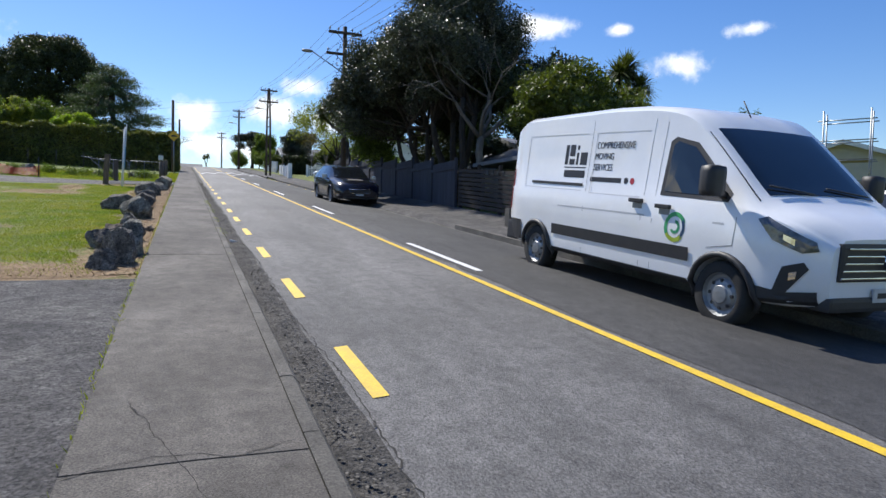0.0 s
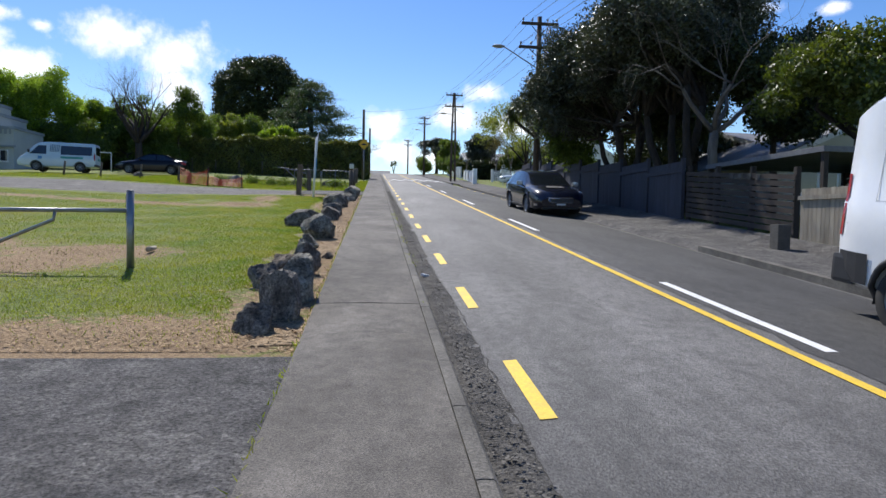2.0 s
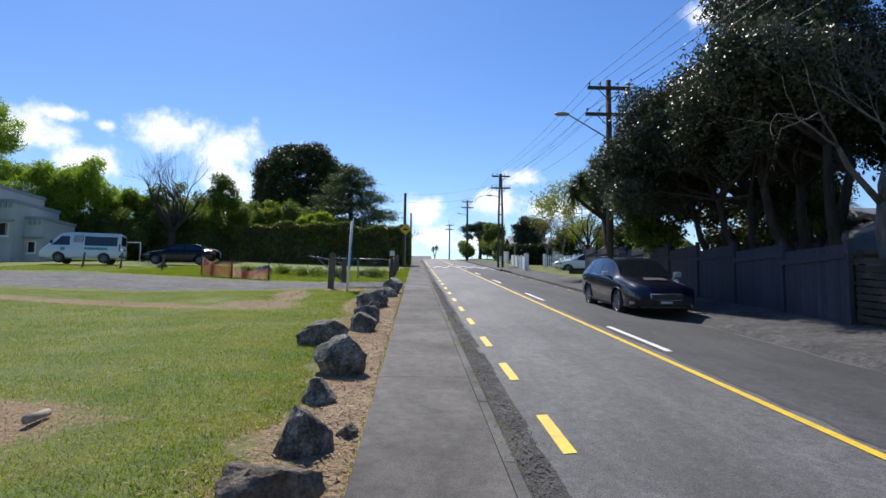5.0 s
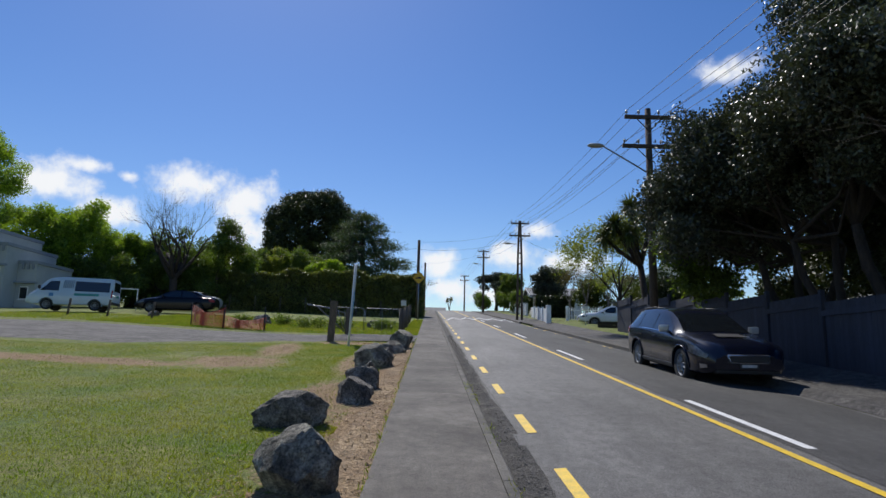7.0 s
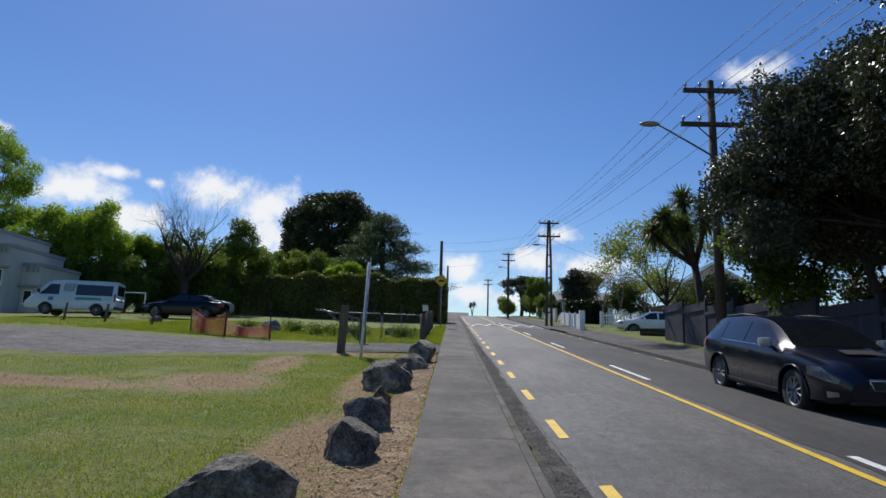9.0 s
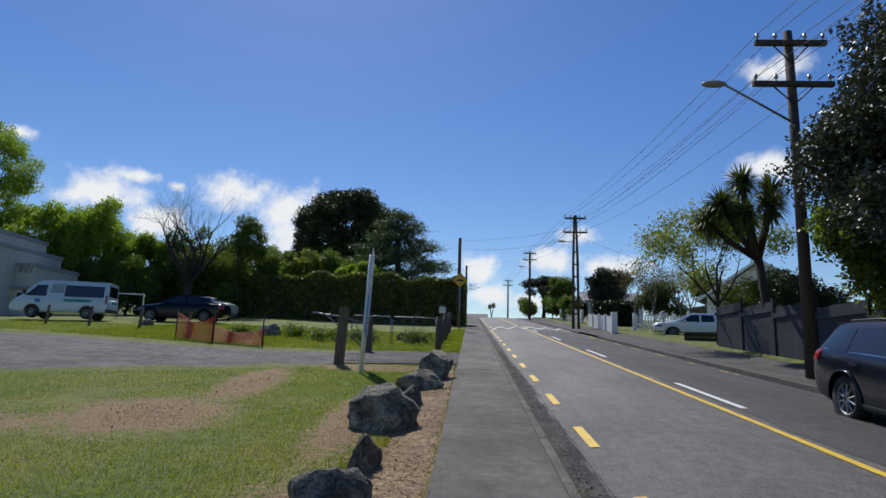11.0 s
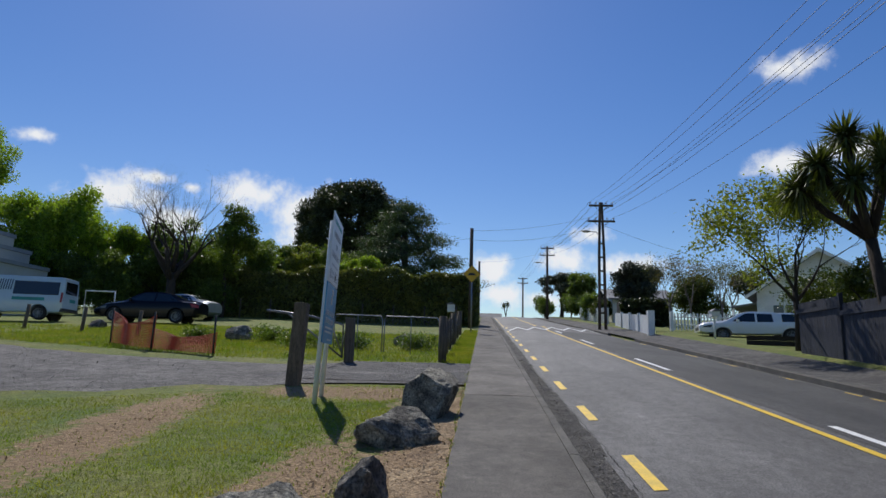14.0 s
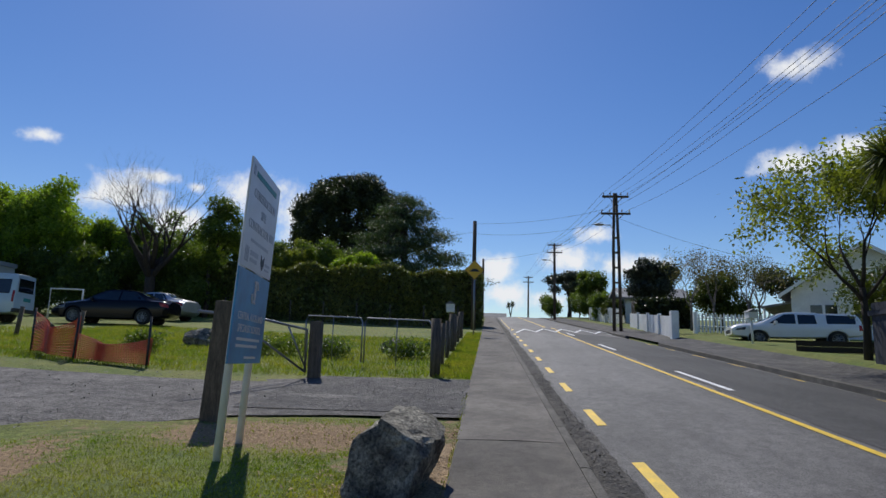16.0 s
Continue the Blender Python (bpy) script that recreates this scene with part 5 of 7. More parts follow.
sign_text("CENTRAL AUCKLAND", 0.0, 1.44, 0.115, SIGN_WHITE, lower, 0.95)
sign_text("SPECIALIST SCHOOL", 0.0, 1.31, 0.115, SIGN_WHITE, lower, 0.95)
for b in ((-0.5, 0.5, 1.22, 1.25), (-0.5, 0.42, 1.15, 1.18), (-0.1, 0.4, 1.03, 1.055)):
    sign_bar(*b, SIGN_WHITE, lower)
for q in (0, 1):
    bm = bmesh.new()
    tube(bm, [(0.02 + (-1) ** q * 0.05 + 0.075 * math.cos(a), -0.022, 1.76 + 0.12 * math.sin(a)) for a in np.linspace(0.3 + q * 3.1, 4.6 + q * 3.1, 14)], 0.014, 5)
    part("round_mark", bm, SIGN_WHITE, lower)
tp = thing("timber_post", pose(-4.5, 27.6, gz(-4.5, 27.6), 0, 3), "thick weathered timber gate post leaning beside the sign", "post")
bm = bm_box(bmesh.new(), -0.11, 0.11, -0.1, 0.1, -0.15, 1.36, 0.02)
part("post", bm, POST, tp)
gp = thing("gate_post", pose(-4.45, 31.7, gz(-4.45, 31.7)), "dark weathered timber gate post at the driveway", "post")
part("post", bm_box(bmesh.new(), -0.1, 0.1, -0.1, 0.1, -0.15, 1.02, 0.015), POST, gp)
gate = thing("pipe_gate", pose(-4.58, 31.55, gz(-4.45, 31.7)), "galvanised pipe gate swung open beside its post", "gate")
GW = Vector((-1.15, -1.9, 0))
rod("gate_frame", [(0, 0, 0.12), (0, 0, 0.86), tuple(GW * 0.45 + Vector((0, 0, 0.98))), tuple(GW + Vector((0, 0, 1.02)))], 0.024, STEEL, gate, 8)
rod("gate_frame", [(0, 0, 0.12), tuple(GW * 0.75 + Vector((0, 0, 0.99)))], 0.02, STEEL, gate, 8)
rod("gate_frame", [(0, 0, 0.2), tuple(GW * 0.2 + Vector((0, 0, 0.9)))], 0.016, STEEL, gate, 8)


def mesh_panel(name, a, b, h, parent, cell=0.12, r=0.0025, material=STEEL):
    """Diamond wire between two ground points."""
    a, b, bm = Vector(a), Vector(b), bmesh.new()
    L = (b - a).length
    n = int(L / cell)
    m = int(h / cell)
    for k in range(-m, n):
        for s in (0, 1):
            k0, k1 = (max(k, 0), min(k + m, n)) if s == 0 else (min(k + m, n), max(k, 0))
            z0, z1 = (max(-k, 0), min(m, n - k)) if s == 0 else (k + m - min(k + m, n), m - max(-k, 0))
            if k1 == k0:
                continue
            p, q = a.lerp(b, k0 / n), a.lerp(b, k1 / n)
            d = Vector((0, 0, r))
            vs = [bm.verts.new(v) for v in (p + Vector((0, 0, z0 * cell)) - d, p + Vector((0, 0, z0 * cell)) + d, q + Vector((0, 0, z1 * cell)) + d, q + Vector((0, 0, z1 * cell)) - d)]
            bm.faces.new(vs)
    return part(name, bm, material, parent)


wire_gate = thing("wire_gate", pose(0, 0, 0), "low galvanised wire mesh gate panels with hooped tops", "gate")
g0, g1 = Vector((-5.6, 35.0, 0)), Vector((-2.4, 32.9, 0))
for k in range(2):
    a, b = g0.lerp(g1, k * 0.5), g0.lerp(g1, k * 0.5 + 0.48)
    za, zb_ = gz(a.x, a.y) + 0.1, gz(b.x, b.y) + 0.1
    rod("gate_frame", [(a.x, a.y, za), (a.x, a.y, za + 0.85), (a.x + 0.06, a.y - 0.04, za + 0.95), (b.x - 0.06, b.y + 0.04, zb_ + 0.95), (b.x, b.y, zb_ + 0.85), (b.x, b.y, zb_)], 0.018, STEEL, wire_gate, 6)
    c = a.lerp(b, 0.5)
    rod("stay", [(c.x, c.y, (za + zb_) / 2), (c.x, c.y, (za + zb_) / 2 + 0.95)], 0.012, STEEL, wire_gate, 6)
    mesh_panel("wire_mesh", (a.x, a.y, za), (b.x, b.y, zb_), 0.9, wire_gate, 0.15, 0.0018)
wf = thing("wire_fence", pose(0, 0, 0), "chain-link fence on weathered timber posts along the footpath", "fence")
fp = [(-2.36, 32.7), (-2.4, 34.9), (-2.42, 37.2), (-2.44, 39.6), (-2.46, 42.0), (-2.48, 44.5), (-2.5, 47.5)]
for k, (x, y) in enumerate(fp):
    z = gz(x, y)
    r = 0.1 if k in (0, 3, 6) else 0.055
    rod("post", [(x, y, z - 0.1), (x + 0.03 * (k % 2), y, z + (1.1 if r > 0.08 else 0.95))], r, POST, wf, 8)
for (x0, y0), (x1, y1) in zip(fp, fp[1:]):
    mesh_panel("wire_mesh", (x0, y0, gz(x0, y0) + 0.05), (x1, y1, gz(x1, y1) + 0.05), 0.85, wf, 0.12, 0.0035)
lb = thing("letterbox", pose(-2.75, 44.0, gz(-2.75, 44)), "white letterbox on a timber post by the fence", "letterbox")
rod("post", [(0, 0, -0.1), (0, 0, 1.1)], 0.05, POST, lb, 6)
boxed("box", (-0.15, 0.15, -0.2, 0.2, 1.1, 1.4), WHITE, lb, 0.01)
poly("lid", [(-0.19, -0.23, 1.4), (0.19, -0.23, 1.4), (0.0, -0.23, 1.5)], (0, 0.46, 0), ROOF_GREY, lb)

# posts and orange netting
nf = thing("barrier_net", pose(0, 0, 0), "torn orange safety netting between dark stakes", "net fence")
NP = [(-11.6, 34.1), (-9.85, 33.0), (-8.0, 32.5)]
for k, (x, y) in enumerate(NP):
    z = gz(x, y)
    rod("stake", [(x, y, z - 0.1), (x + 0.03 * (k % 2), y, z + 0.98)], 0.025, DARK_STEEL, nf, 6)
for (x0, y0), (x1, y1), h in ((NP[0], NP[1], 0.85), (NP[1], NP[2], 0.5)):
    bm = bmesh.new()
    n, m = 44, 11
    for i in range(n + 1):
        t_ = i / n
        sag = h * (1 - 0.35 * math.sin(t_ * math.pi))
        x, y = x0 + (x1 - x0) * t_ + 0.08 * math.sin(9 * t_), y0 + (y1 - y0) * t_
        tube(bm, [(x, y, gz(x, y) + 0.03), (x + 0.05 * math.sin(7 * t_), y, gz(x, y) + 0.06 + sag)], 0.011, 3, False)
    for k in range(m + 1):
        tube(bm, [(x0 + (x1 - x0) * t_ + 0.08 * math.sin(9 * t_), y0 + (y1 - y0) * t_, gz(x0 + (x1 - x0) * t_, y0) + SLOPE * (y1 - y0) * t_ + 0.05 + k / m * h * (1 - 0.35 * math.sin(t_ * math.pi))) for t_ in np.linspace(0, 1, 12)], 0.011, 3, False)
    part("netting", bm, NET, nf)
for x, y in ((-12.6, 37.2), (-15.0, 38.0), (-17.5, 38.6), (-20.0, 39.5)):
    st = thing("stake", pose(x, y, gz(x, y), 0, 6), "weathered timber stake standing in the grass", "stake", "stakes on the grass")
    rod("shaft", [(0, 0, -0.1), (0, 0, 0.85)], 0.06, POST, st, 6)
goal = thing("tubular_goal", pose(-23.2, 50.6, gz(-23.2, 50.6)), "white tubular frame standing near the parked cars", "frame")
rod("tube_frame", [(0, 0, 0), (0, 0, 1.5), (1.5, 0.3, 1.5), (1.5, 0.3, 0)], 0.05, WHITE, goal, 8)

# ---- utility poles, lamps and wires ----
def power_pole(x, y, h, arms, lamp=None, twin=False, arm_w=1.1, r=0.15):
    z = gz(x, y)
    t = thing("power_pole", pose(x, y, z), "weathered timber power pole with crossarms and insulators", "power pole", "power poles along the street")
    if twin:
        for s in (-0.13, 0.13):
            rod("shaft", [(s * 1.5, 0, -0.2), (s * 1.2, 0, h * 0.6), (s * 0.4, 0, h)], [0.1, 0.09, 0.08], POLE, t, 8)
        for k in range(6):
            boxed("spacer", (-0.15, 0.15, -0.05, 0.05, 1 + k * 0.9, 1.1 + k * 0.9), POLE, t)
    else:
        rod("shaft", [(0, 0, -0.2), (0.01, 0, h * 0.5), (0, 0, h)], [r * 1.15, r, r * 0.8], POLE, t, 12)
    for k, az in enumerate(arms):
        w = arm_w if k == 0 else arm_w * 1.12
        a = boxed("crossarm", (-w, w, -0.1 - 0.06, -0.1 + 0.06, az, az + 0.12), POLE, t, 0.01)
        for s in (-1, -0.45, 0.45, 1):
            pin = rod("insulator", [(s * w * 0.92, -0.1, az + 0.12), (s * w * 0.92, -0.1, az + 0.18), (s * w * 0.92, -0.1, az + 0.2), (s * w * 0.92, -0.1, az + 0.3)], [0.015, 0.015, 0.05, 0.035], INSUL, a, 8)
        for s in (-1, 1):
            rod("brace", [(s * w * 0.5, -0.1, az), (0, -0.1, az - 0.45)], 0.018, DARK_STEEL, a, 5)
    if lamp:
        lx, lz, base = lamp
        arm = rod("lamp_arm", [(-0.1, -0.05, base), (lx * 0.45, -0.1, base + 0.35), (lx, -0.15, lz)], 0.028, STEEL, t, 8, "galvanised lamp arm")
        bm = bmesh.new()
        bmesh.ops.create_uvsphere(bm, u_segments=14, v_segments=8, radius=1, matrix=pose(lx - 0.26, -0.17, lz + 0.01) @ Matrix.Diagonal((0.3, 0.13, 0.08, 1)))
        part("lamp_head", bm, mat("lamp_housing", (0.35, 0.33, 0.28), None, 6, 0.5), arm, "grey lamp head", True)
    return t


P1, P2, P3, P4 = (6.2, 26.75), (6.2, 58.2), (5.75, 89.0), (5.4, 128.0)
power_pole(*P1, 8.25, (7.85, 6.8), (-1.62, 6.8, 5.95), False, 0.84, 0.125)
power_pole(*P2, 8.3, (8.0, 6.95), (-0.75, 6.3, 5.95), True, 0.78)
power_pole(*P3, 8.3, (8.0, 7.2), (-0.8, 6.4, 6.0), False, 0.75, 0.14)
power_pole(*P4, 8.6, (8.3, 7.5), None, False, 0.8, 0.14)
for x, y, h in ((-2.2, 57.0, 6.35), (-1.9, 85.0, 6.2)):
    tl = thing("timber_pole", pose(x, y, gz(x, y)), "plain dark timber service pole at the verge", "pole", "service poles")
    rod("shaft", [(0, 0, -0.2), (0, 0, h)], [0.14, 0.11], POLE, tl, 10)


def wire(a, b, sag, r=0.0075, label="thin black overhead power cable", parent=None):
    a, b = Vector(a), Vector(b)
    pts = [a.lerp(b, k / 14) - Vector((0, 0, sag * 4 * (k / 14) * (1 - k / 14))) for k in range(15)]
    ob = part("power_cable", tube(bmesh.new(), pts, r, 5), WIRE, None, "", True)
    return tagged(ob, label, "cable", "overhead cables")


def arm_at(p, h, s, w=0.82):
    return (p[0] + s * w * 0.92, p[1] - 0.1, gz(*p) + h + 0.3)


P0 = (6.5, -12.0)
for s in (-1, -0.45, 0.45, 1):
    wire(arm_at(P0, 7.9, s), arm_at(P1, 7.85, s), 0.45)
    wire(arm_at(P1, 7.85, s), arm_at(P2, 8.0, s), 0.4)
    wire(arm_at(P2, 8.0, s), arm_at(P3, 8.0, s), 0.4, 0.01)
    wire(arm_at(P3, 8.0, s), arm_at(P4, 8.3, s), 0.4, 0.01)
for s in (-1, -0.45, 1):
    wire(arm_at(P0, 7.0, s), arm_at(P1, 6.8, s), 0.5)
    wire(arm_at(P1, 6.8, s), arm_at(P2, 6.95, s), 0.45)
    wire(arm_at(P2, 6.95, s), arm_at(P3, 7.2, s), 0.4, 0.01)
wire(arm_at(P2, 6.95, -1), (-2.2, 57, gz(-2.2, 57) + 6.2), 0.25)
wire(arm_at(P2, 6.2, -1), (-2.2, 57, gz(-2.2, 57) + 5.6), 0.35)
wire(arm_at(P3, 7.2, -1), (-1.9, 85, gz(-1.9, 85) + 6.1), 0.25)
wire((-2.2, 57, gz(-2.2, 57) + 5.7), (-16, 62, 10.5), 0.3)
wire(arm_at(P2, 6.5, 0), (15, 52, 8.0), 0.4)

# diamond warning sign
ws = thing("warning_sign", pose(-2.0, 49.4, gz(-2, 49.4)), "yellow diamond speed-hump warning sign on a steel post", "sign")
rod("post", [(0, 0, -0.1), (0, 0, 3.1)], 0.035, STEEL, ws, 8)
plate_ = poly("sign_plate", [(0.46, -0.05, 3.0), (0, -0.05, 3.46), (-0.46, -0.05, 3.0), (0, -0.05, 2.54)], (0, 0.008, 0), SIGN_YELLOW, ws)
poly("hump_symbol", [(0.24, -0.056, 2.93), (0.1, -0.056, 3.06), (-0.1, -0.056, 3.06), (-0.24, -0.056, 2.93)], (0, 0.004, 0), INK, plate_)
rod("plate_rim", [(0.44, -0.055, 3.0), (0, -0.055, 3.44), (-0.44, -0.055, 3.0), (0, -0.055, 2.56), (0.44, -0.055, 3.0)], 0.012, INK, plate_, 4)

# ---- fences on the far side ----
def board_fence(name, pts, h, material, label, board=0.15, step=2.3, over=0.0):
    """Stepped upright boards between two ground points, with posts."""
    (x0, y0), (x1, y1) = pts
    t = thing(name, pose(0, 0, 0), label, "fence")
    L = math.hypot(x1 - x0, y1 - y0)
    ux, uy = (x1 - x0) / L, (y1 - y0) / L
    ang = math.degrees(math.atan2(uy, ux))
    n = max(1, round(L / step))
    me = bpy.data.meshes.new("board")
    bm = bm_box(bmesh.new(), 0.003, board - 0.003, -0.009, 0.009, -0.25, h)
    bm.to_mesh(me)
    bm.free()
    me.materials.append(material)
    for p in range(n):
        s0, s1 = L * p / n, L * (p + 1) / n
        xm, ym = x0 + ux * (s0 + s1) / 2, y0 + uy * (s0 + s1) / 2
        base = gz(xm, ym)
        k = 0
        while s0 + (k + 1) * board <= s1 + 0.02:
            b = new("board", me)
            b.parent = t
            b.matrix_basis = pose(x0 + ux * (s0 + k * board), y0 + uy * (s0 + k * board), base + rng.uniform(-0.006, 0.006), 0, 0, ang)
            k += 1
        rail = boxed("rail", (0, s1 - s0, 0.012, 0.05, h * 0.8, h * 0.88), material, t)
        rail.matrix_basis = pose(x0 + ux * s0, y0 + uy * s0, base, 0, 0, ang)
        post = boxed("post", (-0.05, 0.05, -0.05, 0.05, -0.3, h + over + 0.08), material, t, 0.008)
        post.matrix_basis = pose(x0 + ux * s0, y0 + uy * s0, base, 0, 0, ang)
    return t


board_fence("board_fence", ((7.4, 15.1), (7.75, 36.2)), 1.5, FENCE_BLUE, "blue-grey painted board fence stepping up the hill")
slat_gate = thing("slat_gate", pose(7.45, 0, 0), "dark brown horizontal-slat gate and low fence", "gate")
for k in range(9):
    b = poly("slat", [(0, 10.4, prof(10.4) + 0.35 + 0.14 * k), (0, 15.0, prof(15) + 0.35 + 0.14 * k), (0, 15.0, prof(15) + 0.46 + 0.14 * k), (0, 10.4, prof(10.4) + 0.46 + 0.14 * k)], (0.025, 0, 0), SLAT, slat_gate)
for y in (10.45, 12, 13.5, 14.95):
    boxed("post", (0.03, 0.13, y - 0.05, y + 0.05, gz(7.6, y) - 0.2, gz(7.6, y) + 1.45), SLAT, slat_gate, 0.008)
for k in range(4):
    boxed("panel_cutout", (-0.015, 0.0, 11.6 + 0.35 * k, 11.75 + 0.35 * k, gz(7.6, 12) + 1.12 + 0.03 * k, gz(7.6, 12) + 1.26 + 0.03 * k), KERB, slat_gate)
board_fence("paling_fence", ((7.5, 1.0), (7.5, 10.3)), 1.1, PALE_BOARD, "pale weathered timber paling fence", 0.12)
stub = thing("timber_bollard", pose(6.7, 9.7, gz(6.7, 9.7)), "short square concrete bollard at the crossing", "bollard")
part("shaft", bm_box(bmesh.new(), -0.13, 0.13, -0.13, 0.13, -0.1, 0.5, 0.02), KERB, stub)
# white fences further up
solid = thing("white_fence", pose(0, 0, 0), "solid white painted timber fence with square posts", "fence")
(sx0, sy0), (sx1, sy1) = (6.95, 49.6), (7.75, 62.0)
for k in range(4):
    a, b = k / 4, (k + 1) / 4
    xa, ya, xb, yb = sx0 + (sx1 - sx0) * a, sy0 + (sy1 - sy0) * a, sx0 + (sx1 - sx0) * b, sy0 + (sy1 - sy0) * b
    poly("panel", [(xa, ya, prof(ya) + 0.08), (xb, yb, prof(yb) + 0.1), (xb, yb, prof(yb) + 1.15), (xa, ya, prof(ya) + 1.15)], (0.04, 0, 0), WHITE, solid)
    boxed("post", (xa - 0.07, xa + 0.07, ya - 0.07, ya + 0.07, prof(ya) - 0.1, prof(ya) + 1.24), WHITE, solid, 0.01)
boxed("gate_pillar", (sx0 - 0.16, sx0 + 0.16, sy0 - 0.3, sy0 + 0.02, prof(sy0) - 0.1, prof(sy0) + 1.38), WHITE, solid, 0.015)


def picket_fence(pts, h, label, gap=0.17):
    (x0, y0), (x1, y1) = pts
    t = thing("picket_fence", pose(0, 0, 0), label, "fence")
    L = math.hypot(x1 - x0, y1 - y0)
    ang = math.degrees(math.atan2(y1 - y0, x1 - x0))
    me = bpy.data.meshes.new("picket")
    w = 0.045
    vs = [(-w, 0, 0), (w, 0, 0), (w, 0, h - 0.07), (0, 0, h), (-w, 0, h - 0.07)]
    me.from_pydata([(x, y + d, z) for d in (0, 0.02) for x, y, z in vs], [], [(0, 1, 2, 3, 4), (9, 8, 7, 6, 5)] + [(i, (i + 1) % 5, 5 + (i + 1) % 5, 5 + i) for i in range(5)])
    me.materials.append(WHITE)
    for k in range(int(L / gap)):
        x, y = x0 + (x1 - x0) * k * gap / L, y0 + (y1 - y0) * k * gap / L
        b = new("picket", me)
        b.parent = t
        b.matrix_basis = pose(x, y, gz(x, y) + 0.06, 0, 0, ang)
    for z in (0.3, 0.75):
        rod("rail", [(x0, y0, gz(x0, y0) + z * h + 0.06), (x1, y1, gz(x1, y1) + z * h + 0.06)], 0.03, WHITE, t, 4)
    for k in range(int(L / 2.4) + 1):
        x, y = x0 + (x1 - x0) * k * 2.4 / L, y0 + (y1 - y0) * k * 2.4 / L
        boxed("post", (x - 0.09, x + 0.09, y - 0.09, y + 0.09, gz(x, y) - 0.1, gz(x, y) + h + 0.12), WHITE, t, 0.012)
    return t


picket_fence(((9.05, 53.2), (13.4, 52.4)), 0.95, "white picket fence with square posts beside the driveway")
picket_fence(((8.0, 66.0), (8.6, 84.0)), 1.1, "white picket fence along the upper footpath")
wall_t = thing("sleeper_wall", pose(0, 0, 0), "low dark timber sleeper wall holding a lawn", "retaining wall")
for k in range(3):
    poly("sleeper", [(7.9, 40.3, prof(40.3) + 0.1 + 0.17 * k), (16, 36.5, prof(36.5) + 0.25 + 0.17 * k), (16, 36.5, prof(36.5) + 0.41 + 0.17 * k), (7.9, 40.3, prof(40.3) + 0.26 + 0.17 * k)], (0.05, 0.12, 0), SLAT, wall_t)
mb = thing("letterbox", pose(8.2, 44.2, gz(8.2, 44.2)), "white letterbox on a post beside the driveway", "letterbox")
rod("post", [(0, 0, -0.1), (0, 0, 0.9)], 0.04, WHITE, mb, 6)
boxed("box", (-0.16, 0.16, -0.2, 0.2, 0.9, 1.12), WHITE, mb, 0.01)
poly("lid", [(-0.19, -0.22, 1.12), (0.19, -0.22, 1.12), (0, -0.22, 1.24)], (0, 0.44, 0), ROOF_GREY, mb)

# ---- buildings ----
def gable_house(name, m, w, d, h, rise, wall, roof, label, over=0.4, boards=0):
    """Walls w by d and h high, with a gabled roof whose ridge runs along y; front at y = 0."""
    t = thing(name, m, label, "house")
    boxed("wall", (-w / 2, w / 2, 0, d, -0.5, h), wall, t)
    poly("gable", [(-w / 2, 0, h), (w / 2, 0, h), (0, 0, h + rise)], (0, d, 0), wall, t)
    k = rise / (w / 2)
    for s in (-1, 1):
        e = (w / 2 + over)
        poly("roof", [(0, -over, h + rise + 0.02), (s * e, -over, h - over * k + 0.02), (s * e, d + over, h - over * k + 0.02), (0, d + over, h + rise + 0.02)], (0, 0, 0.12), roof, t)
        poly("barge_board", [(0, -over - 0.03, h + rise - 0.06), (s * e, -over - 0.03, h - over * k - 0.06), (s * e, -over - 0.03, h - over * k + 0.12), (0, -over - 0.03, h + rise + 0.12)], (0, 0.03, 0), WHITE, t)
    for b in range(boards):
        boxed("weatherboard", (-w / 2 - 0.02, w / 2 + 0.02, -0.025, 0.0, 0.16 * b, 0.16 * b + 0.145), wall, t)
    return t


def house_window(parent, x, z, w, h, y=-0.03):
    f = boxed("window", (x, x + w, y - 0.03, y, z, z + h), WHITE, parent, 0.01)
    n = 2 if w > 0.9 else 1
    for k in range(n):
        boxed("pane", (x + 0.06 + k * w / n, x + (k + 1) * w / n - 0.06, y - 0.04, y - 0.028, z + 0.06, z + h - 0.06), GLASS, f)
    boxed("window_sill", (x - 0.05, x + w + 0.05, y - 0.1, y, z - 0.06, z), WHITE, f)
    return f


bung = gable_house("bungalow", pose(15.7, 50.2, 4.62, 0, 0, -30), 6.0, 9, 2.35, 2.0, WHITE, ROOF_GREY, "white weatherboard bungalow with a grey gabled roof", 0.5, 12)
for x in (-2.3, -0.6, 1.2):
    house_window(bung, x, 0.65, 1.2, 1.05)
porch = poly("porch_roof", [(-2.7, 0.6, 1.85), (-4.4, 0.6, 1.6), (-4.4, 5, 1.6), (-2.7, 5, 1.85)], (0, 0, 0.1), ROOF_GREY, bung)
for y in (0.8, 2.6, 4.8):
    rod("porch_post", [(-4.3, y, -0.3), (-4.3, y, 1.62)], 0.06, WHITE, bung, 6)
grey_house = gable_house("house", pose(15.3, 17.8, 1.9, 0, 0, 0), 7.0, 9, 1.7, 1.6, CREAM, ROOF_GREY, "low cream house with a grey corrugated roof", 0.5)
house_window(grey_house, -2.6, 0.6, 1.4, 0.9)
house_window(grey_house, 0.4, 0.6, 1.4, 0.9)
white_house = gable_house("house", pose(14.5, 25.5, 2.5, 0, 0, -85), 7.0, 6, 2.0, 1.0, WHITE, ROOF_GREY, "white house behind the board fence")
carport = thing("carport", pose(9.6, 11.4, 1.2), "flat-roofed dark timber carport behind the slat gate", "carport")
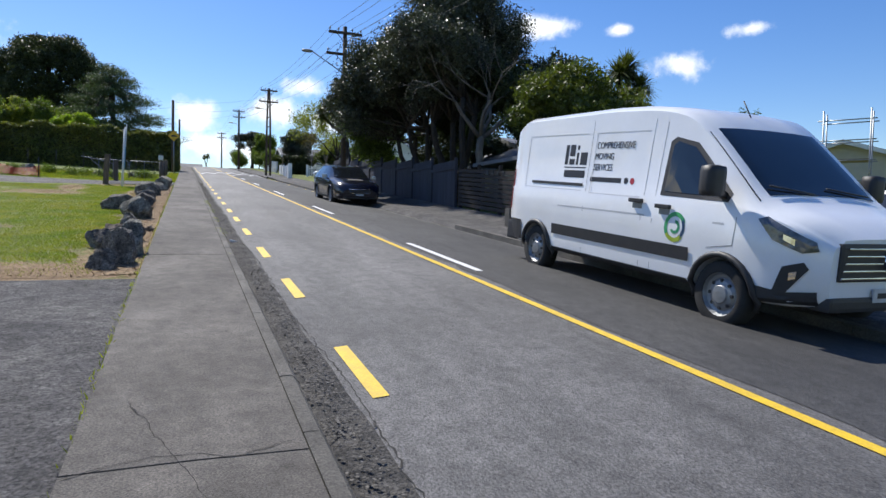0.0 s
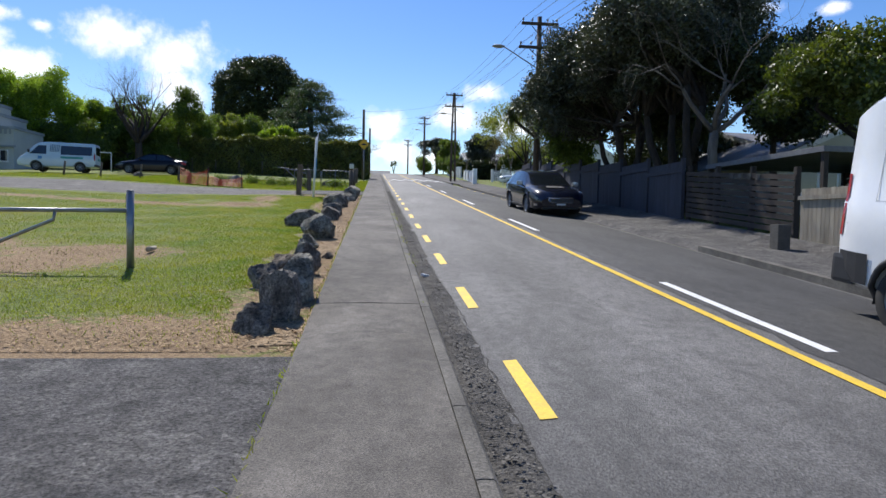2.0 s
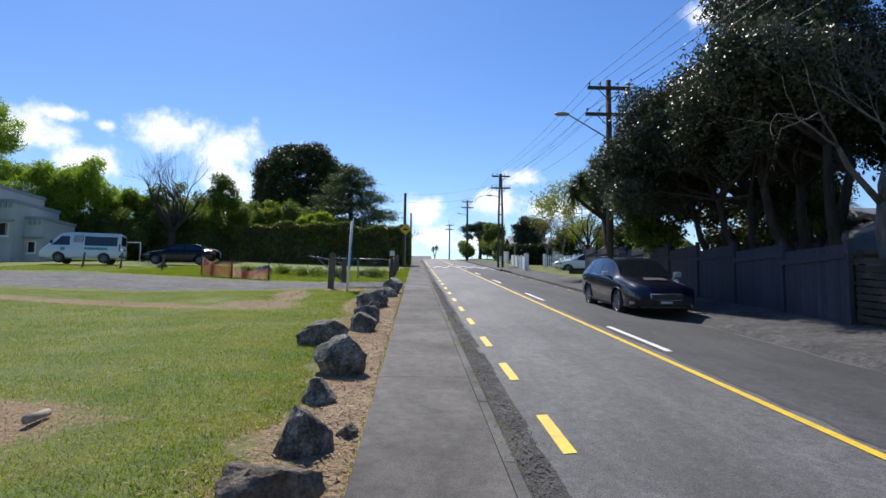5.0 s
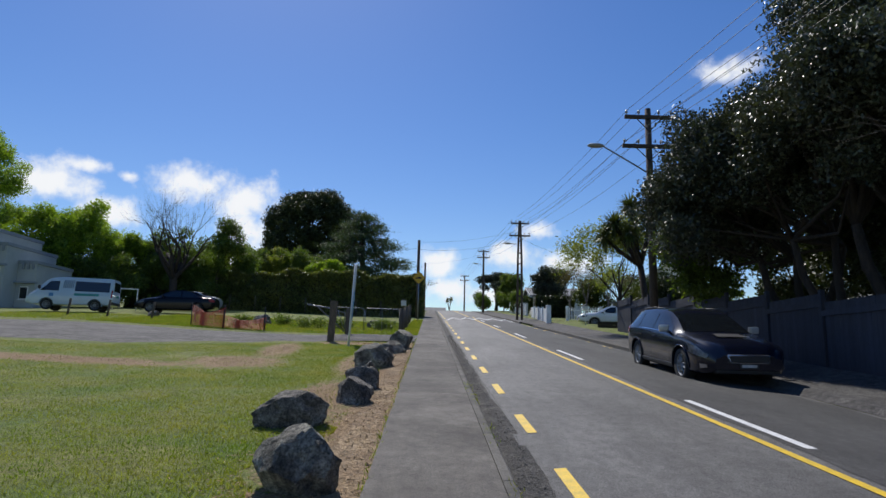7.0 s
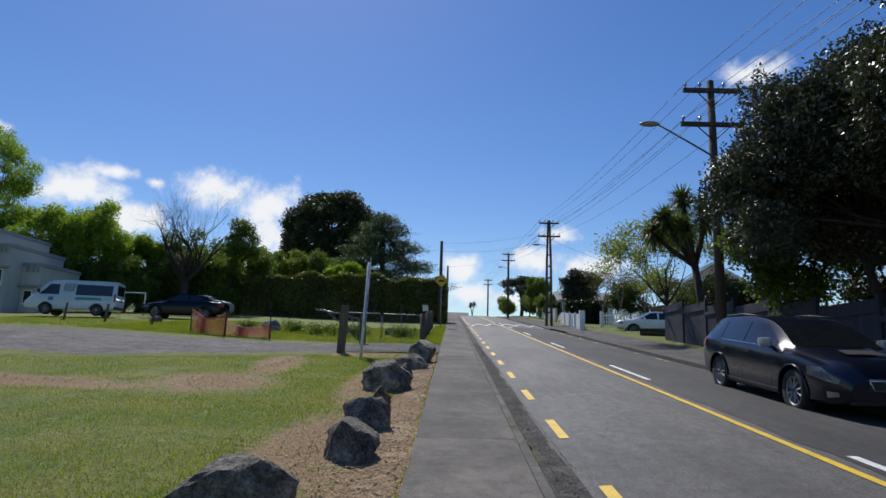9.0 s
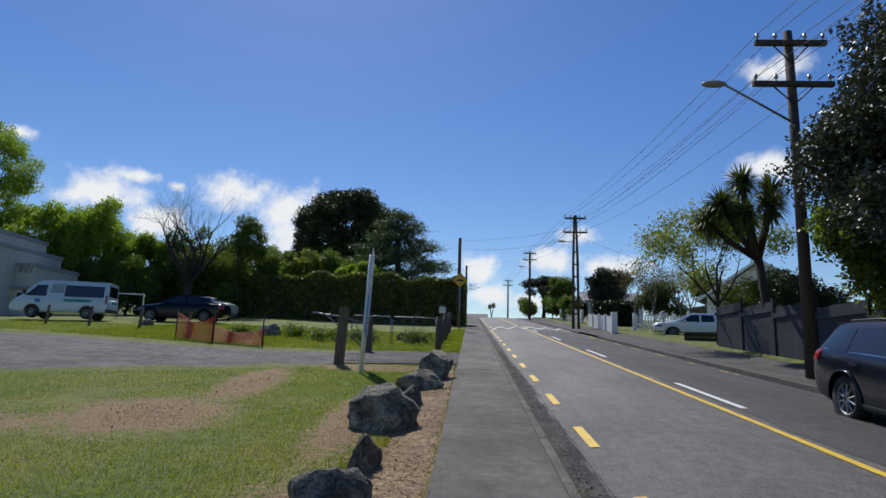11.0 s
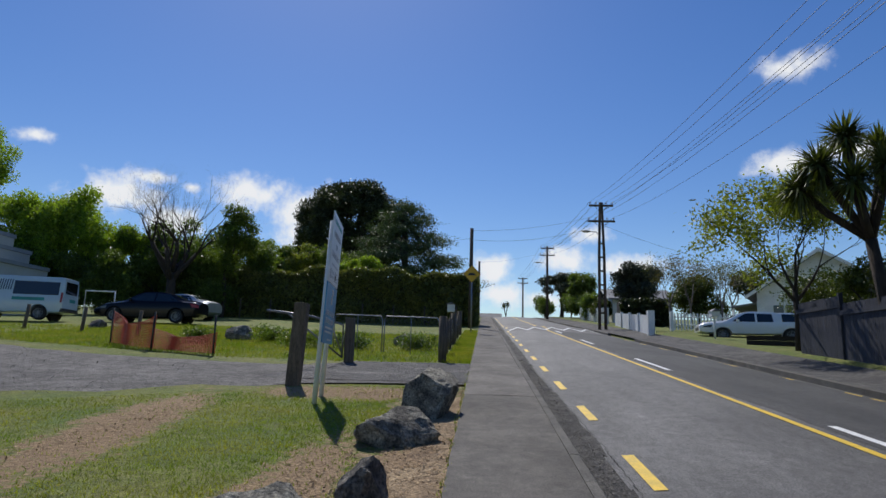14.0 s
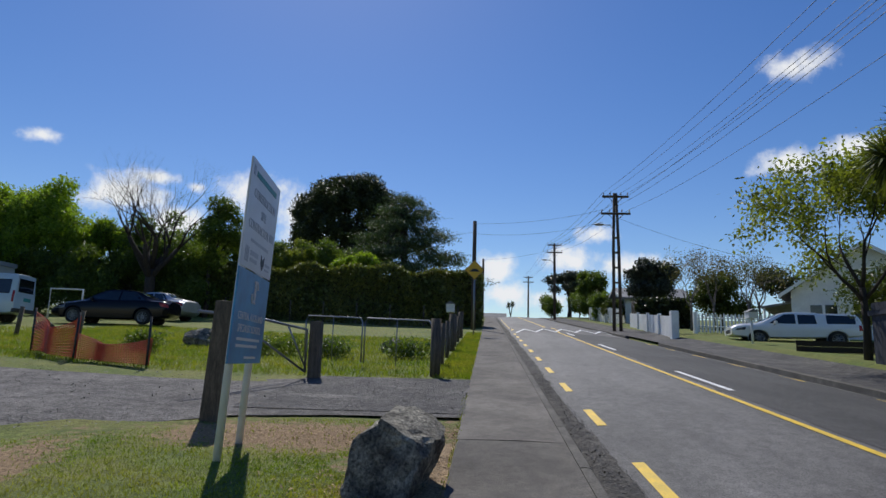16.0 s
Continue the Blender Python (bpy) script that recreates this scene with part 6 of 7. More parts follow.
boxed("roof", (-1.7, 2.4, -1.2, 3.4, 1.75, 1.87), ROOF_GREY, carport, 0.01)
for x, y in ((-1.6, -1.1), (-1.6, 3.3), (2.3, -1.1), (2.3, 3.3)):
    boxed("post", (x - 0.05, x + 0.05, y - 0.05, y + 0.05, -0.2, 1.75), SLAT, carport)
for k in range(10):
    boxed("wall_slat", (2.3, 2.33, -1.1, 3.3, 0.12 + 0.165 * k, 0.26 + 0.165 * k), SLAT, carport)
ne = gable_house("house", pose(27, 15.5, 1.2, 0, 0, -60), 9, 10, 2.4, 1.5, CREAM, ROOF_BROWN, "house with a brown tiled roof under scaffolding")
house_window(ne, -2.8, 0.9, 1.5, 1.2)
house_window(ne, 0.8, 0.9, 1.5, 1.2)
ne2 = gable_house("house", pose(33, 6.0, 0.6, 0, 0, -70), 9, 10, 2.6, 1.4, CREAM, ROOF_BROWN, "second house with a brown tiled roof")
house_window(ne2, -2.0, 0.9, 1.5, 1.2)
for sx, sy in ((22.6, 13.2), (27.0, 8.5)):
    sc = thing("scaffold", pose(sx, sy, gz(sx, sy), 0, 0, -60), "steel tube scaffold standing beside a house", "scaffold", "scaffolds")
    for x in (0, 1.6):
        for y in (0, 0.9):
            rod("standard", [(x, y, -0.2), (x, y, 4.4)], 0.03, STEEL, sc, 6)
    for z in (0.8, 1.6, 2.4, 3.2, 4.0):
        for y in (0, 0.9):
            rod("ledger", [(-0.2, y, z), (1.8, y, z)], 0.025, STEEL, sc, 6)
    boxed("deck", (0, 1.6, 0, 0.9, 2.4, 2.46), PALE_BOARD, sc)
pale = gable_house("house", pose(9.6, 75, 6.6, 0, 0, -90), 6, 5, 2.0, 1.0, WHITE, ROOF_GREY, "pale house behind the upper hedge")
crest = gable_house("house", pose(2.0, 150, 8.0, 0, 0, 90), 5, 7, 3.3, 1.6, WHITE, ROOF_GREY, "small white house beyond the crest")
house_window(crest, -1.5, 1.5, 1.0, 1.0)

# stepped two-storey block on the left
blk = thing("stucco_building", pose(-3.9, 2.0, 0.1), "pale green-grey stepped stucco school building with parapets", "building")
for k, (x0, x1, y0, y1, zt) in enumerate(((-46, -27.3, 46, 53, 9.9), (-27.3, -26.1, 47.2, 53, 8.85), (-26.1, -24.8, 48.6, 53, 7.8))):
    w = boxed("wall", (x0, x1, y0, y1, 3.0, zt), STUCCO, blk, 0.03)
    boxed("parapet", (x0 - 0.06, x1 + 0.08, y0 - 0.08, y1 + 0.06, zt - 0.12, zt + 0.12), STUCCO_BAND, w, 0.02)
    boxed("canopy_ledge", (x0 - 0.1, x1 + 0.15, y0 - 0.3, y0 + 0.02, zt - 1.5, zt - 1.36), STUCCO_BAND, w, 0.02)
    for j in range(int((x1 - x0) / 0.34) if k else 50):
        xr = x1 - 0.3 - 0.34 * j
        boxed("parapet_rib", (xr, xr + 0.16, y0 - 0.11, y0 - 0.05, zt - 0.5, zt + 0.05), STUCCO_BAND, w)
for x, z, w, h, y in ((-28.9, 6.9, 1.2, 1.1, 46), (-31.6, 6.9, 1.6, 1.1, 46), (-34.6, 6.9, 1.6, 1.1, 46), (-28.9, 4.5, 1.0, 1.2, 46), (-32, 4.6, 1.6, 1.1, 46), (-27.05, 6.3, 0.7, 1.0, 47.2), (-25.8, 5.2, 0.6, 0.9, 48.6)):
    house_window(blk, x, z, w, h, y - 0.01)

# ---- hedge ----
hedge = thing("hedge", pose(0, 0, 0), "long tall clipped dark green hedge behind the lawn", "hedge")
hn = 60000
u = rng.uniform(-27, -1.95, hn)
face = rng.random(hn)
zz = np.where(face < 0.72, rng.uniform(5.1, 8.85, hn), 8.85 + rng.normal(0, 0.09, hn))
yy = np.where(face < 0.72, 60.0 + np.abs(rng.normal(0, 0.14, hn)), rng.uniform(60, 62.5, hn))
bulge = 0.28 * np.sin(u * 0.9) * np.sin(u * 0.37 + 1) + 0.16 * np.sin(u * 2.3)
yy = yy + 0.35 * np.sin(zz * 1.9 + u * 0.6) * (face < 0.72) * 0.5
zz = zz + np.where(face >= 0.72, bulge, bulge * (zz - 5) / 4)
leaf_mesh("foliage", np.stack([u, yy, zz], 1), 0.2, HEDGE_LEAF, hedge, 0.55)
# solid dark box added inside, standing for the shade between the leaves
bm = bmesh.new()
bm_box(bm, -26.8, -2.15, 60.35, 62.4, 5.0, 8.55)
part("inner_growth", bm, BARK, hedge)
end = np.stack([-1.95 + rng.normal(0, 0.1, 5000), rng.uniform(60, 63, 5000), rng.uniform(5.1, 8.8, 5000)], 1)
leaf_mesh("foliage", end, 0.2, HEDGE_LEAF, hedge, 0.55)
for k in range(9):
    x = -20 + 2.1 * k
    st = thing("fence_post", pose(x, 59.4, gz(x, 59.4)), "pale thin fence post in front of the hedge", "post", "posts before the hedge")
    rod("shaft", [(0, 0, -0.1), (0, 0, 1.3)], 0.04, POST, st, 6)
hedge2 = thing("hedge", pose(0, 0, 0), "dark green clipped hedge behind the white fence", "hedge")
q = rng.random((14000, 3))
leaf_mesh("foliage", np.stack([8.2 + 3.4 * q[:, 0], 62.3 + 0.25 * rng.normal(size=14000), 5.3 + 2.3 * q[:, 2]], 1), 0.2, DEEP, hedge2, 0.55)
# dark filler box, the shaded depth of this hedge
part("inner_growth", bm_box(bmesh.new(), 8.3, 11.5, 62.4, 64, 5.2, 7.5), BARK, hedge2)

# ---- trees on the far side of the street ----
A_ = sub_blobs(6.8, 23.1, 7.1, 2.2, 1.7, 2.2, 46, 0.72)
tree("pohutukawa_tree", 8.5, 22.4, gz(8.5, 22.4), 2.6, 0.12, A_, 110000, 0.095, POHUTUKAWA, "dense dark-leaved evergreen tree overhanging the fence", trunks=3, limbs=8, inner=0.35)
B_ = sub_blobs(9.3, 19.5, 9.0, 2.5, 2.5, 2.9, 56, 0.8)
tree("pohutukawa_tree", 8.9, 19.0, gz(8.9, 19), 3.2, 0.15, B_, 130000, 0.1, POHUTUKAWA, "tall dark-leaved evergreen tree with several trunks", trunks=3, limbs=9, inner=0.35)
F_ = sub_blobs(7.6, 19.8, 7.4, 1.7, 2.8, 1.5, 30, 0.7)
tree("pohutukawa_tree", 8.4, 20.6, gz(8.4, 20.6), 3.0, 0.11, F_, 75000, 0.095, POHUTUKAWA, "dark-leaved evergreen tree leaning over the footpath", trunks=2, inner=0.35)
G_ = sub_blobs(7.7, 17.5, 7.6, 1.7, 1.2, 1.1, 16, 0.75)
tree("pohutukawa_tree", 8.6, 17.4, gz(8.6, 17.4), 4.0, 0.14, G_, 40000, 0.1, POHUTUKAWA, "dark-leaved evergreen tree shading the slat gate", inner=0.35)
D_ = sub_blobs(7.6, 25.7, 5.5, 1.3, 1.5, 1.6, 28, 0.6)
tree("evergreen_tree", 8.3, 26.2, gz(8.3, 26.2), 2.0, 0.12, D_, 44000, 0.12, MIDGREEN, "mid-green evergreen tree behind the fence and pole", trunks=2, inner=0.35)
E_ = sub_blobs(10.8, 23.0, 7.0, 2.2, 2.0, 2.4, 22, 0.95)
tree("evergreen_tree", 11.0, 23.0, gz(11, 23), 3.0, 0.12, E_, 34000, 0.16, DEEP, "dark evergreen tree behind the front row", inner=0.35)
O_ = sub_blobs(10.4, 12.3, 4.8, 2.3, 1.6, 1.0, 26, 0.6)
tree("broadleaf_tree", 10.6, 12.6, gz(10.6, 12.6), 2.2, 0.16, O_, 42000, 0.11, OLIVE, "rounded olive-green tree with yellowish new leaves", inner=0.4)
O2 = sub_blobs(14.6, 10.0, 3.2, 1.7, 1.2, 1.1, 18, 0.5)
tree("citrus_tree", 14.6, 10.0, gz(14.6, 10), 1.3, 0.1, O2, 22000, 0.1, OLIVE, "bushy orange-flecked garden tree behind the van", inner=0.4)
O3 = sub_blobs(11.4, 17.0, 5.9, 2.0, 1.6, 2.0, 34, 0.62)
tree("evergreen_tree", 11.4, 17.2, gz(11.4, 17.2), 2.4, 0.12, O3, 40000, 0.14, DEEP, "dark evergreen tree behind the carport", inner=0.35)
for x, y, z in ((11.4, 27.4, 5.2), (12.8, 24.6, 5.0)):
    tree("evergreen_tree", x, y, gz(x, y), 1.8, 0.1, sub_blobs(x, y, z, 1.5, 1.3, 1.4, 16, 0.6), 14000, 0.13, DEEP, "dark evergreen tree in the garden behind the fence", inner=0.35)
S_b = sub_blobs(8.6, 16.8, 2.2, 0.7, 1.0, 0.6, 8, 0.4)
tree("garden_shrub", 8.6, 16.8, gz(8.6, 16.8), 0.6, 0.05, S_b, 7000, 0.08, BRONZE, "pinkish-bronze shrub behind the fence")

bare = thing("bare_tree", pose(8.55, 15.6, gz(8.55, 15.6)), "leafless spreading tree with pale grey bark", "tree")
part("trunk", tube(bmesh.new(), [(0, 0, -0.2), (0.05, 0, 1.0), (-0.05, 0, 1.9), (0.0, 0, 2.5)], [0.17, 0.145, 0.13, 0.12], 10), PALE_BARK, bare, smooth=True)
for way, ln in (((-0.9, 0, 0.75), 1.7), ((-0.4, -0.4, 1.0), 1.6), ((0.5, 0.1, 1.0), 1.5), ((0.9, -0.3, 0.5), 1.6), ((0.1, 0.5, 1.0), 1.5)):
    bm = bmesh.new()
    branching(bm, (0, 0, 2.4), way, ln, 0.08, 5, 0.45, 0.32, 0.06, 7)
    part("limb", bm, PALE_BARK, bare, smooth=True)

# yucca-like cabbage trees
def cabbage_tree(x, y, heads, label):
    z = gz(x, y)
    t = thing("cabbage_tree", pose(x, y, z), label, "tree")
    bm = bmesh.new()
    c = np.mean(np.array(heads), axis=0) - np.array([x, y, z])
    fork = Vector((c[0] * 0.5, c[1] * 0.5, c[2] * 0.62))
    tube(bm, [(0, 0, -0.2), tuple(fork * 0.5), fork], [0.17, 0.14, 0.13], 9)
    bl, bf = [], []
    for hx, hy, hz in heads:
        hc = Vector((hx - x, hy - y, hz - z))
        tube(bm, [fork, fork.lerp(hc, 0.6) - Vector((0, 0, 0.1)), hc], [0.11, 0.09, 0.08], 7)
        for k in range(270):
            d = Vector(rng.normal(size=3))
            d.z = d.z * 0.8 + 0.25
            d.normalize()
            ln = rng.uniform(0.5, 0.85)
            s = d.cross(Vector((0, 0, 1))).normalized() * 0.028
            mid, tip = hc + d * ln * 0.55, hc + d * ln - Vector((0, 0, 0.28 * ln * (1 - max(0, d.z))))
            i = len(bl)
            bl += [hc - s * 0.5, hc + s * 0.5, mid + s, mid - s, tip]
            bf += [(i, i + 1, i + 2, i + 3), (i + 3, i + 2, i + 4)]
    part("trunk", bm, BARK, t, smooth=True)
    mesh_ob("crown", bl, bf, BLADE, t)
    return t


cabbage_tree(8.0, 32.2, [(6.5, 32.0, 7.7), (7.3, 32.3, 8.5), (7.9, 31.8, 7.6), (7.0, 31.6, 7.2), (6.2, 32.4, 7.2), (8.3, 32.6, 8.3)], "cabbage tree with spiky tufts leaning over the fence")
cabbage_tree(13.2, 13.5, [(12.8, 13.5, 6.3), (13.6, 13.4, 5.9), (13.2, 13.6, 6.6)], "spiky cabbage tree behind the rounded tree")
cabbage_tree(10.8, 21.0, [(10.2, 20.5, 4.6), (10.9, 20.6, 4.9)], "small cabbage tree in the shade behind the fence")
cabbage_tree(3.0, 142, [(2.6, 142, 14.0), (3.3, 142, 14.2)], "distant palm-like tree beyond the crest")


def sparse_tree(x, y, h, spread, leaf, count, material, label, bark=BARK, depth=4, r=0.09, ln=1.2, name="young_tree", stems=3):
    z = gz(x, y)
    t = thing(name, pose(x, y, z), label, "tree")
    bm, tips = bmesh.new(), []
    base = h * 0.38
    tube(bm, [(0, 0, -0.1), (0.03, 0, base * 0.5), (0, 0, base)], [r * 1.25, r, r * 0.9], 8)
    part("trunk", bm, bark, t, smooth=True)
    for k in range(stems):
        a = 2 * math.pi * k / stems + 0.6
        bm = bmesh.new()
        branching(bm, (0, 0, base * (0.8 + 0.2 * (k % 2))), (math.cos(a) * spread, math.sin(a) * spread, 1), ln, r * 0.6, depth, 0.4, 0.25, 0.08, 6, tips)
        part("limb", bm, bark, t, smooth=True)
    if count:
        tp_ = np.array([tuple(p) for p in tips])
        c = tp_[rng.integers(0, len(tp_), count)] + rng.normal(0, 0.22, (count, 3))
        leaf_mesh("crown", c, leaf, material, t, 0.5)
    return t


sparse_tree(8.2, 37.2, 4.8, 0.75, 0.12, 15000, NEW_LEAF, "young tree with sparse yellow-green spring leaves", depth=4, ln=1.25, stems=5)
for x, y in ((10.2, 57.5), (11.8, 58.5), (13.2, 57.0), (14.6, 59)):
    sparse_tree(x, y, 4.2, 0.5, 0.1, 1500, BRONZE, "bare twiggy garden tree with a few new leaves", PALE_BARK, 4, 0.07, 1.0, "garden_tree", 4)
for x, y, mt in ((10.4, 39.6, OLIVE), (12.2, 40.6, MIDGREEN), (9.6, 33.6, DEEP), (10.2, 36.4, OLIVE)):
    tree("garden_shrub", x, y, gz(x, y), 1.0, 0.07, sub_blobs(x, y, gz(x, y) + 1.7, 1.1, 0.8, 0.9, 10, 0.55), 10000, 0.1, mt, "leafy garden shrub behind the board fence", inner=0.3)
M_ = sub_blobs(10.2, 66.5, 9.4, 1.7, 1.4, 1.3, 18, 0.7)
tree("magnolia_tree", 10.2, 66.5, gz(10.2, 66.5), 2.4, 0.16, M_, 24000, 0.17, POHUTUKAWA, "round dark glossy-leaved tree above the white fence", inner=0.4)
M2 = sub_blobs(8.6, 82, 10.8, 1.4, 1.4, 1.2, 12, 0.7)
tree("evergreen_tree", 8.8, 82, gz(8.8, 82), 2.2, 0.16, M2, 14000, 0.18, MIDGREEN, "mid-green tree beside the upper footpath", inner=0.4)
M3 = sub_blobs(8.3, 97, 12.6, 2.3, 1.8, 1.3, 18, 0.9, 0.6)
tree("pohutukawa_tree", 8.3, 97, gz(8.3, 97), 2.6, 0.22, M3, 20000, 0.2, POHUTUKAWA, "flat-topped dark tree near the crest", inner=0.4)
M4 = sub_blobs(7.4, 76, 7.9, 0.7, 1.5, 0.7, 8, 0.5)
tree("garden_shrub", 8.9, 72.5, gz(8.9, 72.5), 0.8, 0.08, [(b[0] + 1.4, b[1] - 3.5, b[2] - 0.2, *b[3:]) for b in M4], 12000, 0.12, OLIVE, "yellow-green garden shrub by the fence")
for x, y, h in ((8.9, 78, 1.3), (9.2, 88, 1.5), (8.9, 93, 1.7), (6.9, 104, 1.4), (7.6, 112, 2.0), (-3.4, 100, 2.6), (-4.5, 112, 2.2), (9.6, 90, 1.6)):
    bb = sub_blobs(x, y, gz(x, y) + h, 1.0, 1.0, h * 0.6, 8, 0.7)
    tree("garden_shrub", x, y, gz(x, y), h * 0.7, 0.1, bb, 7000, 0.18, MIDGREEN, "leafy shrub beside the road near the crest")
b_ = sub_blobs(13.4, 61.5, 7.6, 2.6, 1.2, 1.4, 14, 0.8)
tree("garden_tree", 13.4, 62, gz(13, 62), 1.6, 0.12, b_, 14000, 0.16, OLIVE, "olive-green garden tree behind the bungalow hedge")
b_ = sub_blobs(18.5, 60.5, 8.6, 3.0, 1.6, 1.6, 14, 0.9)
tree("garden_tree", 18.5, 61, gz(18, 61), 2.4, 0.15, b_, 14000, 0.18, DEEP, "dark garden tree behind the bungalow")

# ---- trees on the left ----
T1 = []
for k in range(130):
    a, f = 2.39996 * k, (k + 0.5) / 130
    el = math.asin(1.6 * f - 0.6)
    rr_ = rng.uniform(0.78, 1.05)
    q = rng.uniform(0.7, 1.5)
    T1.append((-16.9 + 5.8 * rr_ * math.cos(el) * math.cos(a), 88 + 4.6 * rr_ * math.cos(el) * math.sin(a), 16.6 + 6.3 * rr_ * math.sin(el), q, q, 0.75 * q))
tree("totara_tree", -16.8, 88, gz(-16, 88), 6.5, 0.55, T1, 110000, 0.27, DEEP, "huge dome-shaped dark evergreen tree beyond the hedge", inner=0.4, limbs=14)
C1 = []
for k in range(26):
    a, f = 2.4 * k, k / 26
    r = 5.2 * (1 - f) ** 0.8 + 0.3
    C1.append((-8.6 + 0.75 * r * math.cos(a), 74 + 0.7 * r * math.sin(a), 9.8 + 7.6 * f, 0.9 + 0.34 * r, 0.9 + 0.3 * r, 0.45))
tree("conifer_tree", -8.6, 74, gz(-8.6, 74), 9.0, 0.3, C1, 60000, 0.24, CONIFER, "broad blue-green conifer with layered drooping branches", limbs=16, aspect=0.22, inner=0.2, rough=0.5)
sparse_tree(-22.0, 57.6, 7.6, 0.78, 0.1, 0, None, "large nearly leafless dark-branched tree behind the cars", BARK, 6, 0.32, 2.4, "bare_tree", 9)
Lf = sub_blobs(-18.2, 58.6, 10.6, 1.3, 1.2, 1.9, 12, 0.7)
tree("leafy_tree", -19.0, 59, gz(-19, 59), 3.2, 0.14, Lf, 12000, 0.16, MIDGREEN, "slender leafy tree beside the bare tree", inner=0.3)
for k, (x, y, z, rx, rz, n, c, mt, lab) in enumerate((
    (-35.0, 59.5, 10.6, 3.8, 3.7, 40, 66000, SPRING, "broad spring-green tree behind the building"), (-30.2, 59.0, 10.3, 3.3, 3.7, 38, 62000, SPRING, "bright spring-green tree behind the minibus"),
    (-41.5, 62, 15.6, 3.6, 6.0, 34, 40000, SPRING, "tall spring-green tree above the building"), (-26.6, 60.0, 9.2, 2.4, 2.9, 26, 36000, SPRING, "spring-green tree beside the bare tree"), (-23.2, 61.5, 9.2, 3.6, 3.2, 32, 50000, MIDGREEN, "mid-green tree behind the bare tree"),
    (-19.2, 62.5, 9.0, 3.0, 2.8, 28, 42000, MIDGREEN, "mid-green bushy tree beside the hedge"), (-18.4, 72, 10.9, 2.4, 2.2, 18, 18000, NEW_LEAF, "yellow-green tree above the hedge"), (-14.2, 73, 11.2, 3.0, 2.0, 22, 20000, MIDGREEN, "olive-green shrubby tree above the hedge"),
    (-20.0, 72, 11.0, 2.2, 2.0, 12, 12000, MIDGREEN, "pale green tree behind the hedge"), (-11.6, 68, 10.0, 2.0, 1.0, 10, 12000, SPRING, "yellow-green shrub top above the hedge"))):
    tree("leafy_tree", x, y, gz(x, y), 3.0, 0.2, sub_blobs(x, y, z, rx, rx * 0.7, rz, int(n * 1.7), rx * 0.26), c, 0.19, mt, lab, inner=0.35)
for k, (x, y) in enumerate(((-29.5, 57.5), (-26.4, 57.4), (-23.4, 58.8), (-20.2, 59.4), (-32.5, 57))):
    tree("dark_shrub", x, y, gz(x, y), 1.4, 0.12, sub_blobs(x, y, gz(x, y) + 2.2, 1.8, 0.9, 2.0, 16, 0.9), 18000, 0.16, MIDGREEN, "dense dark shrub in the shade behind the cars", inner=0.4)
# weeds by the gate and boulders
for k, (x, y) in enumerate(((-5.3, 36.0), (-3.2, 36.4), (-8.4, 38.2), (-6.9, 36.2), (-9.7, 35.6))):
    bb = [(x + rng.normal(0, 0.3), y + rng.normal(0, 0.2), gz(x, y) + 0.25, 0.35, 0.3, 0.28) for _ in range(5)]
    t = thing("weed_clump", pose(x, y, gz(x, y)), "tall green weeds in uncut grass", "weeds", "weeds by the gate")
    leaf_mesh("foliage", clump_points([(b[0] - x, b[1] - y, 0.25, *b[3:]) for b in bb], 1500, 0.1), 0.11, MIDGREEN, t, 0.3)

# ---- grass blades ----
def blades(name, pts, h, material, label):
    n = len(pts)
    a = rng.uniform(0, 2 * math.pi, n)
    hh = h * rng.uniform(0.5, 1.3, n)
    side = np.stack([np.cos(a), np.sin(a), np.zeros(n)], 1) * (0.003 + 0.07 * hh)[:, None]
    tip = rng.normal(0, 0.5, (n, 3)) * hh[:, None]
    tip[:, 2] = hh
    v = np.stack([pts - side, pts + side, pts + tip], 1)
    me = bpy.data.meshes.new(name)
    me.vertices.add(3 * n)
    me.vertices.foreach_set("co", v.ravel())
    me.loops.add(3 * n)
    me.loops.foreach_set("vertex_index", np.arange(3 * n, dtype=np.int32))
    me.polygons.add(n)
    me.polygons.foreach_set("loop_start", np.arange(0, 3 * n, 3, dtype=np.int32))
    me.update(calc_edges=True)
    me.materials.append(material)
    return tagged(new(name, me), label, "grass", "", "stuff")


def scatter(n, x0, x1, y0, y1, power=1.0):
    """Ground points, denser towards x1 for a power above 1."""
    p = np.stack([x1 - (x1 - x0) * rng.random(n) ** power, rng.uniform(y0, y1, n)], 1)
    ok = np.ones(n, bool)
    for cx, cy, rx, ry, tn in BLOTS:
        u, v = (p[:, 0] - cx) * math.cos(tn) + (p[:, 1] - cy) * math.sin(tn), -(p[:, 0] - cx) * math.sin(tn) + (p[:, 1] - cy) * math.cos(tn)
        ok &= ((u / rx) ** 2 + (v / ry) ** 2 > rng.uniform(0.5, 1.5, n)) | (rng.random(n) < 0.1)
    edge = -2.4 + 0.25 * np.sin(p[:, 1] * 2.1) + 0.12 * np.sin(p[:, 1] * 5.3)
    ok &= (p[:, 0] < edge) | (p[:, 1] > 32.2) | (rng.random(n) < 0.03)
    drive = (p[:, 1] > 27.9 - 4.8 * np.clip((-p[:, 0] - 3.6) / 6.9, 0, 1)) & (p[:, 1] < 31.8 + 2.6 * np.clip((-p[:, 0] - 6) / 12, 0, 1))
    p = p[ok & ~drive]
    return np.array([(x, y, gz(x, y) - 0.01) for x, y in p])


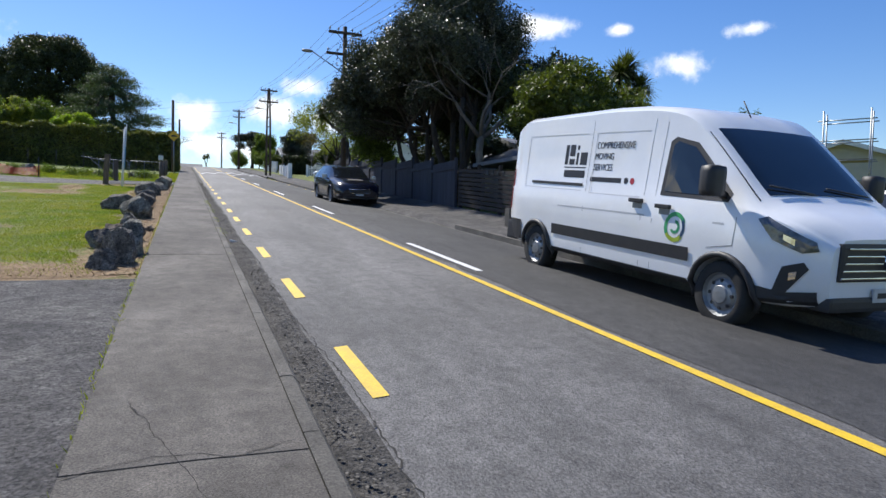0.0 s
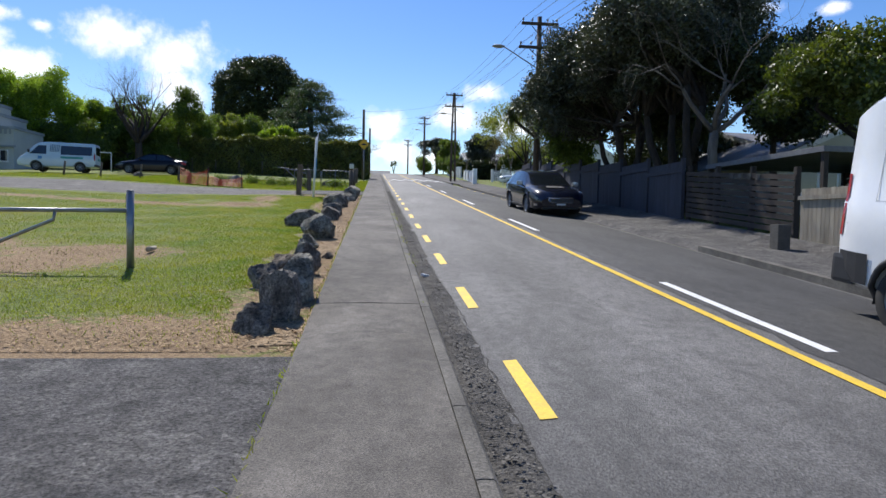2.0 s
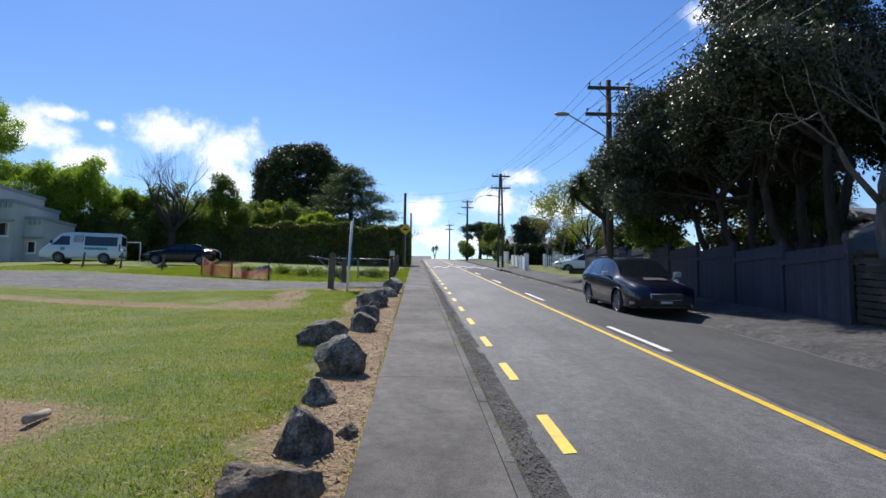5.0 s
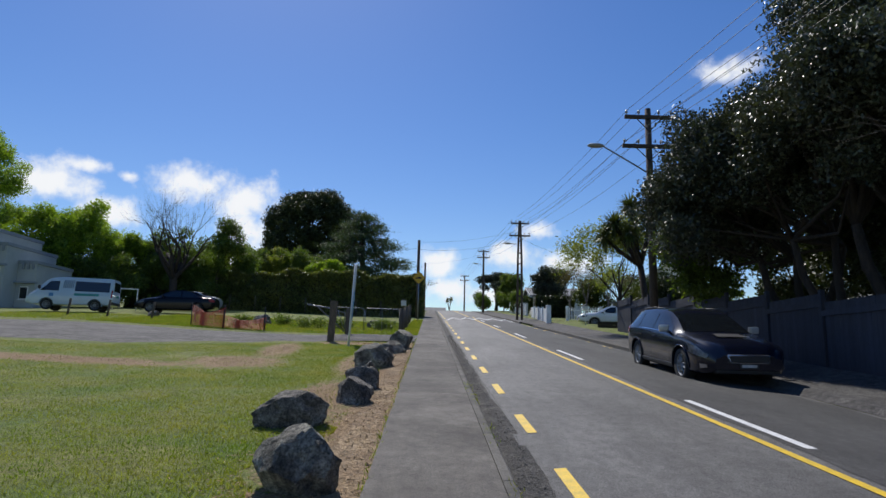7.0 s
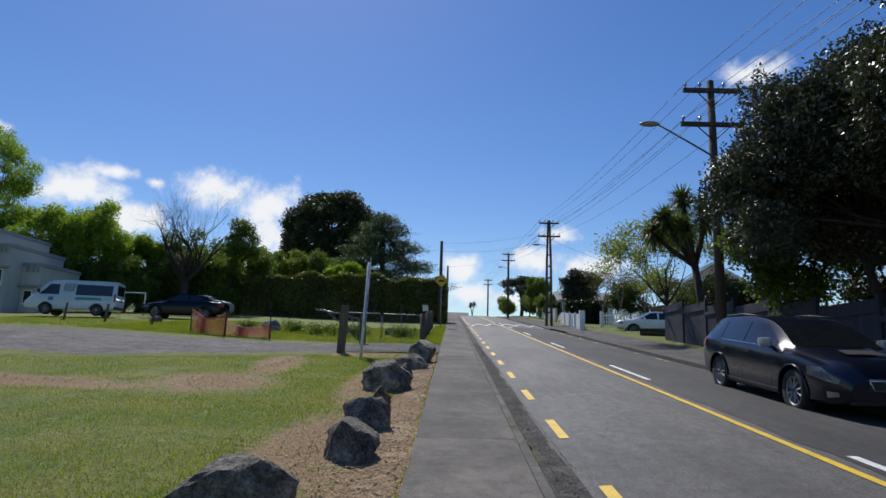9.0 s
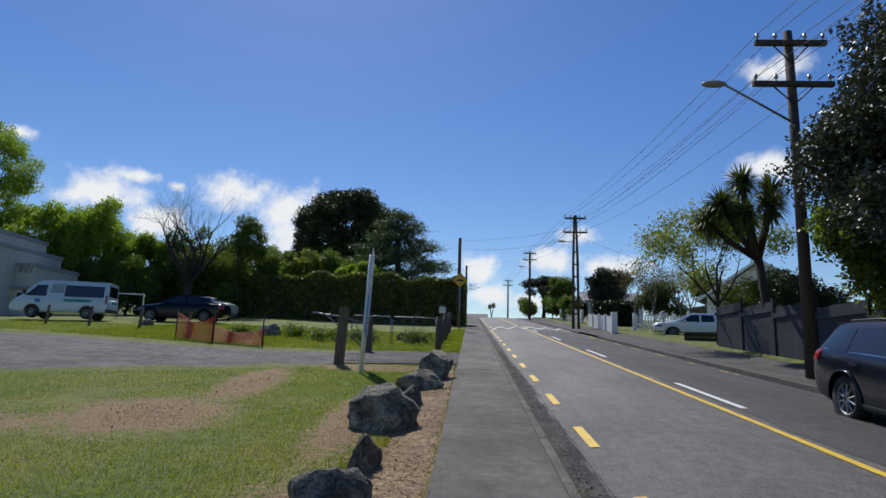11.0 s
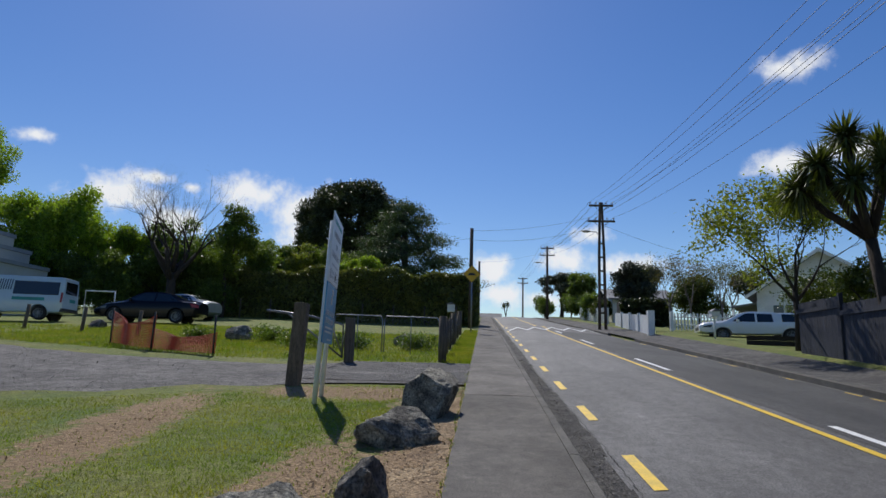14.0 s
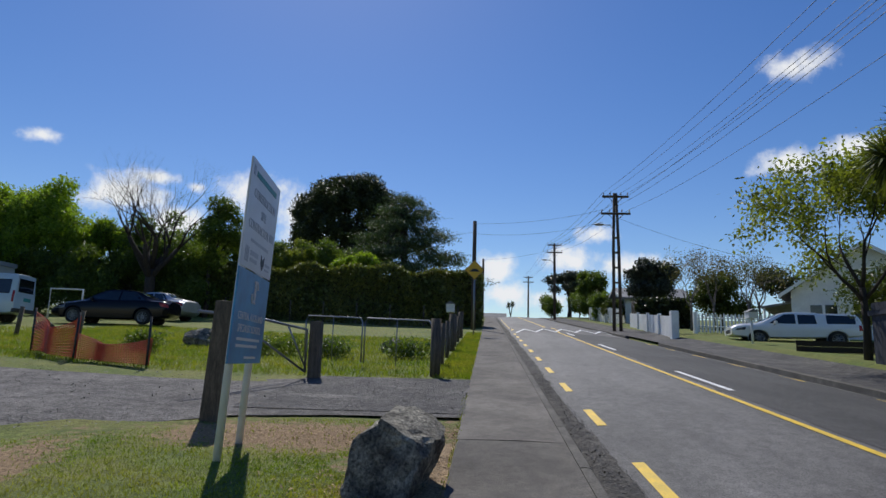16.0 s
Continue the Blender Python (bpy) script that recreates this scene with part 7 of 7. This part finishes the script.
blades("grass", scatter(400000, -19, -2.2, 3.4, 28, 1.9), 0.026, GRASS, "short green mown grass")
blades("grass", np.concatenate([scatter(14000, -2.35, -1.68, 32.4, 52), scatter(60000, -16, -2.5, 32.2, 46), scatter(20000, -24, -8, 33, 42)]), 0.085, GRASS, "longer green grass beyond the driveway")
tuft = [(x, y) for x, y in zip(-1.665 + rng.normal(0, 0.015, 900), rng.uniform(-4, 30, 900))] + [(x, y) for x, y in zip(-0.5 + rng.normal(0, 0.04, 500), rng.uniform(4.5, 20, 500)) if noise.noise((0, y * 0.8, 1)) > 0]
blades("grass", np.array([(x, y, prof(y) + 0.07) for x, y in tuft]), 0.04, GRASS, "weedy grass tufts along the footpath edges")
# loose stones and bark chips on the soil strip
cn = 15000
cx, cy = -1.66 - np.abs(rng.normal(0, 0.55, cn)).clip(0, 1.6), rng.uniform(3.3, 27.9, cn)
for bx, by, brx, bry, bt in BLOTS:
    k = int(700 * brx * bry)
    cx, cy = np.append(cx, bx + brx * rng.normal(0, 0.4, k)), np.append(cy, np.maximum(by + bry * rng.normal(0, 0.4, k), 3.3))
leaf_mesh("bark_chips", np.array([(x, y, gz(x, y) + 0.006) for x, y in zip(cx, cy)]), 0.045, mat("bark_chip", (0.38, 0.275, 0.15), (0.24, 0.155, 0.085), 8, 0.95, isle=0.5), None, 0.3, 4.0, None, 0.15)
tagged(bpy.data.objects["bark_chips"], "loose bark chips and dry leaves on soil", "bark chips", "", "stuff")

# loose stones on the gravel driveway and crossing
gn = 16000
gx, gy = -1.7 - 22 * rng.random(gn) ** 1.3, 23.4 + 10.6 * rng.random(gn)
keep_ = (gy > 28.2 - 4.8 * np.clip((-gx - 3.6) / 6.9, 0, 1)) & (gy < 31.6 + 2.6 * np.clip((-gx - 6) / 12, 0, 1))
gx, gy = gx[keep_], gy[keep_]
leaf_mesh("gravel_stones", np.array([(x, y, gz(x, y) + (0.03 if y > 20 else 0.008)) for x, y in zip(gx, gy)]), 0.03, mat("gravel_stone", (0.22, 0.21, 0.19), (0.13, 0.125, 0.115), 5, 0.95, isle=0.4), None, 0.8, 4.0, None, 0.15)
tagged(bpy.data.objects["gravel_stones"], "loose grey stones on the driveway", "gravel", "", "stuff")

# grit and small stones in the near gutter
sn = 5000
sx, sy = rng.normal(-0.32, 0.07, sn).clip(-0.44, -0.16), rng.uniform(-4, 34, sn)
leaf_mesh("gutter_grit", np.array([(x, y, gz(x, y) + 0.02) for x, y in zip(sx, sy)]), 0.024, mat("grit", (0.13, 0.12, 0.105), (0.07, 0.064, 0.056), 9, 0.95, isle=0.5), None, 0.8, 4.0, None, 0.2)
tagged(bpy.data.objects["gutter_grit"], "loose grit and small stones in the gutter", "grit", "", "stuff")
